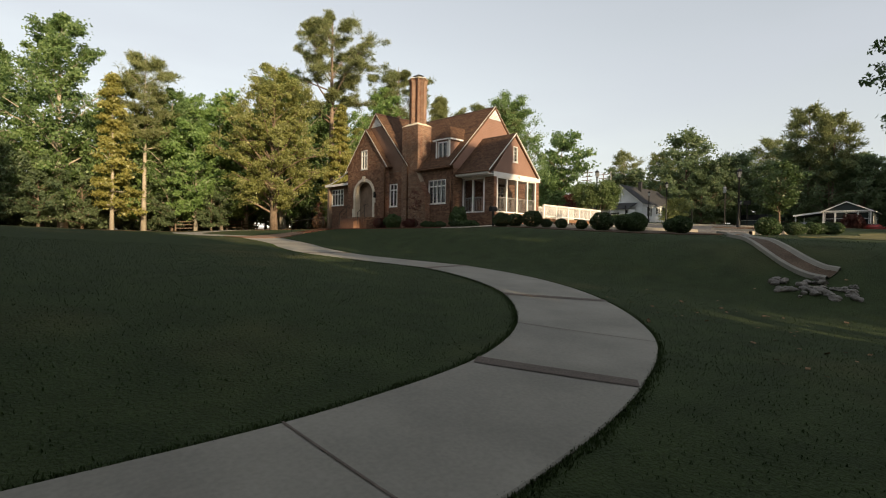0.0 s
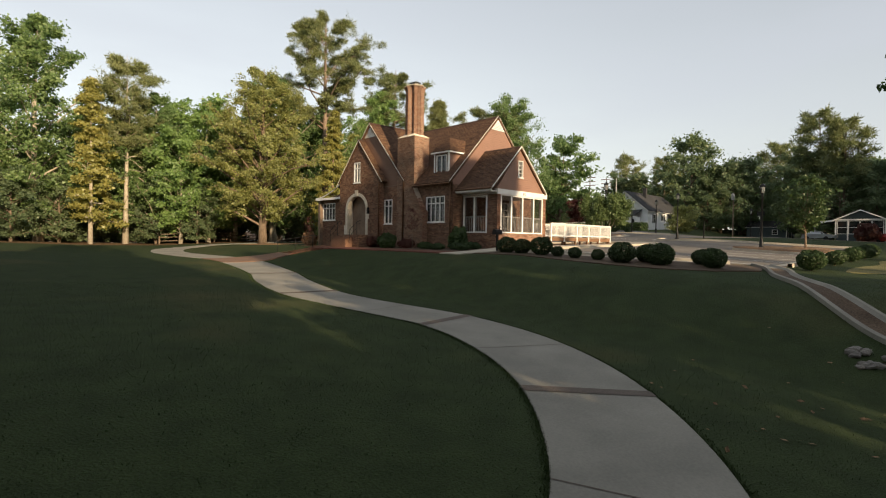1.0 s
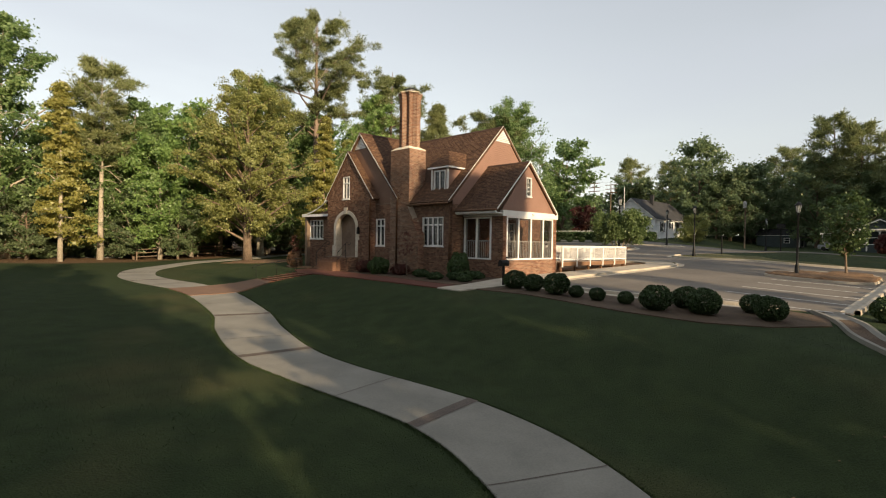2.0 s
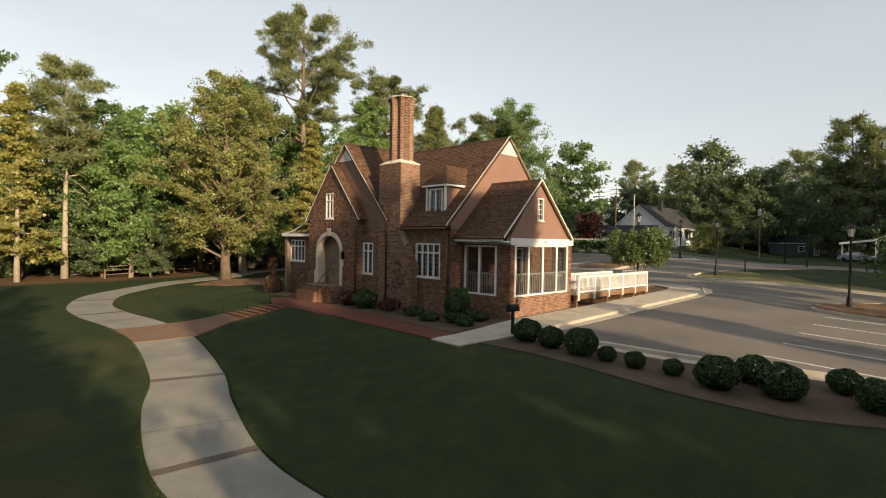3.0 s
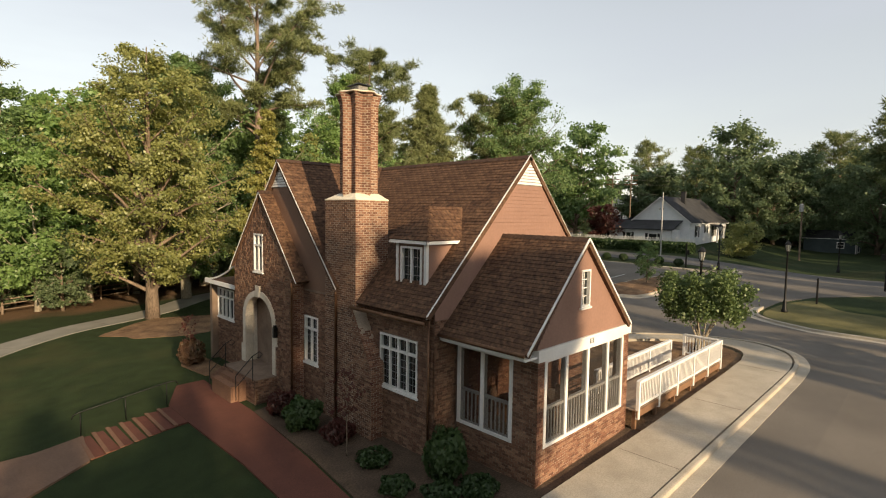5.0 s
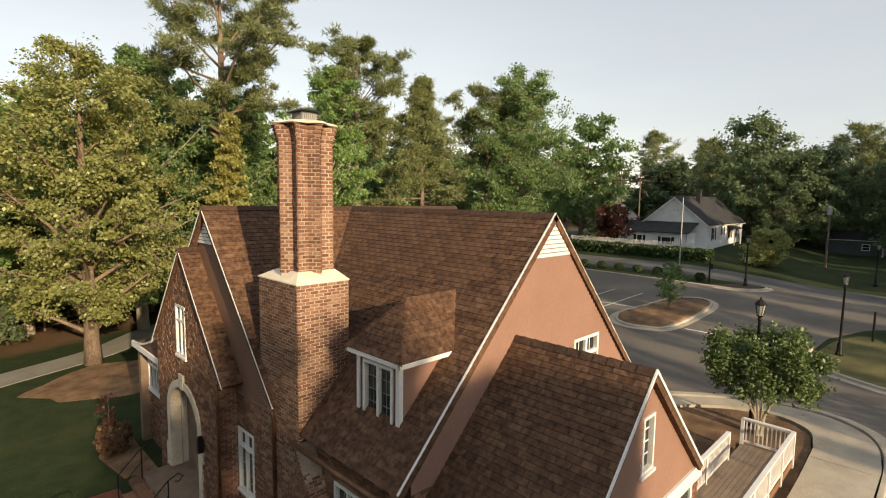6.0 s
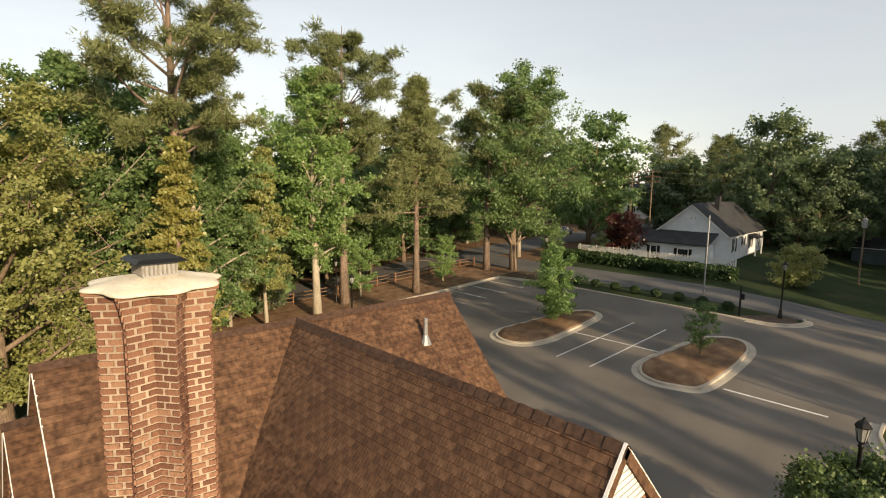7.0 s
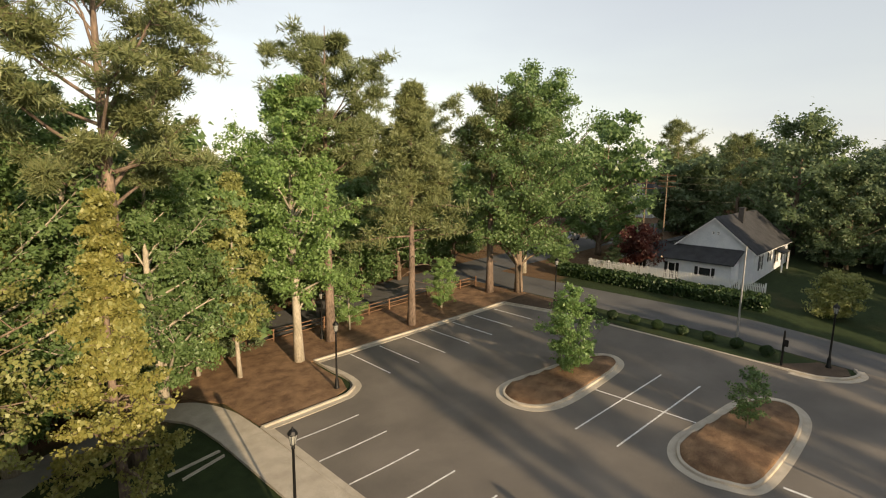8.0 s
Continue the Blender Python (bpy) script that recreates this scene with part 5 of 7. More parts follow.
part("porch_ceiling", Geo().box(PXL + 0.05, PXR - 0.05, PYF + 0.1, 26.1, 6.62, 6.7), "white", house)
def screen_bay(pl, u0, u1, z0, z1, posts, rail_z):
    part("bottom_rail", pl.slab(Geo(), u0, u1, z0, z0 + 0.09, -0.16, 0.03), "white", house)
    part("top_rail", pl.slab(Geo(), u0, u1, z1 - 0.08, z1, -0.16, 0.02), "white", house)
    for u in posts:
        part("porch_post", pl.slab(Geo(), u - 0.06, u + 0.06, z0 + 0.09, z1 - 0.08, -0.15, 0.025), "white", house)
    for a, b in zip(posts, posts[1:]):
        part("insect_screen", pl.slab(Geo(), a + 0.06, b - 0.06, z0 + 0.09, z1 - 0.08, -0.022, -0.02), "screen", house, "dark insect screen")
        part("rail", pl.slab(Geo(), a + 0.06, b - 0.06, rail_z - 0.05, rail_z + 0.03, -0.12, -0.03), "white", house)
        n = int((b - a) / 0.135)
        for i in range(1, n):
            c = a + (b - a) * i / n
            part("baluster", pl.slab(Geo(), c - 0.019, c + 0.019, z0 + 0.09, rail_z - 0.05, -0.095, -0.06), "white", house)
screen_bay(PF, PXL + 0.32, PXR - 0.4, 4.12, 6.6, [PXL + 0.38, 28.85, 30.05, 31.3, PXR - 0.46], 5.2)
screen_bay(PSIDE, 23.78, 25.9, 4.12, 6.56, [23.84, 24.9, 25.84], 5.2)
part("porch_beam", Geo().box(PXL - 0.06, PXR + 0.06, PYF - 0.07, PYF + 0.18, 6.6, 6.93), "white", house, "white porch beam")
part("number_plate", Geo().box(30.02, 30.07, 22.9, 22.917, 6.68, 6.84).box(30.11, 30.16, 22.9, 22.917, 6.68, 6.84).box(30.2, 30.25, 22.9, 22.917, 6.68, 6.84), "metal_dark", house, "three plain black bars")
pw = rect(29.52, 30.0, 7.84, 8.95)
pg = [[(PXL - 0.1, 6.93), (PXR + 0.1, 6.93), (PX, PPK - 0.15)], pw]
part("gable_wall", wall_geo(PF, pg, -0.2, 0), "siding", house)
part("siding", brick_geo(PF, pg, 6.94, PPK - 0.25, 30, 0.125, 0.002, 0.003, 0, slope=0.016), "siding", house, "lapped terracotta siding", kind="stuff")
window_unit(house, PF, 29.5, 30.02, 7.84, 8.95, 1, 0, 4, bar=0.055, lead_in="white", lead_half=0.013)
# inside the porch: the house wall with a window, a brick panel added for its sunlit part, a table
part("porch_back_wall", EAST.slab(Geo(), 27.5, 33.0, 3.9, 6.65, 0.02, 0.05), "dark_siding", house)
pbr = brick_geo(EAST, [rect(28.0, 30.2, 3.9, 6.6)], 3.92, 6.6, seed=54, proud=0.065)
part("wall_brick", pbr, "brick", house, kind="stuff")
window_unit(house, Plane((0, 25.83, 0), (1, 0, 0), (0, -1, 0)), 30.6, 32.2, 4.5, 6.4, 3, 0.28, 4, sill=False)
tbl = thing("porch_table", (29.6, 24.6, 3.9), "round dark wooden table on the screened porch", "table")
part("tabletop", Geo().lathe(29.6, 24.6, [(0.5, 4.62), (0.52, 4.64), (0.5, 4.66)], 20), "wood_brown", tbl)
part("pedestal", Geo().lathe(29.6, 24.6, [(0.28, 3.9), (0.06, 3.98), (0.05, 4.62)], 10), "wood_brown", tbl)
def porch_chair(x, y, turn):
    c = thing("porch_chair", (0, 0, 0), "tan wicker chair on the screened porch", "chair", "chairs on the porch")
    part("seat", Geo().box(-0.25, 0.25, -0.25, 0.25, 0.4, 0.47), "wood_brown", c)
    part("backrest", Geo().hexa([(-0.25, 0.22, 0.45), (0.25, 0.22, 0.45), (0.25, 0.27, 0.45), (-0.25, 0.27, 0.45), (-0.23, 0.3, 1.0), (0.23, 0.3, 1.0), (0.23, 0.34, 1.0), (-0.23, 0.34, 1.0)]), "brick_tan", c)
    for a in (-0.21, 0.21):
        for b in (-0.21, 0.21):
            part("leg", Geo().box(a - 0.025, a + 0.025, b - 0.025, b + 0.025, 0, 0.4), "wood_brown", c)
    c.matrix_basis = pose(x, y, 3.9, 0, 0, turn)
    return c
ch = porch_chair(29.0, 25.4, 20)
copy_thing(ch, pose(30.4, 24.3, 3.9, 0, 0, -100))
copy_thing(ch, pose(29.6, 23.85, 3.9, 0, 0, 170))


# ---- deck ----
deck = thing("deck", on(38, 23.7), "white railed wooden deck on brown posts beside the porch", "deck")
DKX0, DKX1, DKY0, DKY1, DKZ = 32.8, 41.5, 22.62, 24.2, 3.95
for i in range(11):
    y = DKY0 + 0.145 * i
    part("board", Geo().box(DKX0, DKX1, y + 0.004, y + 0.14, DKZ - 0.035, DKZ), "deck_board", deck)
part("skirt_beam", Geo().box(DKX0, DKX1, DKY0 - 0.04, DKY0, DKZ - 0.26, DKZ - 0.02), "wood_brown", deck)
part("skirt_beam", Geo().box(DKX1, DKX1 + 0.04, DKY0 - 0.04, DKY1, DKZ - 0.26, DKZ - 0.02), "wood_brown", deck)
bal_me = Geo().box(-0.019, 0.019, -0.019, 0.019, 0, 0.86).mesh("baluster")
bal_me.materials.append(M["white"])


def railing(a, b, posts):
    a, b = Vector(a), Vector(b)
    d = (b - a).normalized()
    n = Vector((-d.y, d.x, 0)) * 0.045
    for z0, z1, w in ((0.1, 0.17, 0.7), (0.97, 1.02, 1.5), (0.9, 0.97, 0.6)):
        q = [a + n * w, b + n * w, b - n * w, a - n * w]
        part("rail", Geo().prism([p + Z * z0 for p in q], (0, 0, z1 - z0)), "white", deck)
    for i in range(posts + 1):
        p = a + (b - a) * i / posts
        part("post", Geo().box(p.x - 0.055, p.x + 0.055, p.y - 0.055, p.y + 0.055, p.z - 0.32, p.z + 1.0), "white", deck)
        foot = on(p.x, p.y)
        part("support", Geo().box(p.x - 0.06, p.x + 0.06, p.y + 0.06, p.y + 0.18, foot.z - 0.1, p.z - 0.04), "wood_brown", deck)
        if i < posts:
            q = a + (b - a) * (i + 1) / posts
            k = int((q - p).length / 0.125)
            for j in range(1, k):
                r = p + (q - p) * j / k
                piece("baluster", bal_me, deck, Matrix.Translation(r + Z * 0.1))


railing((DKX0 + 0.1, DKY0 - 0.02, DKZ), (DKX1 - 0.03, DKY0 - 0.02, DKZ), 5)
railing((DKX1 - 0.03, DKY0 + 0.1, DKZ), (DKX1 - 0.03, DKY1, DKZ), 1)
railing((DKX0 + 0.1, DKY1, DKZ), (39.75, DKY1, DKZ), 3)


# ---- lamps, posts, mailbox ----
def street_lamp(x, y, high, label="black lantern street lamp on a fluted post"):
    b = on(x, y)
    t = thing("street_lamp", b, label, "street lamp", "lantern street lamps")
    z = b.z
    smooth(part("post", Geo().lathe(x, y, [(0.2, z - 0.1), (0.2, z + 0.15), (0.14, z + 0.25), (0.13, z + 0.7), (0.075, z + 0.85), (0.055, z + high - 1.0), (0.09, z + high - 0.95), (0.05, z + high - 0.85)], 12), "metal_dark", t))
    part("cradle", Geo().lathe(x, y, [(0.06, z + high - 0.86), (0.12, z + high - 0.8), (0.13, z + high - 0.77)], 8), "metal_dark", t)
    lan = part("lantern", Geo().lathe(x, y, [(0.11, z + high - 0.77), (0.19, z + high - 0.33), (0.19, z + high - 0.32)], 8), "lamp_glass", t, "clear glass lantern")
    for k in range(8):
        a = 6.2832 * k / 8
        part("rib", Geo().tube([(x + 0.115 * math.cos(a), y + 0.115 * math.sin(a), z + high - 0.77), (x + 0.195 * math.cos(a), y + 0.195 * math.sin(a), z + high - 0.32)], 0.01, 4), "metal_dark", lan)
    part("hood", Geo().lathe(x, y, [(0.22, z + high - 0.33), (0.22, z + high - 0.3), (0.15, z + high - 0.18), (0.06, z + high - 0.1), (0.03, z + high - 0.06), (0.04, z + high - 0.03), (0.01, z + high)], 8), "metal_dark", t)
    return t


for x, y, h in ((57.7, 23.4, 5.0), (48.4, 56.9, 5.0), (39.0, 45.8, 5.3), (44.5, 24.6, 5.6), (74.6, 32.8, 4.9), (73.9, 55.6, 4.9), (44.3, 12.4, 4.9), (52.9, 66.0, 4.5), (88.5, 24.5, 4.6)):
    street_lamp(x, y, h)


def utility_pole(x, y, high, label, r=0.13, material="bark"):
    b = on(x, y)
    t = thing("utility_pole", b, label, "utility pole")
    part("pole", Geo().lathe(x, y, [(r, b.z - 0.3), (r * 0.65, b.z + high)], 10), material, t)
    return t


utility_pole(74.6, 38.9, 8.0, "bare grey metal pole beside the street", 0.085, "galvanised")
up1 = utility_pole(104.9, 60.4, 12.0, "wooden utility pole with crossarms and wires")
up2 = utility_pole(111.3, 59.9, 11.8, "wooden utility pole with crossarms and wires")
for t, (x, y) in ((up1, (104.9, 60.4)), (up2, (111.3, 59.9))):
    z = float(land(x, y))
    for hgt in (11.5, 10.6, 9.8):
        part("crossarm", Geo().box(x - 0.06, x + 0.06, y - 1.3, y + 1.3, z + hgt - 0.07, z + hgt + 0.07), "wood_brown", t)
wires = thing("power_lines", (104.9, 60.4, 15), "thin power lines between the utility poles", "power lines")
for hgt in (11.6, 10.7, 9.9, 8.2):
    pts = []
    for k in range(13):
        q = k / 12
        pts.append((104.9 + 27 * q, 59.2 - 24 * q, 6.7 + hgt - 1.9 * q * (1 - q)))
    part("wire", Geo().tube(pts, 0.009, 4), "metal_dark", wires)
pole3 = utility_pole(101.0, 30.5, 8.0, "wooden pole with a grey transformer")
part("transformer", Geo().lathe(101.0 - 0.3, 30.5, [(0.05, 11.5), (0.28, 11.55), (0.28, 12.5), (0.1, 12.65)], 12), "galvanised", pole3)
sign = thing("sign_post", on(72.4, 35.3), "dark sign on a black post beside the lot kerb", "sign")
b = on(72.4, 35.3)
part("post", Geo().lathe(72.4, 35.3, [(0.09, b.z - 0.1), (0.07, b.z + 2.6), (0.02, b.z + 2.7)], 8), "metal_dark", sign)
part("sign_board", Geo().box(72.35, 72.45, 35.0, 35.25, b.z + 1.5, b.z + 2.0), "metal_dark", sign)
s2 = thing("sign_post", on(72.0, 19.2), "dark street sign on a black post by the grass", "sign")
b = on(72.0, 19.2)
part("post", Geo().lathe(72.0, 19.2, [(0.08, b.z - 0.1), (0.06, b.z + 2.9)], 8), "metal_dark", s2)
part("sign_board", Geo().box(71.9, 72.1, 18.8, 19.6, b.z + 2.6, b.z + 3.1), "metal_dark", s2)
s3 = thing("bollard", on(62.3, 22.3), "slim black bollard post on the grass", "bollard")
b = on(62.3, 22.3)
part("post", Geo().lathe(62.3, 22.3, [(0.07, b.z - 0.1), (0.06, b.z + 1.9), (0.02, b.z + 1.95)], 8), "metal_dark", s3)

mail = thing("mailbox", on(24.75, 20.75), "black metal mailbox on a black post", "mailbox")
b = on(24.75, 20.75)
part("post", Geo().box(24.7, 24.8, 20.7, 20.8, b.z - 0.1, b.z + 1.0), "metal_dark", mail)
box = [(-0.13, 0), (0.13, 0), (0.13, 0.16), (0.09, 0.26), (0, 0.3), (-0.09, 0.26), (-0.13, 0.16)]
part("body", Geo().prism([(24.5, 20.75 + a, b.z + 1.0 + c) for a, c in box], (0.52, 0, 0)), "metal_dark", mail)
part("door", Geo().prism([(24.48, 20.75 + a * 1.05, b.z + 0.995 + c * 1.03) for a, c in box], (0.02, 0, 0)), "metal_dark", mail)
part("flag", Geo().box(24.75, 24.77, 20.6, 20.62, b.z + 1.1, b.z + 1.45).box(24.75, 24.85, 20.6, 20.615, b.z + 1.38, b.z + 1.46), "metal_dark", mail)


# ---- the white house and the far houses ----
def gable_house(name, x0, x1, y0, y1, eave, peak, axis, wall_m, roof_m, label, windows=(), over=0.4):
    """axis: the way the ridge runs. windows: (side, along, low, wide, high) with side in -x, -y."""
    b = on((x0 + x1) / 2, (y0 + y1) / 2)
    b.z = float(land(x0, y0)) if land(x0, y0) < b.z else b.z
    t = thing(name, b, label, "house")
    lo = b.z - 0.4
    for side, pl, a, c in (("-x", Plane((x0, 0, 0), (0, 1, 0), (-1, 0, 0)), y0, y1), ("+x", Plane((x1, 0, 0), (0, 1, 0), (1, 0, 0)), y0, y1), ("-y", Plane((0, y0, 0), (1, 0, 0), (0, -1, 0)), x0, x1), ("+y", Plane((0, y1, 0), (1, 0, 0), (0, 1, 0)), x0, x1)):
        poly = rect(a, c, lo, eave)
        if (axis == "x") == (side[1] == "x"):
            poly = [(a, lo), (c, lo), (c, eave), ((a + c) / 2, peak), (a, eave)]
        holes = [rect(u, u + w, z, z + h) for s, u, z, w, h in windows if s == side]
        part("wall", wall_geo(pl, [poly] + holes, -0.2, 0), wall_m, t)
        part("siding", brick_geo(pl, [poly] + holes, lo + 0.4, peak - 0.1, 60, 0.19, 0.003, 0.004, 0, slope=0.014), wall_m, t, kind="stuff")
        for s, u, z, w, h in windows:
            if s == side:
                win = part("window", ring(pl, u, u + w, z, z + h, 0.08, -0.1, 0.04), "white", t)
                part("meeting_rail", pl.slab(Geo(), u + 0.08, u + w - 0.08, z + h / 2 - 0.03, z + h / 2 + 0.03, -0.1, 0.03), "white", win)
                part("pane", pl.slab(Geo(), u + 0.08, u + w - 0.08, z + 0.08, z + h - 0.08, -0.08, -0.07), "pane", win)
                if w < 1.7 and h > 0.7 and wall_m == "white_wall":
                    for e in (u - 0.42, u + w + 0.04):
                        part("shutter", pl.slab(Geo(), e, e + 0.38, z - 0.03, z + h + 0.03, 0.016, 0.06), "metal_dark", win)
    ov = over
    for k in (-1, 1):
        if axis == "x":
            m, run = (y0 + y1) / 2, (y1 - y0) / 2
            s = (peak - eave) / run
            e = m + k * (run + ov)
            P = [(x0 - ov, m, peak + 0.05), (x1 + ov, m, peak + 0.05), (x1 + ov, e, eave - s * ov + 0.05), (x0 - ov, e, eave - s * ov + 0.05)]
        else:
            m, run = (x0 + x1) / 2, (x1 - x0) / 2
            s = (peak - eave) / run
            e = m + k * (run + ov)
            P = [(m, y0 - ov, peak + 0.05), (m, y1 + ov, peak + 0.05), (e, y1 + ov, eave - s * ov + 0.05), (e, y0 - ov, eave - s * ov + 0.05)]
        part("roof", Geo().prism(P, (0, 0, 0.12)), roof_m, t)
        part("fascia", Geo().prism([(P[3][0], P[3][1], P[3][2] - 0.08), (P[2][0], P[2][1], P[2][2] - 0.08), (P[2][0], P[2][1], P[2][2]), (P[3][0], P[3][1], P[3][2])], (0.05 * (axis == "y") * -k, 0.05 * (axis == "x") * -k, 0)), "white", t)
        q = [P[0], P[3], (P[3][0], P[3][1], P[3][2] - 0.18), (P[0][0], P[0][1], P[0][2] - 0.18)]
        part("rake_board", Geo().prism(q, (0.05, 0, 0) if axis == "x" else (0, 0.05, 0)), "white", t)
    return t


wh = gable_house("white_house", 95.5, 112, 43.2, 52.0, 10.0, 13.6, "x", "white_wall", "dark_roof", "white clapboard house with a dark grey roof and black shutters",
                 [("-y", 98.0, 7.6, 1.0, 1.7), ("-y", 102.0, 8.2, 0.8, 1.1), ("-y", 105.5, 7.6, 1.0, 1.7), ("-y", 109.0, 7.6, 1.0, 1.7), ("-x", 47.0, 11.6, 0.35, 0.4), ("-x", 47.55, 11.6, 0.35, 0.4)])
low_poly = rect(44.6, 57.5, 5.6, 8.7)
LP = Plane((92.2, 0, 0), (0, 1, 0), (-1, 0, 0))
wins = [rect(46.6, 48.0, 7.0, 8.1), rect(54.6, 55.6, 7.0, 8.2), rect(50.6, 51.5, 6.2, 8.2)]
part("wall", wall_geo(LP, [low_poly] + wins, -0.2, 0), "white_wall", wh)
part("siding", brick_geo(LP, [low_poly] + wins, 6.0, 8.7, 60, 0.19, 0.003, 0.004, 0, slope=0.014), "white_wall", wh, kind="stuff")
part("wall", Geo().box(92.2, 95.5, 44.6, 44.8, 5.8, 8.7), "white_wall", wh)
part("wall", Geo().box(92.2, 112, 57.3, 57.5, 5.8, 8.7), "white_wall", wh)
for r in wins:
    (u0, z0), _, (u1, z1), _ = r
    w = part("window", ring(LP, u0, u1, z0, z1, 0.08, -0.1, 0.04), "white", wh)
    part("pane", LP.slab(Geo(), u0 + 0.08, u1 - 0.08, z0 + 0.08, z1 - 0.08, -0.08, -0.07), "pane", w)
    for e in (u0 - 0.4, u1 + 0.03):
        part("shutter", LP.slab(Geo(), e, e + 0.36, z0, z1, 0.016, 0.06), "metal_dark", w)
part("roof", Geo().prism([(91.7, 44.2, 8.65), (91.7, 58.0, 8.65), (95.6, 58.0, 10.0), (95.6, 44.2, 10.0)], (0, 0, 0.12)), "dark_roof", wh, "low shed roof")
part("roof", Geo().prism([(95.4, 51.8, 10.4), (112, 51.8, 10.4), (112, 58, 8.7), (95.4, 58, 8.7)], (0, 0, 0.12)), "dark_roof", wh)
part("chimney", Geo().box(101.3, 101.9, 46.2, 46.8, 12.5, 14.6).box(101.25, 101.95, 46.15, 46.85, 14.5, 14.65), "dark_roof", wh)
part("porch_roof", Geo().prism([(104.2, 42.0, 9.0), (107.6, 42.0, 9.0), (107.6, 43.2, 9.4), (104.2, 43.2, 9.4)], (0, 0, 0.1)), "dark_roof", wh)
for x in (104.4, 107.4):
    part("porch_post", Geo().box(x - 0.07, x + 0.07, 42.05, 42.2, 6.3, 9.0), "white", wh)

pk = thing("picket_fence", on(89.9, 50), "white picket fence in front of the white house", "fence")
pk_me = Geo().prism([(0, -0.045, 0), (0, 0.045, 0), (0, 0.045, 1.4), (0, 0, 1.53), (0, -0.045, 1.4)], (0.025, 0, 0)).mesh("picket")
pk_me.materials.append(M["white"])
for i in range(122):
    y = 40.6 + 0.166 * i
    piece("picket", pk_me, pk, Matrix.Translation(on(89.85 - 0.03 * (y - 50) / 10, y, 0.06)))
for z0 in (0.5, 1.15):
    part("rail", Geo().prism([on(89.9, 40.5, z0), on(89.9, 60.9, z0), on(89.96, 60.9, z0), on(89.96, 40.5, z0)], (0, 0, 0.08)), "white", pk)
for i in range(9):
    part("post", Geo().box(89.97, 90.08, 40.5 + 2.5 * i, 40.61 + 2.5 * i, float(land(90, 45)) - 0.1, float(land(90, 45)) + 1.6), "white", pk)

bung = gable_house("bungalow", 105, 115, 10.5, 16.7, 8.05, 9.5, "x", "slate_green", "dark_roof", "low slate bungalow with a white-framed screened porch", [("-x", 10.75 + 1.45 * k, 5.7, 1.4, 2.1) for k in range(4)] + [("-y", 107, 5.7, 1.2, 1.5), ("-y", 111, 5.7, 1.2, 1.5)])
part("porch_beam", Geo().box(104.78, 104.95, 10.3, 16.9, 7.86, 8.08), "white", bung, "white porch beam")
for y in (10.55, 15.1, 16.65):
    part("porch_post", Geo().box(104.8, 104.94, y - 0.09, y + 0.09, 4.7, 7.86), "white", bung)
part("carport_roof", Geo().prism([(105.5, 16.7, 7.9), (113, 16.7, 7.9), (113, 21.0, 7.35), (105.5, 21.0, 7.35)], (0, 0, 0.16)), "dark_roof", bung)
part("carport_fascia", Geo().prism([(105.42, 16.92, 7.74), (105.48, 16.92, 7.74), (105.48, 21.0, 7.22), (105.42, 21.0, 7.22)], (0, 0, 0.3)), "white", bung)
for x in (105.8, 112.6):
    part("carport_post", Geo().box(x - 0.07, x + 0.07, 20.6, 20.75, float(land(x, 20.7)) - 0.1, 7.4), "white", bung)
gar = gable_house("garage", 120.5, 127, 26.5, 33.5, 7.5, 8.6, "y", "slate_green", "dark_roof", "low slate green garage with a white-framed door", [("-x", 28.0, 5.9, 1.0, 1.0)], 0.3)
part("door_frame", ring(Plane((0, 26.5, 0), (1, 0, 0), (0, -1, 0)), 121.6, 124.4, 5.15, 7.4, 0.16, 0.02, 0.08), "white", gar, "white garage door frame")
part("corner_board", Geo().box(120.46, 120.62, 26.44, 26.6, 5.0, 7.4), "white", gar)
gable_house("distant_house", 150, 160, 78, 85, 12.2, 16.2, "x", "white_wall", "dark_roof", "distant white house with a steep gable", [("-x", 80.5, 9.5, 1.2, 1.6), ("-x", 81.2, 13.0, 0.8, 1.0)])
gable_house("distant_house", 60, 73, 81, 89, 8.3, 9.8, "x", "dark_siding", "dark_roof", "low dark building with a white fascia beyond the street", [("-y", 62, 6.2, 1.4, 1.3), ("-y", 67, 6.2, 1.4, 1.3)])
gable_house("distant_house", 28, 36, 96, 106, 7.6, 9.6, "y", "white_wall", "dark_roof", "low white house beyond the street and trees", [("-y", 29.5, 4.9, 1.3, 1.4), ("-y", 33.0, 4.9, 1.3, 1.4)])
gable_house("neighbour_house", -22, -12, 48, 58, 3.9, 5.6, "x", "white_wall", "dark_roof", "low cream house half hidden by woods", [("-y", -20.5, 2.2, 1.2, 1.1), ("-y", -17.5, 2.2, 1.2, 1.1), ("-y", -14.5, 2.2, 1.2, 1.1)])


# ---- fences by the woods ----
def rail_fence(x0, y0, x1, y1, n, material, label):
    t = thing("rail_fence", on((x0 + x1) / 2, (y0 + y1) / 2), label, "fence")
    a, b2 = Vector((x0, y0)), Vector((x1, y1))
    for i in range(n + 1):
        q = a + (b2 - a) * i / n
        bb = on(q.x, q.y)
        part("post", Geo().box(q.x - 0.06, q.x + 0.06, q.y - 0.06, q.y + 0.06, bb.z - 0.1, bb.z + 1.2), material, t)
        if i < n:
            r = a + (b2 - a) * (i + 1) / n
            for h in (0.35, 0.75, 1.1):
                part("rail", Geo().tube([on(q.x, q.y, h), on(r.x, r.y, h)], 0.045, 5), material, t)
    return t


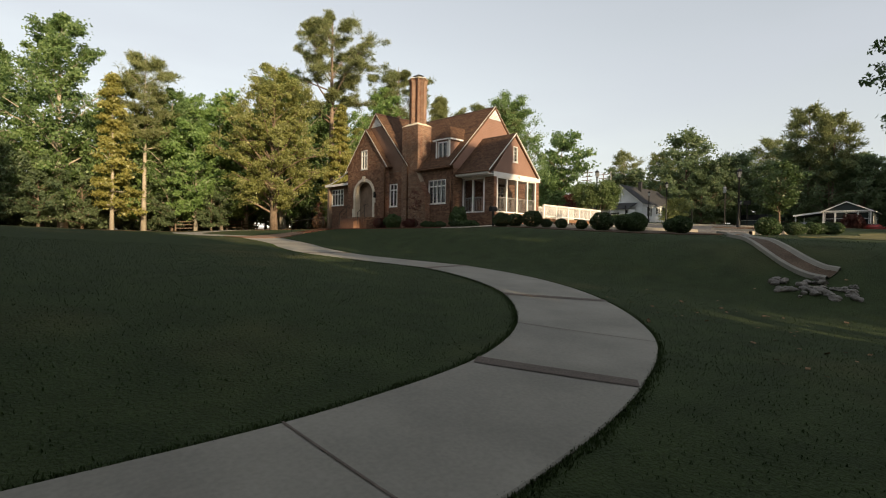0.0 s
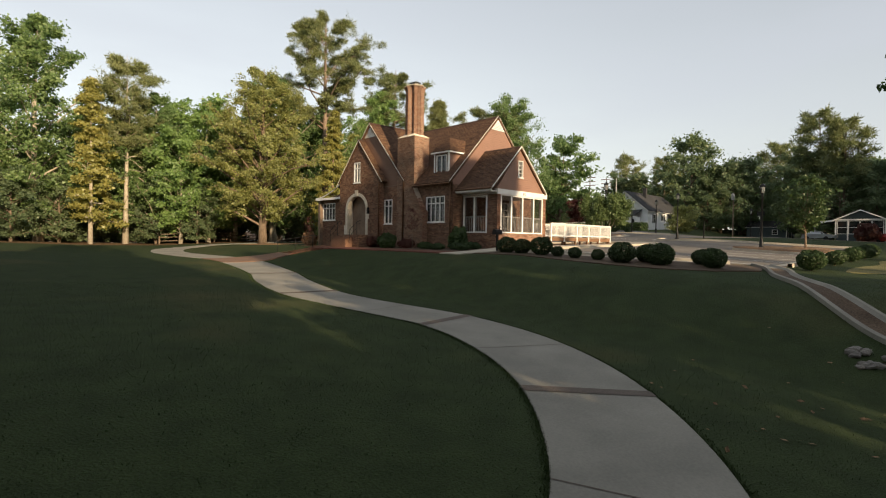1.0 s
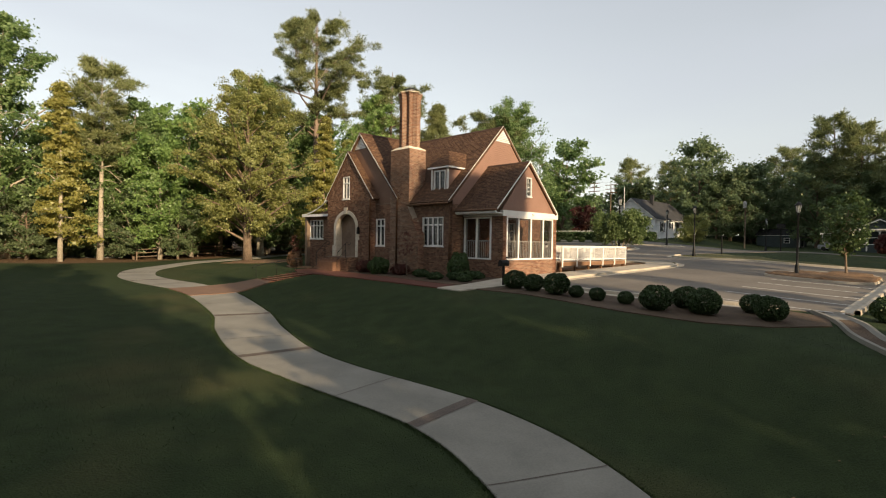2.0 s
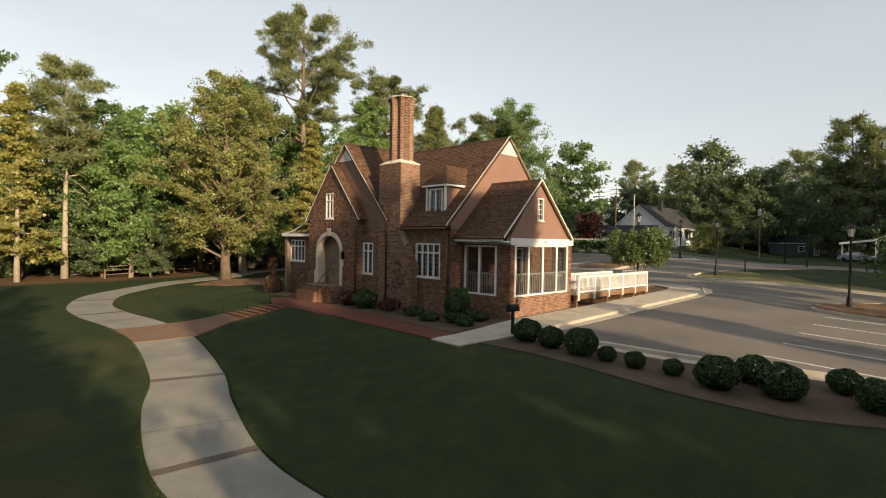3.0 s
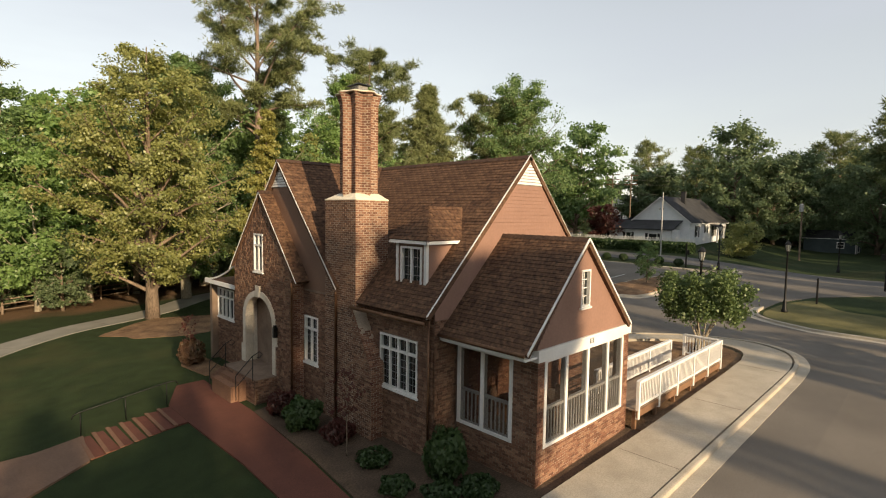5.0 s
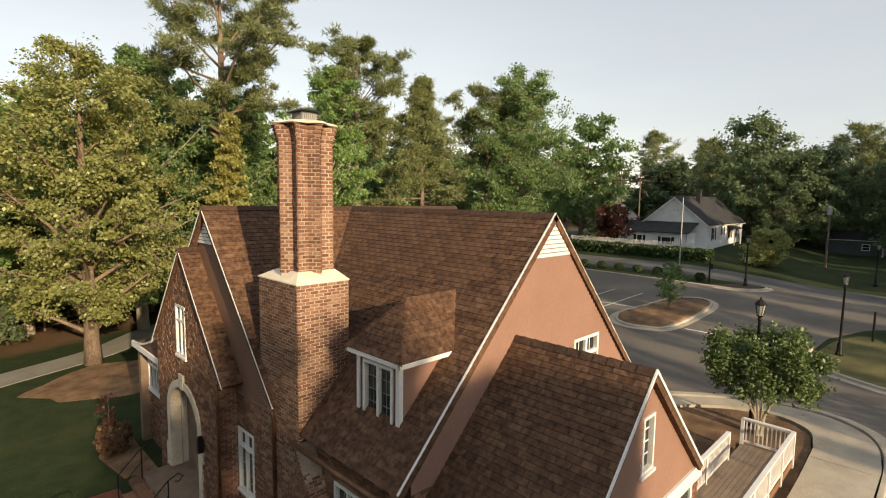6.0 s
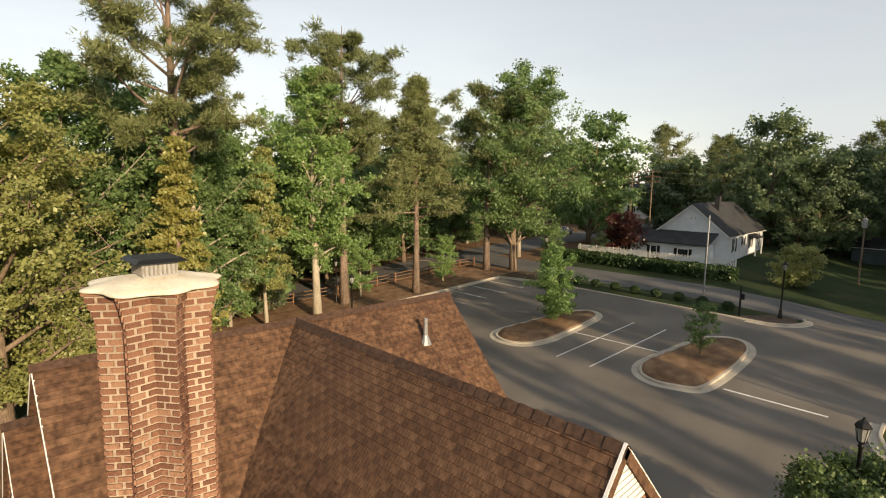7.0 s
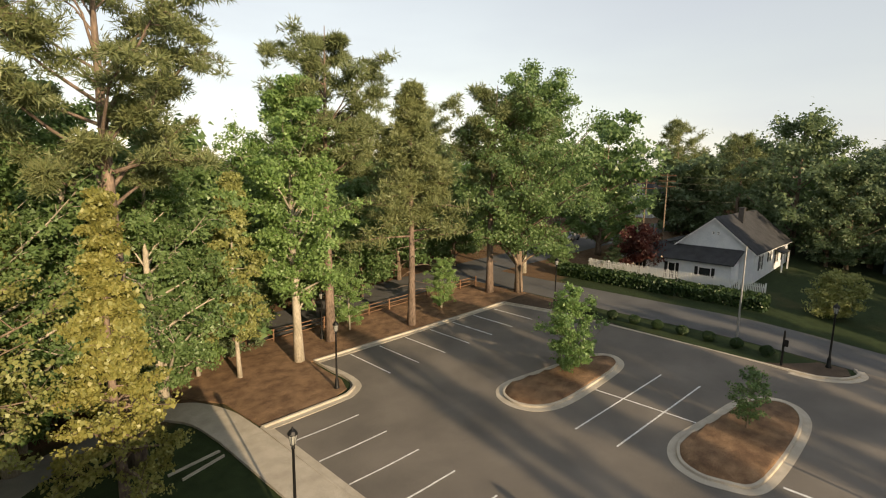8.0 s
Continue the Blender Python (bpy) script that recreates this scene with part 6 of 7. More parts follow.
rail_fence(19.5, 64.0, 38.5, 67.5, 9, "bark", "weathered grey-brown post and rail fence at the edge of the woods")
rail_fence(40, 69.6, 74, 66.5, 14, "wood_brown", "brown post and rail fence along the street")


# ---- parked cars ----
def car(x, y, turn, paint, label):
    c = thing("car", (0, 0, 0), label, "car")
    prof = [(-2.2, 0.35), (-2.25, 0.75), (-1.9, 0.92), (-1.1, 0.98), (-0.5, 1.42), (0.9, 1.46), (1.7, 1.0), (2.15, 0.92), (2.2, 0.5), (2.15, 0.3)]
    g = Geo()
    n = len(prof)
    for s, k in ((-0.86, 1), (-0.66, 0), (0.66, 0), (0.86, 1)):
        for px, pz in prof:
            z = min(pz, 0.98) if k else pz
            g.v.append((px, s, z))
    for r in range(3):
        g.f += [(r * n + i, r * n + (i + 1) % n, (r + 1) * n + (i + 1) % n, (r + 1) * n + i) for i in range(n)]
    g.f += [tuple(range(n)), tuple(range(3 * n, 4 * n))[::-1]]
    smooth(part("body", g, paint, c), False)
    for s in (-1, 1):
        part("side_window", Geo().add([(-0.95, s * 0.80, 1.02), (1.4, s * 0.80, 1.02), (0.85, s * 0.69, 1.4), (-0.48, s * 0.69, 1.38)], [(0, 1, 2, 3) if s < 0 else (3, 2, 1, 0)]), "pane", c)
        for wx in (-1.35, 1.35):
            part("wheel", Geo().tube([(wx, s * 0.68, 0.32), (wx, s * 0.9, 0.32)], 0.32, 14), "rubber", c)
    part("windscreen", Geo().add([(-1.12, -0.6, 1.0), (-1.12, 0.6, 1.0), (-0.55, 0.58, 1.41), (-0.55, -0.58, 1.41)], [(0, 1, 2, 3)]), "pane", c)
    b = on(x, y)
    c.matrix_basis = pose(b.x, b.y, b.z + 0.02, 0, 0, turn)
    return c


car(101.5, 9.6, 80, "car_red", "parked dark red car beside the bungalow")
car(104.3, 18.7, 75, "car_grey", "parked silver car under the bungalow carport")
car(108, 74.5, 5, "car_grey", "silver car on the far street")
car(101, 77.8, 5, "metal_dark", "dark car on the far street")
car(49.5, 82.0, 15, "car_grey", "pale car parked beyond the street trees")


# ---- trees ----
def leaf_quads(centres, size, rng, flat=0.35, long=1.5, out=None, droop=0.0, lie=None):
    """Four corners for each leaf; centres (n, 3); lie: the way its spray faces."""
    n = len(centres)
    nor = rng.normal(size=(n, 3)) * (1 if lie is None else 0.8) + np.array([0, 0, flat])
    if lie is not None:
        nor += lie
    if out is not None:
        nor += out * 0.6
    nor /= np.linalg.norm(nor, axis=1, keepdims=True)
    t = rng.normal(size=(n, 3))
    t -= nor * (t * nor).sum(1, keepdims=True)
    t /= np.linalg.norm(t, axis=1, keepdims=True)
    t[:, 2] -= droop
    b = np.cross(nor, t)
    s = (size * rng.uniform(0.6, 1.35, n))[:, None]
    a, c = t * s * long * 0.5, b * s * 0.5
    return np.stack([centres - a, centres - a * 0.1 + c, centres + a, centres - a * 0.1 - c], 1).reshape(-1, 3)


def leaf_tris(centres, size, rng, flat=0.35, long=1.5, out=None, droop=0.0, lie=None):
    """Three corners for each small or far leaf."""
    q = leaf_quads(centres, size * 1.2, rng, flat, long, out, droop, lie).reshape(-1, 4, 3)
    return np.stack([q[:, 2], q[:, 1], q[:, 3]], 1).reshape(-1, 3)


def needles(centres, size, rng, away):
    """Bundles of needles that point out of their tuft."""
    n = len(centres)
    d = rng.normal(size=(n, 3)) * 0.45 + np.array([0, 0, 0.3]) + away
    d /= np.linalg.norm(d, axis=1, keepdims=True)
    b = np.cross(d, rng.normal(size=(n, 3)))
    b /= np.linalg.norm(b, axis=1, keepdims=True)
    s = (size * rng.uniform(0.6, 1.3, n))[:, None]
    return np.stack([centres - b * s * 0.1, centres + b * s * 0.1, centres + d * s], 1).reshape(-1, 3)


def grow(kind, seed, high, base, rad, trunk, nleaf, size, limbs=22, lean=0.0, bark="bark", leaf="leaf_green", bare=0, sub=5, clump=0.55, near=False, cheap=False):
    """Trunk and limb mesh, and leaf mesh, standing on the origin. kind: round, tall, cone, pine, tuft, multi."""
    rnd, rng = random.Random(seed), np.random.default_rng(seed)
    g = Geo()
    steps = 9
    px, py = rnd.uniform(-1, 1) * 0.02 * high, rnd.uniform(-1, 1) * 0.02 * high
    top = 0.97 if kind in ("pine", "cone", "fir", "tall") else 0.8
    line = [Vector((lean * high * (i / steps) ** 1.3 + px * math.sin(3.0 * i / steps), py * math.sin(4.0 * i / steps + seed), high * top * i / steps - 0.15 * (i == 0))) for i in range(steps + 1)]
    rad_at = lambda q: trunk * (1.25 - 0.25 * min(q * 8, 1)) * (1 - 0.93 * q ** 1.15)
    g.tube(line, [rad_at(i / steps) for i in range(steps + 1)], 8)
    def on_trunk(h):
        q = min(max(h / (high * top), 0), 1) * steps
        i = min(int(q), steps - 1)
        return line[i].lerp(line[i + 1], q - i), q / steps
    def profile(t):
        if kind in ("cone", "fir"):
            return (1 - t) ** 0.8 * 0.95 + 0.06
        if kind == "tall":
            return math.sin(math.pi * (0.12 + 0.86 * t)) ** 0.7
        if kind == "pine":
            return 0.55 + 0.5 * math.sin(math.pi * (0.1 + 0.8 * t)) if t < 0.85 else 0.55
        return math.sin(math.pi * (0.16 + 0.78 * t)) ** 0.6
    tips, weights = [], []
    for i in range(limbs):
        t = (i + rnd.random() * 0.8) / limbs
        h = base + (high * 0.96 - base) * t ** (0.9 if kind != "pine" else 0.85)
        p, q = on_trunk(min(h, high * top * 0.98))
        az = i * 2.39996 + rnd.uniform(-0.4, 0.4)
        r = rad * profile(t) * rnd.uniform(0.55, 1.2)
        rise = {"fir": rnd.uniform(-0.1, 0.15), "cone": rnd.uniform(-0.25, 0.1), "pine": rnd.uniform(0.1, 0.75), "tall": rnd.uniform(0.3, 0.9), "tuft": rnd.uniform(0.1, 0.5)}.get(kind, rnd.uniform(0.15, 0.75)) + (0.5 * t if kind not in ("cone", "fir") else 0)
        low = max(h - r * max(rise, 0), base * 0.6)
        p, q = on_trunk(min(low, high * top * 0.97))
        axis, _ = on_trunk(h)
        tip = Vector((axis.x + r * math.cos(az), axis.y + r * math.sin(az), h - r * min(rise, 0) * -1 * 0.6))
        bend = Vector((rnd.uniform(-0.15, 0.15) * r, rnd.uniform(-0.15, 0.15) * r, rnd.uniform(0.0, 0.12) * r))
        pts = [p.lerp(tip, s) + bend * (4 * s * (1 - s)) for s in (0, 0.33, 0.66, 1.0)]
        lr = max(rad_at(q) * 0.5, 0.03 * trunk / 0.3) * min(1, r / rad + 0.2)
        g.tube(pts, [lr, lr * 0.65, lr * 0.4, lr * 0.12], 4 if cheap else 5, False)
        for k in range(sub):
            s = rnd.uniform(0.35, 1.0) if kind not in ("pine",) else rnd.uniform(0.5, 1.0)
            j = min(int(s * 3), 2)
            o = pts[j].lerp(pts[j + 1], s * 3 - j)
            e = o + Vector((rnd.uniform(-1, 1), rnd.uniform(-1, 1), rnd.uniform(-0.4, 0.7))).normalized() * r * rnd.uniform(0.15, 0.42)
            if not cheap or k == 0:
                g.tube([o, o.lerp(e, 0.5) + Vector((0, 0, 0.04 * r)), e], [lr * 0.28, lr * 0.18, lr * 0.05], 3, False)
            for w in (0.35, 0.7, 1.05):
                tips.append(o.lerp(e, w))
                weights.append(rnd.uniform(0.1, 1.0))
        tips.append(pts[3]); weights.append(0.5)
        if rnd.random() < 0.35 and kind != "cone":
            e = pts[3] + Vector((rnd.uniform(-0.5, 0.5), rnd.uniform(-0.5, 0.5), rnd.uniform(0.3, 1.0))) * rad * 0.28
            g.tube([pts[3], e], [lr * 0.12, lr * 0.05], 4, False)
            tips += [e, pts[3].lerp(e, 0.5)]; weights += [0.1, 0.15]
    for i in range(bare):
        h = high * (0.15 + 0.28 * i / max(bare, 1))
        p, q = on_trunk(h)
        az = i * 2.39996
        d = Vector((math.cos(az), math.sin(az), rnd.uniform(-0.15, 0.1)))
        L2 = rnd.uniform(1.0, 3.0)
        g.tube([p, p + d * L2 * 0.5, p + d * L2 - Z * 0.2], [0.045, 0.03, 0.008], 4, False)
    C, W = np.array([tuple(t) for t in tips]), np.array(weights)
    W = W ** 1.3
    idx = rng.choice(len(C), nleaf, p=W / W.sum())
    spread = clump * (0.45 + 0.8 * rng.random(len(C))) * (0.8 if kind in ("pine", "fir") else 1.0)
    lie = rng.normal(size=(len(C), 3)) * 0.5
    ball = rng.normal(size=(nleaf, 3))
    ball *= (rng.random(nleaf) ** 0.45 * 1.7 / np.linalg.norm(ball, axis=1))[:, None]
    pos = C[idx] + ball * spread[idx][:, None] * np.array([1, 1, 0.55 if kind == "pine" else 0.42 if kind == "fir" else 0.5 if kind == "cone" else 0.6])
    mid = np.array([0, 0, (base + high) / 2])
    out = pos - mid
    out /= np.linalg.norm(out, axis=1, keepdims=True) + 1e-6
    if kind in ("pine", "fir"):
        q, k = needles(pos, size, rng, ball * 0.8), 3
    elif near:
        q, k = leaf_quads(pos, size, rng, 0.4, 1.5, out, 0.5 if kind == "cone" else 0.1, lie[idx]), 4
    else:
        q, k = leaf_tris(pos, size, rng, 0.4, 1.5, out, 0.5 if kind == "cone" else 0.1, lie[idx]), 3
    tm = g.mesh("trunk")
    tm.polygons.foreach_set("use_smooth", [True] * len(tm.polygons))
    tm.materials.append(M[bark])
    lm = quads_mesh("crown", q, nleaf, k)
    lm.materials.append(M[leaf])
    return tm, lm


def tree(name, meshes, x, y, turn=0, scale=1.0, label="", group="", wide=None):
    t = thing(name, (0, 0, 0), label, "tree", group)
    part("trunk", meshes[0], "", t)
    part("crown", meshes[1], "", t)
    b = on(x, y)
    w = wide or scale
    t.matrix_basis = Matrix.Translation(b) @ Matrix.Rotation(radians(turn), 4, "Z") @ Matrix.Diagonal((w, w, scale, 1))
    return t


def again(t, x, y, turn, scale, label="", wide=None):
    b = on(x, y)
    w = wide or scale
    base = t.scale.copy()
    c = copy_thing(t, Matrix.Translation(b) @ Matrix.Rotation(radians(turn), 4, "Z") @ Matrix.Diagonal((w / base.x, w / base.y, scale / base.z, 1)))
    return tagged(c, label)


# trees that stand apart
big_pine = tree("pine_tree", grow("pine", 11, 28.6, 14.6, 5.0, 0.5, 84000, 0.31, 32, 0.0, "pine_bark", "needle", 6, 10, 0.4), 35.8, 57.0, 40, 1, "tall loblolly pine with an open irregular crown behind the house")
gold_oak = tree("oak_tree", grow("tall", 12, 18.9, 3.0, 5.7, 0.4, 66000, 0.125, 60, 0.0, "bark", "leaf_olive", 0, 9, 0.4, True), 26.7, 54.3, 0, 1, "broad oak with yellow-green and bronze spring leaves")
cyp = tree("cypress_tree", grow("cone", 13, 16.5, 1.8, 2.9, 0.26, 36000, 0.115, 60, 0.0, "pine_bark", "leaf_gold", 0, 8, 0.3, True), 34.45, 52.8, 0, 0.94, "golden feathery bald cypress beside the sidewalk")
slim = tree("cypress_tree", grow("cone", 14, 15.8, 3.2, 2.6, 0.17, 24000, 0.15, 46, 0.0, "pale_bark", "leaf_olive", 0, 7, 0.34), 44.5, 63.6, 0, 1, "slender bald cypress with bronze-green leaves on the mulch bank")
bright = tree("oak_tree", grow("tall", 15, 22.0, 5.5, 4.4, 0.36, 46000, 0.18, 48, 0.03, "pale_bark", "leaf_bright", 0, 8, 0.5), 48.9, 63.4, 30, 1.04, "tall bright green oak with a leaning pale trunk")
pine6 = tree("pine_tree", grow("pine", 16, 25.5, 14.5, 4.2, 0.4, 36000, 0.42, 26, 0.0, "pine_bark", "needle", 4, 8, 0.42), 53.2, 65.0, 0, 1.06, "straight tall pine behind the bright oak")
pine7 = tree("pine_tree", grow("fir", 17, 21.3, 7.5, 5.0, 0.33, 48000, 0.4, 54, 0.02, "pine_bark", "needle", 14, 7, 0.5), 60.3, 62.7, 0, 1.07, "dense pine with bare dead lower branches on the mulch bank")
oak8 = tree("oak_tree", grow("round", 18, 23.5, 4.5, 7.2, 0.42, 52000, 0.2, 50, 0.03, "bark", "leaf_green", 0, 8, 0.65), 75.2, 61.2, -30, 1.07, "large green oak at the far corner of the lot")
pine8 = tree("pine_tree", grow("pine", 19, 23.0, 12.0, 4.8, 0.4, 32000, 0.46, 28, 0.0, "pine_bark", "needle", 5, 8, 0.48), 72.9, 63.4, 0, 1, "tall dark pine at the far corner of the lot")
young1 = tree("young_tree", grow("tall", 20, 6.7, 0.8, 2.2, 0.07, 17000, 0.12, 38, 0.0, "bark", "leaf_bright", 0, 5, 0.25), 61.0, 46.2, 0, 1, "young leafy green tree on the parking island")
young2 = tree("young_tree", grow("tall", 21, 4.0, 0.9, 1.25, 0.055, 2600, 0.11, 22, 0.0, "bark", "leaf_green", 0, 4, 0.2), 61.2, 34.6, 0, 1, "small thin young tree on the parking island")
tree("young_tree", grow("tall", 22, 5.6, 1.7, 1.7, 0.075, 4200, 0.15, 26, 0.0, "bark", "leaf_dark", 0, 5, 0.3), 46.9, 10.2, 0, 1, "young green tree with a clear trunk on a mulch island")
def multi_trunk(x, y):
    rnd = random.Random(4)
    t = thing("crape_myrtle", on(x, y), "round crape myrtle with several pale stems beside the deck", "tree")
    b = on(x, y)
    g = Geo()
    for k in range(6):
        a = k * 1.05
        g.tube([b + Vector((0.12 * math.cos(a), 0.12 * math.sin(a), -0.1)), b + Vector((0.2 * math.cos(a), 0.2 * math.sin(a), 0.9)), b + Vector((0.65 * math.cos(a), 0.65 * math.sin(a), 1.9)), b + Vector((1.3 * math.cos(a), 1.3 * math.sin(a), 3.4))], [0.05, 0.045, 0.035, 0.012], 6)
    part("trunk", g, "pale_bark", t)
    rng = np.random.default_rng(9)
    c = []
    for k in range(90):
        a, r, e = rnd.uniform(0, 6.28), rnd.random() ** 0.4, rnd.uniform(-0.75, 1.0)
        c.append((2.05 * r * math.cos(a) * math.cos(e), 2.05 * r * math.sin(a) * math.cos(e), 3.05 + 1.45 * r * math.sin(e)))
    c = np.array(c)
    pos = c[rng.integers(0, 90, 20000)] + rng.normal(size=(20000, 3)) * 0.2
    me = quads_mesh("crown", leaf_quads(pos, 0.1, rng), 20000)
    me.materials.append(M["leaf_myrtle"])
    cr = part("crown", me, "", t)
    return t
multi_trunk(43.8, 24.2)

# woods: a few grown kinds, set out again and again
kinds = [
    tree("poplar_tree", grow("tall", 31, 21.5, 2.4, 5.4, 0.38, 40000, 0.2, 50, 0.0, "pale_bark", "leaf_green", 0, 8, 0.5), 9.6, 68.5, 0, 1.1, "tall green tulip poplar at the edge of the woods", "woods"),
    tree("oak_tree", grow("round", 32, 17.0, 2.2, 4.8, 0.26, 16500, 0.26, 38, 0.0, "pale_bark", "leaf_bright", 0, 7, 0.55, False, True), 25.0, 65.0, 0, 1.06, "bright green broadleaf tree in the woods", "woods"),
    tree("pine_tree", grow("pine", 33, 24.0, 10.8, 3.5, 0.32, 30000, 0.42, 36, 0.0, "pale_bark", "needle", 6, 8, 0.5), 16.8, 66.2, 0, 0.88, "slender pine with a bare trunk at the edge of the woods", "woods"),
    tree("sweetgum_tree", grow("cone", 34, 18.0, 2.0, 2.9, 0.22, 22000, 0.18, 46, 0.0, "pale_bark", "leaf_gold", 0, 7, 0.4), 13.2, 64.0, 0, 0.96, "yellow-green slender tree at the edge of the woods", "woods"),
    tree("dark_oak_tree", grow("round", 35, 18.0, 1.5, 6.2, 0.34, 13000, 0.34, 36, 0.0, "bark", "leaf_shade", 0, 6, 0.7, False, True), 118, 18, 0, 0.8, "dark green broadleaf tree beyond the street", "woods"),
]
far_oak = tree("oak_tree", grow("round", 36, 17.0, 2.0, 5.6, 0.3, 10500, 0.36, 34, 0.0, "bark", "leaf_green", 0, 6, 0.7, False, True), 36, 100, 0, 0.85, "green broadleaf tree in the woods beyond the street", "woods")
far_pine = tree("pine_tree", grow("pine", 37, 23.0, 9.0, 4.2, 0.3, 9500, 0.72, 26, 0.0, "pine_bark", "needle", 4, 6, 0.6, False, True), 75, 88, 0, 0.95, "tall pine in the woods beyond the street", "woods")
distant = tree("oak_tree", grow("round", 38, 18.0, 1.0, 6.4, 0.34, 6000, 0.56, 26, 0.0, "bark", "leaf_shade", 0, 5, 0.9, False, True), 180, 30, 0, 1.3, "dark green broadleaf tree on the horizon", "woods")
under = tree("bush", grow("round", 39, 4.2, 0.25, 2.3, 0.07, 3600, 0.24, 20, 0.0, "bark", "leaf_shade", 0, 4, 0.4, False, True), 2.0, 72.0, 0, 1, "low dark bush in the undergrowth of the woods", "undergrowth")
K = {"poplar": kinds[0], "oak": kinds[1], "pine": kinds[2], "gum": kinds[3], "dark": kinds[4], "foak": far_oak, "fpine": far_pine, "dist": distant, "under": under}
rnd = random.Random(77)
for kind, x, y, s in (("poplar", 20.2, 67.4, 0.84), ("oak", 21.4, 63.4, 0.78), ("dark", 3.6, 66.5, 0.5), ("dark", 7.2, 65.8, 0.42), ("dark", 11.0, 66.8, 0.4), ("dark", 22.8, 62.0, 0.36), ("dark", 19.6, 65.6, 0.4), ("oak", 28.6, 66.2, 0.98), ("oak", 17.5, 70, 0.82), ("poplar", 4.0, 75, 0.98), ("oak", 8.0, 71, 0.72), ("oak", 30.5, 70, 0.85), ("gum", 31.8, 62.8, 0.85), ("dark", 33.0, 66.0, 0.6), ("dark", 24.5, 70.0, 0.6), ("dark", 14.5, 71, 0.6),
                      ("gum", 39.5, 67.0, 0.8), ("oak", 41.0, 71.0, 0.75), ("oak", 42.4, 66.3, 0.6), ("oak", 55.8, 66.0, 0.36), ("oak", 65.5, 63.6, 0.34), ("dark", 37, 63.5, 0.5), ("dark", 46.0, 68.0, 0.45), ("pine", 67, 81, 0.92), ("pine", 62, 84, 0.95), ("oak", 70, 84, 0.9),
                      ("oak", 51, 80, 0.85), ("foak", 56, 80, 0.85), ("pine", 80, 82, 0.95), ("oak", 88, 80.5, 0.9), ("oak", 38, 80, 0.85), ("foak", 33, 84, 0.9), ("pine", 83, 66, 0.9), ("foak", 36.5, 70, 0.95), ("foak", 45, 73, 0.8), ("foak", 50, 73.5, 0.9), ("foak", 31, 76, 1.05), ("foak", 57, 74, 0.75), ("foak", 63, 74, 0.8), ("dark", 40.5, 75, 0.9), ("foak", 24, 75, 1.05), ("foak", 15, 76, 0.95), ("foak", 80, 76, 0.8), ("poplar", 31, 60.5, 0.98), ("poplar", 34.8, 67.0, 1.0), ("poplar", 39.0, 62.5, 0.88), ("foak", 43, 69.5, 1.15), ("foak", 46, 78, 0.95), ("foak", 70, 76, 0.9)):
    again(K[kind], x, y, rnd.uniform(0, 360), s * rnd.uniform(0.97, 1.03))
def scatter(kinds_list, n, x0, x1, y0, y1, s0, s1, seed, ok=lambda x, y: True):
    r = random.Random(seed)
    k = 0
    while k < n:
        x, y = r.uniform(x0, x1), r.uniform(y0, y1)
        if ok(x, y):
            s = r.uniform(s0, s1)
            again(K[r.choice(kinds_list)], x, y, r.uniform(0, 360), s, wide=s * r.uniform(0.95, 1.3))
            k += 1
scatter(["under"], 30, -6, 33, 70, 78, 0.7, 1.3, 21, lambda x, y: x + y > 70)
scatter(["under"], 16, 34, 92, 80, 88, 0.7, 1.4, 22)
scatter(["foak", "dist", "dist", "foak"], 18, -12, 32, 76, 100, 0.6, 0.85, 5)
for x, y, s in ((3.5, 74, 1.3), (6.5, 72.5, 1.1), (9, 71.5, 1.0), (12, 72, 1.2), (15, 72.5, 1.1), (18.5, 71, 1.0), (22, 71, 1.1), (0.5, 77, 1.5), (-3, 80, 1.9), (25.5, 71.5, 1.2), (29, 69.5, 1.0)):
    again(K["under"], x, y, rnd.uniform(0, 360), s, "dark bush filling the lower edge of the woods")
scatter(["foak", "fpine", "dist", "dist"], 14, 32, 92, 88, 125, 0.7, 0.95, 6)
scatter(["foak", "dist", "dist"], 12, 98, 150, 84, 130, 0.9, 1.15, 7, lambda x, y: not (145 < x < 165 and 70 < y < 90))
scatter(["dist", "dist", "foak", "fpine"], 16, 128, 165, 8, 66, 0.72, 1.0, 8)
scatter(["dist", "dark", "fpine"], 8, 114, 145, -40, 8, 0.7, 0.95, 9)
scatter(["dist"], 26, 165, 260, 30, 140, 0.75, 1.1, 10)
for kind, x, y, s in (("dark", 119.0, 44.0, 1.2), ("dark", 114, 39, 0.62), ("dark", 116, 37, 0.85), ("dark", 137, 29, 0.95), ("dark", 120, 13, 0.82), ("fpine", 119, 21.5, 1.08), ("dark", 121, 24, 1.0), ("fpine", 118, 17.5, 0.98), ("dark", 128, 36, 0.95), ("fpine", 119, 1, 0.95), ("fpine", 122, 5, 0.85), ("foak", 100, 64.5, 1.28), ("foak", 87.5, 63.5, 0.28), ("dark", 91.3, 57.5, 0.24), ("fpine", 146, 72, 1.0), ("foak", 108, 66, 0.55), ("dark", 122, 35, 0.95)):
    again(K[kind], x, y, rnd.uniform(0, 360), s)
tree("dark_oak_tree", grow("round", 52, 30.0, 13.0, 5.6, 0.5, 14000, 0.42, 40, 0.0, "bark", "leaf_dark", 0, 7, 0.9, False, True), 86, 1.8, 60, 1, "very tall dark tree with a high crown beside the street")
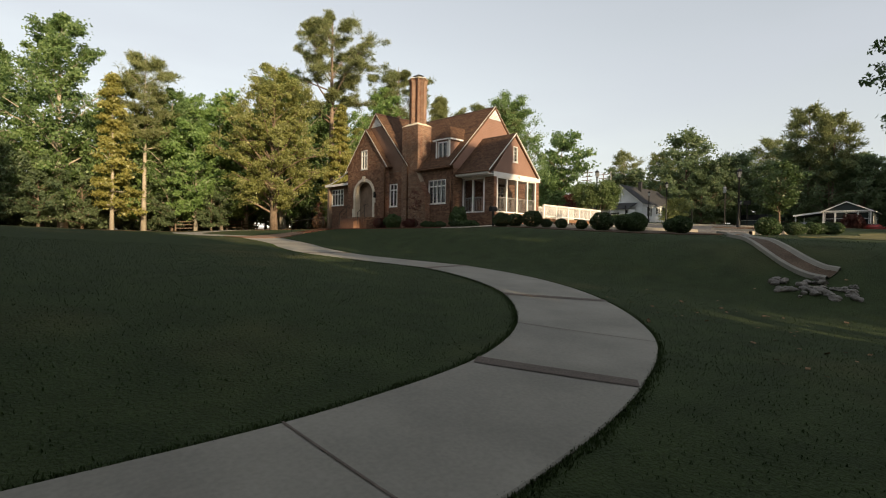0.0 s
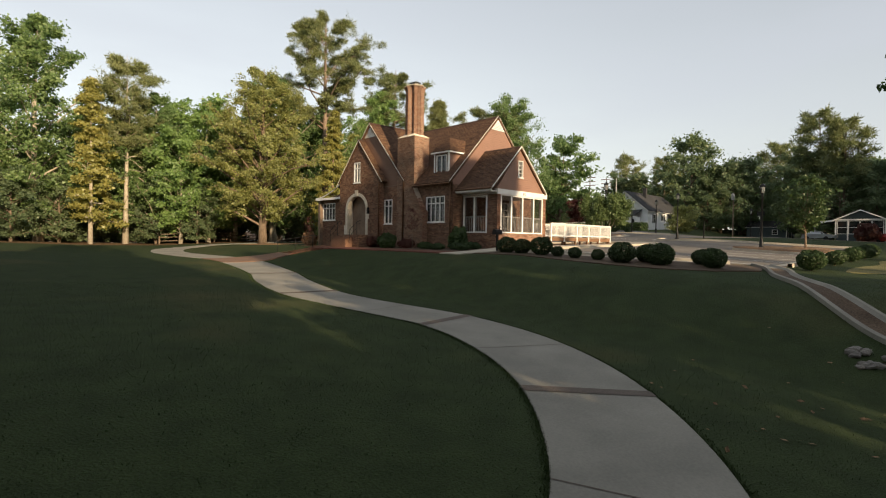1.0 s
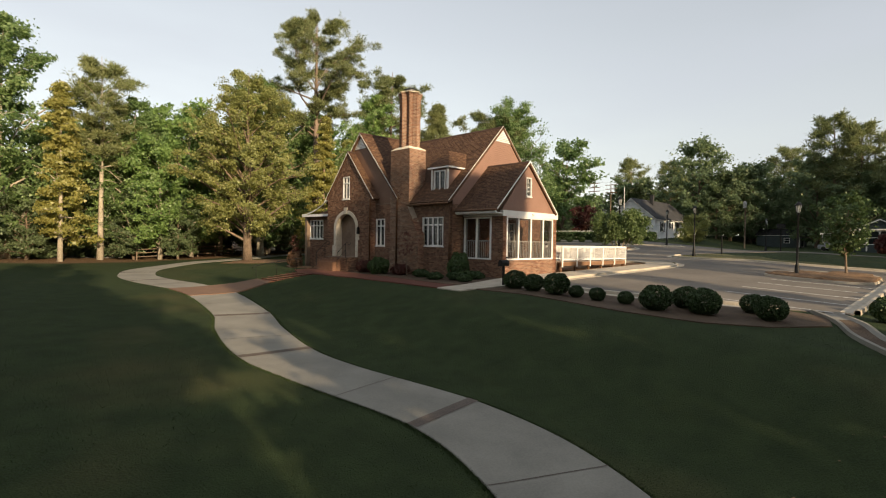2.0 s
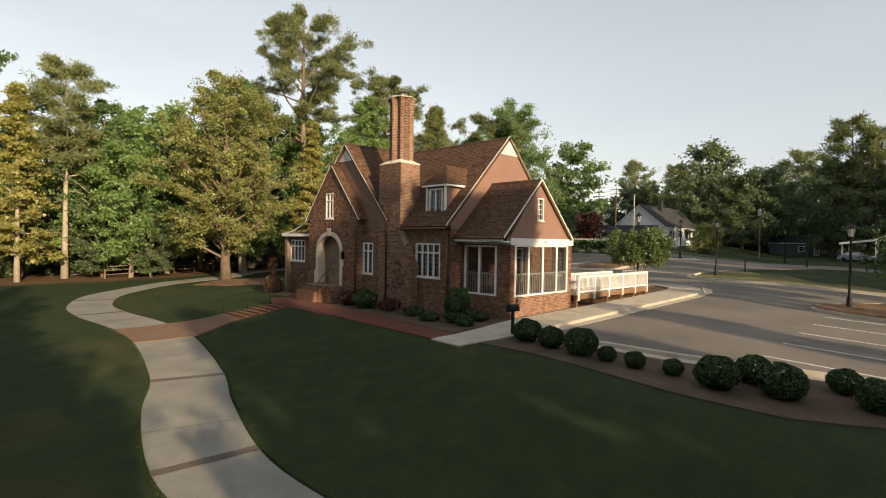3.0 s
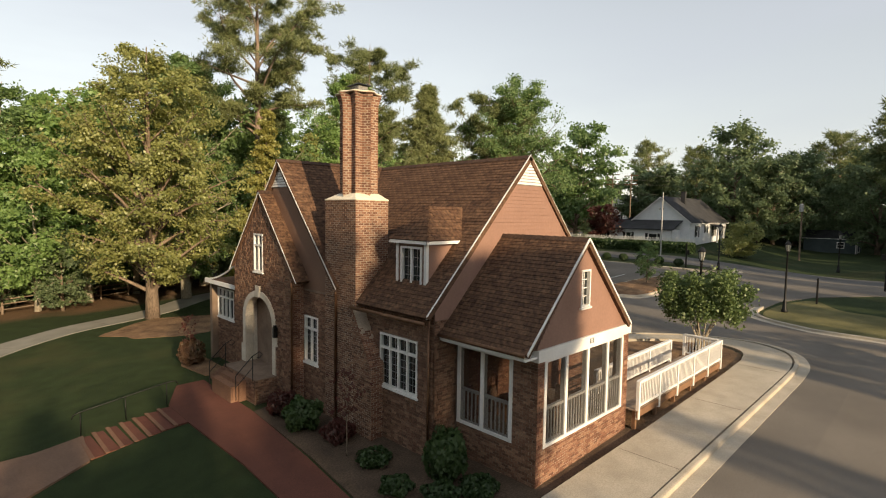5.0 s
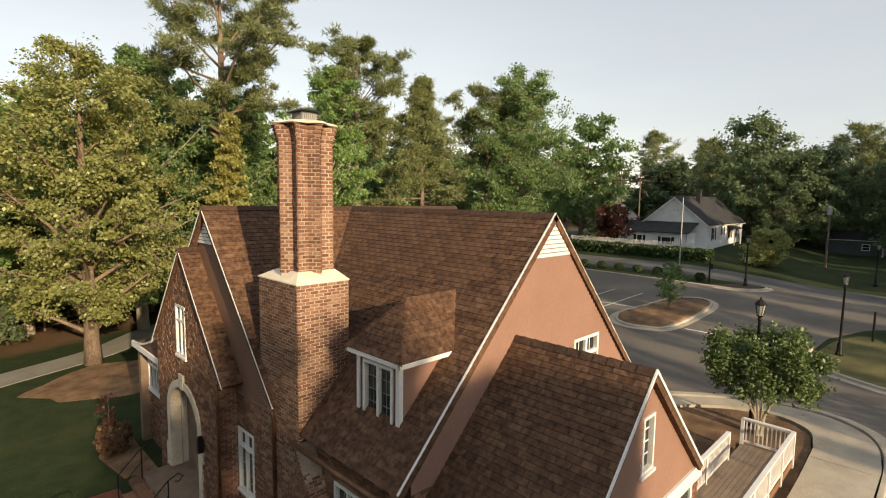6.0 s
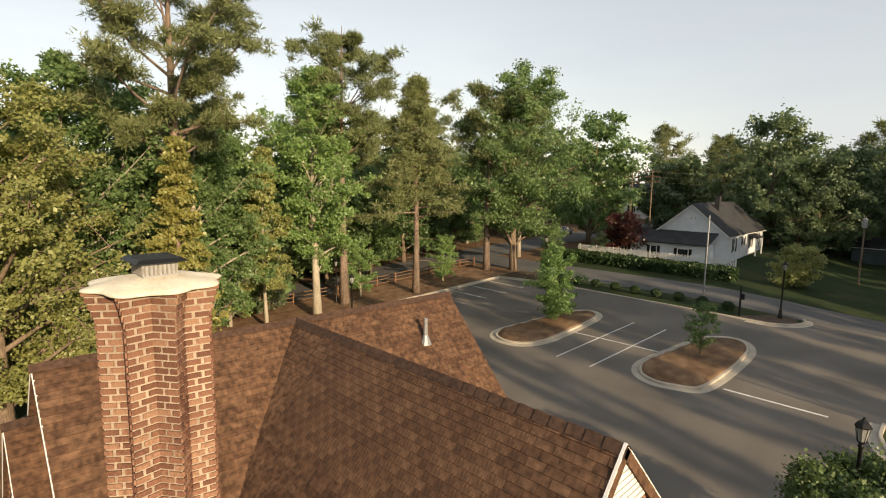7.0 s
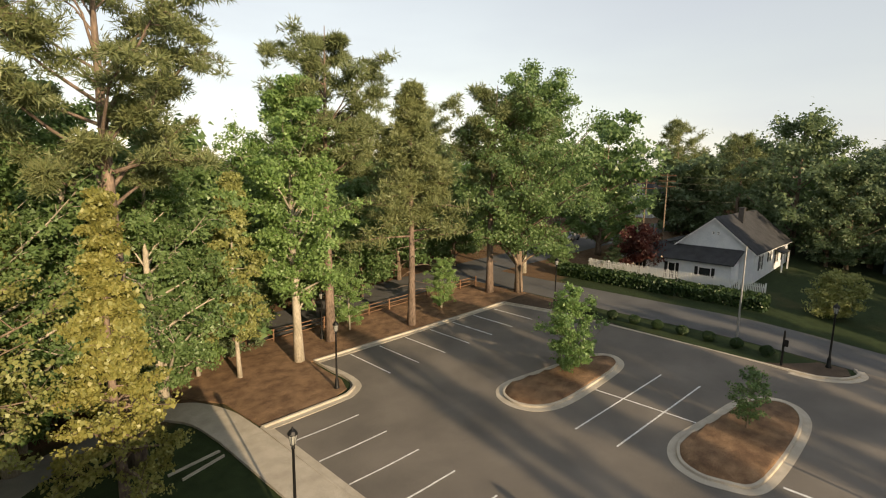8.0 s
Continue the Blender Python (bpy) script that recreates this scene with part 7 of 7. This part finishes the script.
red = tree("maple_tree", grow("round", 41, 6.5, 1.4, 2.8, 0.14, 7000, 0.22, 22, 0.0, "bark", "leaf_red", 0, 5, 0.45), 92.2, 55.0, 0, 1, "small dark red maple beside the white house")
tree("forsythia_shrub", grow("round", 42, 4.6, 0.4, 2.7, 0.06, 9000, 0.16, 30, 0.0, "bark", "leaf_olive", 0, 6, 0.35), 88.6, 34.5, 0, 1.0, "large loose yellow-green shrub beside the street")

# unseen trees added outside the view to shade lawn, lot, house and woods
belt = "unseen tree added outside the view to shade the grounds"
for i in range(9):
    if i != 8:
        again(K["dist"], -32 + 5.4 * i, -19 + rnd.uniform(-1.5, 1.5), rnd.uniform(0, 360), (1.22 if i < 6 else 1.08 if i < 7 else 0.72) * rnd.uniform(0.95, 1.03), belt, wide=rnd.uniform(0.8, 0.9) if i < 6 else 0.64)
    if i < 7:
        again(K["dist"], -30 + 5.4 * i, -29 + rnd.uniform(-2, 2), rnd.uniform(0, 360), (1.15 if i < 6 else 0.72) * rnd.uniform(0.95, 1.05), belt, wide=rnd.uniform(0.9, 1.1))
# closer unseen trees, added to keep sky light off the foreground
for x, y, s in ((-1.6, -9, 1.15), (8.6, -9.5, 0.62), (-8.5, -4, 1.2), (-10, 5, 1.2), (-11, 15, 1.15), (-13, 25, 1.1)):
    again(K["dist"], x, y, rnd.uniform(0, 360), s, belt, wide=0.75 if x < 6 else 0.6)
# tall unseen trees, added to shade the woods beyond the street
for x, y, s in ((112, -10, 1.5), (121, -8, 1.55), (130, -11, 1.5), (139, -9, 1.5), (148, -10, 1.5), (126, -24, 1.6), (142, -25, 1.6)):
    again(K["dist"], x, y, rnd.uniform(0, 360), s, belt, wide=1.1)
# unseen trees, added to shade the foot of the left woods
for x, y, s in ((-4.5, 27, 1.15), (-5.5, 34, 1.15), (-9, 40, 1.1)):
    again(K["dist"], x, y, rnd.uniform(0, 360), s, belt, wide=0.55)
again(K["dist"], 16.2, -19, 40, 1.1, belt, wide=0.6)
again(K["dist"], 17.4, -19.6, 200, 1.2, belt, wide=0.4)
for x, y, s in ((-5, -30, 1.75), (14.0, -32, 1.7)):
    again(K["dist"], x, y, rnd.uniform(0, 360), s, belt, wide=0.66)
for x, y, s in ((52, -19, 0.82), (58, -20, 0.85), (64, -19, 0.82), (70, -19, 0.8)):
    again(K["dist"], x, y, rnd.uniform(0, 360), s, belt, wide=0.62)
# unseen trees, added to darken the grass beyond the street
for x, y, s in ((92, -9, 1.3), (101, -12, 1.3), (86, -22, 1.5), (79.5, -22, 1.4), (110, -14, 1.2)):
    again(K["dist"], x, y, rnd.uniform(0, 360), s, belt, wide=0.9)
# unseen pine, its small high crown shaped to shade only the porch roof
shade_pine = tree("pine_tree", grow("pine", 51, 22.7, 18.4, 1.5, 0.24, 8500, 0.6, 22, 0.0, "pine_bark", "needle", 4, 5, 0.4, False, True), 19.6, -19.6, 0, 1, "unseen bare-trunked pine added to shade the porch roof", "woods")
# unseen slender pines, added to break up the light on the lawn
again(K["fpine"], 6.5, -27, 50, 1.05, "unseen slender pine added to cast shade on lawn and lot", wide=0.42)
again(K["fpine"], 10.2, -25, 10, 0.95, "unseen slender pine added to cast shade on lawn and lot", wide=0.45)
again(K["fpine"], 11.8, -21, 130, 0.96, "unseen slender pine added to cast shade on lawn and lot", wide=0.34)
again(K["fpine"], 10.6, -15, 80, 0.8, "unseen slender pine added to cast shade on lawn and lot", wide=0.6)
for i, (x, y, s) in enumerate(((27, -22, 0.5), (34, -20, 0.38), (41, -24, 0.48), (-18, -8, 1.1), (-17, 4, 1.1), (-20, 15, 1.0), (-18, 26, 1.0), (-19, 37, 0.95), (-11, -13, 1.0), (-3, -12, 0.9))):
    again(K["dist"], x, y, rnd.uniform(0, 360), s, belt, wide=s * rnd.uniform(0.8, 1.0))
# more unseen pines, placed so their shade lies in streaks across the lot
for x, y, s, w in ((39.3, -20, 1.3, 0.42), (44.9, -22, 1.25, 0.5), (51.4, -21, 1.3, 0.62), (55.6, -25, 1.3, 0.65), (57.6, -20, 1.25, 0.6), (63, -26, 1.15, 0.6), (70, -24, 1.15, 0.7), (24.6, -30, 0.84, 0.36), (17.9, -30, 0.84, 0.36), (34.6, -31, 0.82, 0.33)):
    again(K["fpine"], x, y, rnd.uniform(0, 360), s, "unseen slender pine added to cast shade on lawn and lot", wide=w)


# ---- shrubs and hedges ----
def shrub_mesh(seed, n, size, material, tall=0.9, lump=0.1):
    rng = np.random.default_rng(seed)
    d = rng.normal(size=(n, 3))
    d /= np.linalg.norm(d, axis=1, keepdims=True)
    r = (0.74 + 0.26 * rng.random(n) ** 0.5) * (1 + lump * np.sin(5 * d[:, 0] + seed) * np.cos(4 * d[:, 1] + 2 * d[:, 2]))
    pos = d * r[:, None] * np.array([1, 1, 0.78 * tall]) + np.array([0, 0, 0.72 * tall])
    pos[:, 2] = np.maximum(pos[:, 2], 0.05 + 0.1 * rng.random(n))
    me = quads_mesh("foliage", leaf_quads(pos, size, rng, 0.2, 1.5, d * 1.5), n)
    me.materials.append(M[material])
    bm = Geo()
    for k in range(5):
        a = k * 1.257
        bm.tube([(0.05 * math.cos(a), 0.05 * math.sin(a), -0.05), (0.4 * math.cos(a), 0.4 * math.sin(a), 0.6 * tall)], [0.035, 0.012], 5)
    sm = bm.mesh("stems")
    sm.materials.append(M["bark"])
    return sm, me


def shrub(meshes, x, y, r, label, category="shrub", group="", tall=None, name="shrub"):
    t = thing(name, (0, 0, 0), label, category, group)
    part("stems", meshes[0], "", t)
    part("foliage", meshes[1], "", t)
    t.matrix_basis = Matrix.Translation(on(x, y, 0.03)) @ Matrix.Rotation(x * 3 + y, 4, "Z") @ Matrix.Diagonal((r, r, tall or r, 1))
    return t


holly = [shrub_mesh(s, 3600, 0.1, "hedge", 1.08, 0.07) for s in (1, 2, 3)]
for i, (x, y, r) in enumerate(((24.3, 19.7, 0.62), (24.0, 18.45, 0.55), (23.95, 17.2, 0.66), (23.95, 16.25, 0.36), (23.95, 15.3, 0.38), (24.15, 14.2, 0.36), (23.9, 12.9, 0.66), (25.2, 12.3, 0.6), (24.45, 11.4, 0.68), (26.2, 10.3, 0.5), (25.2, 9.5, 0.6), (28.4, 6.7, 0.62), (30.1, 6.8, 0.46), (33.3, 6.6, 0.5), (35.4, 6.75, 0.48), (37.6, 6.5, 0.54), (40.0, 6.6, 0.54), (42.5, 6.4, 0.6), (45.0, 6.4, 0.6))):
    shrub(holly[i % 3], x, y, r * 0.86, "small clipped dark green shrub in the mulch bed" if r < 0.45 else "clipped round dark green holly shrub in the mulch bed", group="clipped shrubs by the lot")
redb = shrub_mesh(13, 1600, 0.16, "leaf_red", 0.9, 0.25)
shrub(redb, 99.6, 12.2, 1.5, "broad burgundy red shrub beside the bungalow drive", tall=2.0)
loose = shrub_mesh(7, 2200, 0.16, "leaf_dark", 1.1, 0.25)
redsh = shrub_mesh(8, 1500, 0.14, "leaf_red", 0.9, 0.25)
low_sh = shrub_mesh(9, 1400, 0.14, "hedge", 0.6, 0.2)
shrub(loose, 25.0, 31.0, 0.62, "dark glossy green shrub beside the chimney")
shrub(redsh, 25.1, 32.6, 0.6, "red-leaved shrub beside the entry")
shrub(redsh, 25.3, 29.3, 0.5, "red-leaved shrub under the window")
shrub(loose, 26.1, 25.1, 0.55, "loose dark evergreen beside the porch", tall=0.85)
shrub(shrub_mesh(12, 1500, 0.13, "leaf_rust", 0.9, 0.25), 24.9, 41.6, 0.6, "rust brown dormant shrub beside the entry steps", tall=0.85)
for x, y, r in ((25.2, 24.4, 0.5), (26.2, 23.9, 0.5), (24.7, 25.6, 0.45), (25.2, 27.2, 0.5), (24.9, 23.5, 0.4)):
    shrub(low_sh, x, y, r, "low dark green ground cover shrub")
thin = tree("young_tree", grow("tall", 44, 2.9, 1.3, 0.5, 0.025, 160, 0.1, 10, 0.0, "bark", "leaf_red", 0, 3, 0.2), 24.9, 28.2, 0, 1, "thin bare young tree in front of the window")
again(thin, 24.75, 41.3, 120, 0.9, "thin staked sapling beside the entry steps")
for i in range(9):
    shrub(holly[i % 3], 73.6, 36.5 + 2.1 * i, 0.5, "low dark hedge shrub between lot and street", group="street hedge shrubs")
def hedge(x0, x1, y0, y1, high, n, label, seed):
    rng = np.random.default_rng(seed)
    face = rng.integers(0, 4, n)
    u, v, w = rng.random(n), rng.random(n), rng.random(n)
    x = np.where(face == 0, x0 + 0.15 * w, np.where(face == 1, x1 - 0.15 * w, x0 + (x1 - x0) * u))
    y = np.where(face == 3, np.where(w > 0.5, y0, y1), y0 + (y1 - y0) * v)
    z = np.where(face == 2, high - 0.12 * w, high * rng.random(n))
    pos = np.stack([x, y, land(x, y) + z + 0.12 * np.sin(x * 2.1) * np.cos(y * 1.7)], 1) + rng.normal(size=(n, 3)) * 0.08
    me = quads_mesh("hedge", leaf_quads(pos, 0.22, rng), n)
    me.materials.append(M["hedge"])
    return tagged(new("hedge", me), label, "hedge", kind="stuff")
hedge(84.6, 87.2, 39.6, 62, 1.15, 13000, "long dark green hedge in front of the picket fence", 3)


# ---- grass and fallen leaves ----
def blades(n, seed, place, high, name, label, material="grass"):
    rng = np.random.default_rng(seed)
    x, y = place(rng, n)
    z = land(x, y)
    a = rng.uniform(0, 6.2832, n)
    w, h = rng.uniform(0.006, 0.012, n), rng.uniform(0.5, 1.0, n) * high
    lx, ly = rng.normal(size=n) * h * 0.45, rng.normal(size=n) * h * 0.45
    c, s = np.cos(a) * w, np.sin(a) * w
    q = np.stack([np.stack([x - c, y - s, z - 0.01], 1), np.stack([x + c, y + s, z - 0.01], 1), np.stack([x + c * 0.3 + lx, y + s * 0.3 + ly, z + h], 1), np.stack([x - c * 0.3 + lx, y - s * 0.3 + ly, z + h], 1)], 1)
    me = quads_mesh(name, q.reshape(-1, 3), n)
    me.materials.append(M[material])
    return tagged(new(name, me), label, "grass", kind="stuff")


def by_path(rng, n):
    line = np.array([(p.x, p.y) for p in PATH_LINE])
    nor = np.array([(p.x, p.y) for p in normals(PATH_LINE)])
    i = rng.uniform(10, 140, n)
    k = i.astype(int)
    f = (i - k)[:, None]
    p, m = line[k] * (1 - f) + line[k + 1] * f, nor[k]
    off = (np.array(PATH_HALF)[k] + np.abs(rng.normal(size=n)) * 0.07 - 0.015) * np.sign(rng.uniform(-1, 1, n))
    q = p + m * off[:, None]
    return q[:, 0], q[:, 1]


def over_lawn(rng, n):
    r, a = 3 + 23 * rng.random(4 * n) ** 0.7, rng.uniform(-0.02, 1.6, 4 * n)
    x, y = r * np.cos(a), r * np.sin(a)
    line = np.array([(p.x, p.y) for p in PATH_LINE])
    d = np.min(np.hypot(x[:, None] - line[None, :, 0], y[:, None] - line[None, :, 1]), axis=1)
    ok = np.nonzero((d > 1.4))[0][:n]
    return x[ok], y[ok]


blades(26000, 3, by_path, 0.045, "grass_edge", "grass blades leaning over the edges of the footpath")
def lawn_blades(n, seed):
    return blades(len(over_lawn(np.random.default_rng(seed), n)[0]), seed, lambda rng, k: over_lawn(np.random.default_rng(seed), n), 0.032, "grass_blades", "short grass blades of the mown lawn")
lawn_blades(30000, 5)
rng = np.random.default_rng(8)
lx, ly = rng.uniform(8, 19, 90), rng.uniform(-1, 7, 90)
ok = np.array([min((Vector((a, b)) - p).length for p in PATH_LINE) > 1.4 for a, b in zip(lx, ly)])
lp = np.stack([lx[ok], ly[ok], land(lx[ok], ly[ok]) + 0.03], 1)
fl_me = quads_mesh("fallen_leaves", leaf_quads(lp, 0.085, rng, 4.0, 1.3), len(lp))
fl_me.materials.append(M["mulch"])
tagged(new("fallen_leaves", fl_me), "dry pale brown fallen leaves on the lawn", "leaves", kind="stuff")


# ---- single pieces: chimney bricks and roof shingles ----
def piece_mesh(name, long, high, deep, slope, material):
    g = Geo()
    q = [(0, -deep - slope, 0), (1, -deep - slope, 0), (1, -deep, high), (0, -deep, high), (0, 0.04, 0), (1, 0.04, 0), (1, 0.04, high), (0, 0.04, high)]
    g.add(q, [(0, 1, 2, 3), (0, 4, 5, 1), (1, 5, 6, 2), (2, 6, 7, 3), (3, 7, 4, 0)])
    me = g.mesh(name)
    me.materials.append(M[material])
    return me


tab_me = piece_mesh("shingle", 1, 0.140, 0.006, 0.012, "shingle_piece")
for slope, name, material, tilt, pl, c, d, z, h, p in PICKED:
    o = pl.at(c, z, p - 0.006)
    m = Matrix((pl.u * (d - c), -pl.n, pl.up)).transposed().to_4x4()
    m.translation = o
    piece(name, tab_me, slope, m)

brick_me = piece_mesh("brick", 1, 0.062, 0.016, 0.0, "brick_piece")
rest, rnd, made = Geo(), random.Random(12), 0
row, z = 0, CHZ + 0.2
while z < S1 - 0.03:
    flare = 1.0 + 0.2 * max(0, (z - (S1 - 0.42)) / 0.42)
    for k in range(16):
        a, b = star(flare, k), star(flare, (k + 1) % 16)
        d = (b - a)
        L2 = d.length
        u = Vector((d.x, d.y, 0)).normalized()
        n = Vector((u.y, -u.x, 0))
        cut = L2 * (0.64 if (row + k) % 2 else 0.36)
        for s0, s1 in ((0.0, cut - 0.016), (cut + 0.016, L2)):
            out = 0.016 + rnd.uniform(-0.004, 0.004)
            o = Vector((a.x, a.y, z)) + u * (s0 + 0.004)
            w = s1 - s0 - 0.008
            m = Matrix((u * w, -n, Z)).transposed().to_4x4()
            m.translation = o
            if n.y < -0.2 and z > S1 - 1.75 and made < 300:
                piece("brick", brick_me, chimney, m)
                made += 1
            else:
                q = [m @ Vector(v) for v in ((0, -out, 0), (1, -out, 0), (1, -out, 0.062), (0, -out, 0.062), (0, 0.04, 0), (1, 0.04, 0), (1, 0.04, 0.062), (0, 0.04, 0.062))]
                rest.add(q, [(0, 1, 2, 3), (0, 4, 5, 1), (1, 5, 6, 2), (2, 6, 7, 3), (3, 7, 4, 0)])
    z += 0.088
    row += 1
part("chimney_brick", rest, "brick", chimney, kind="stuff")
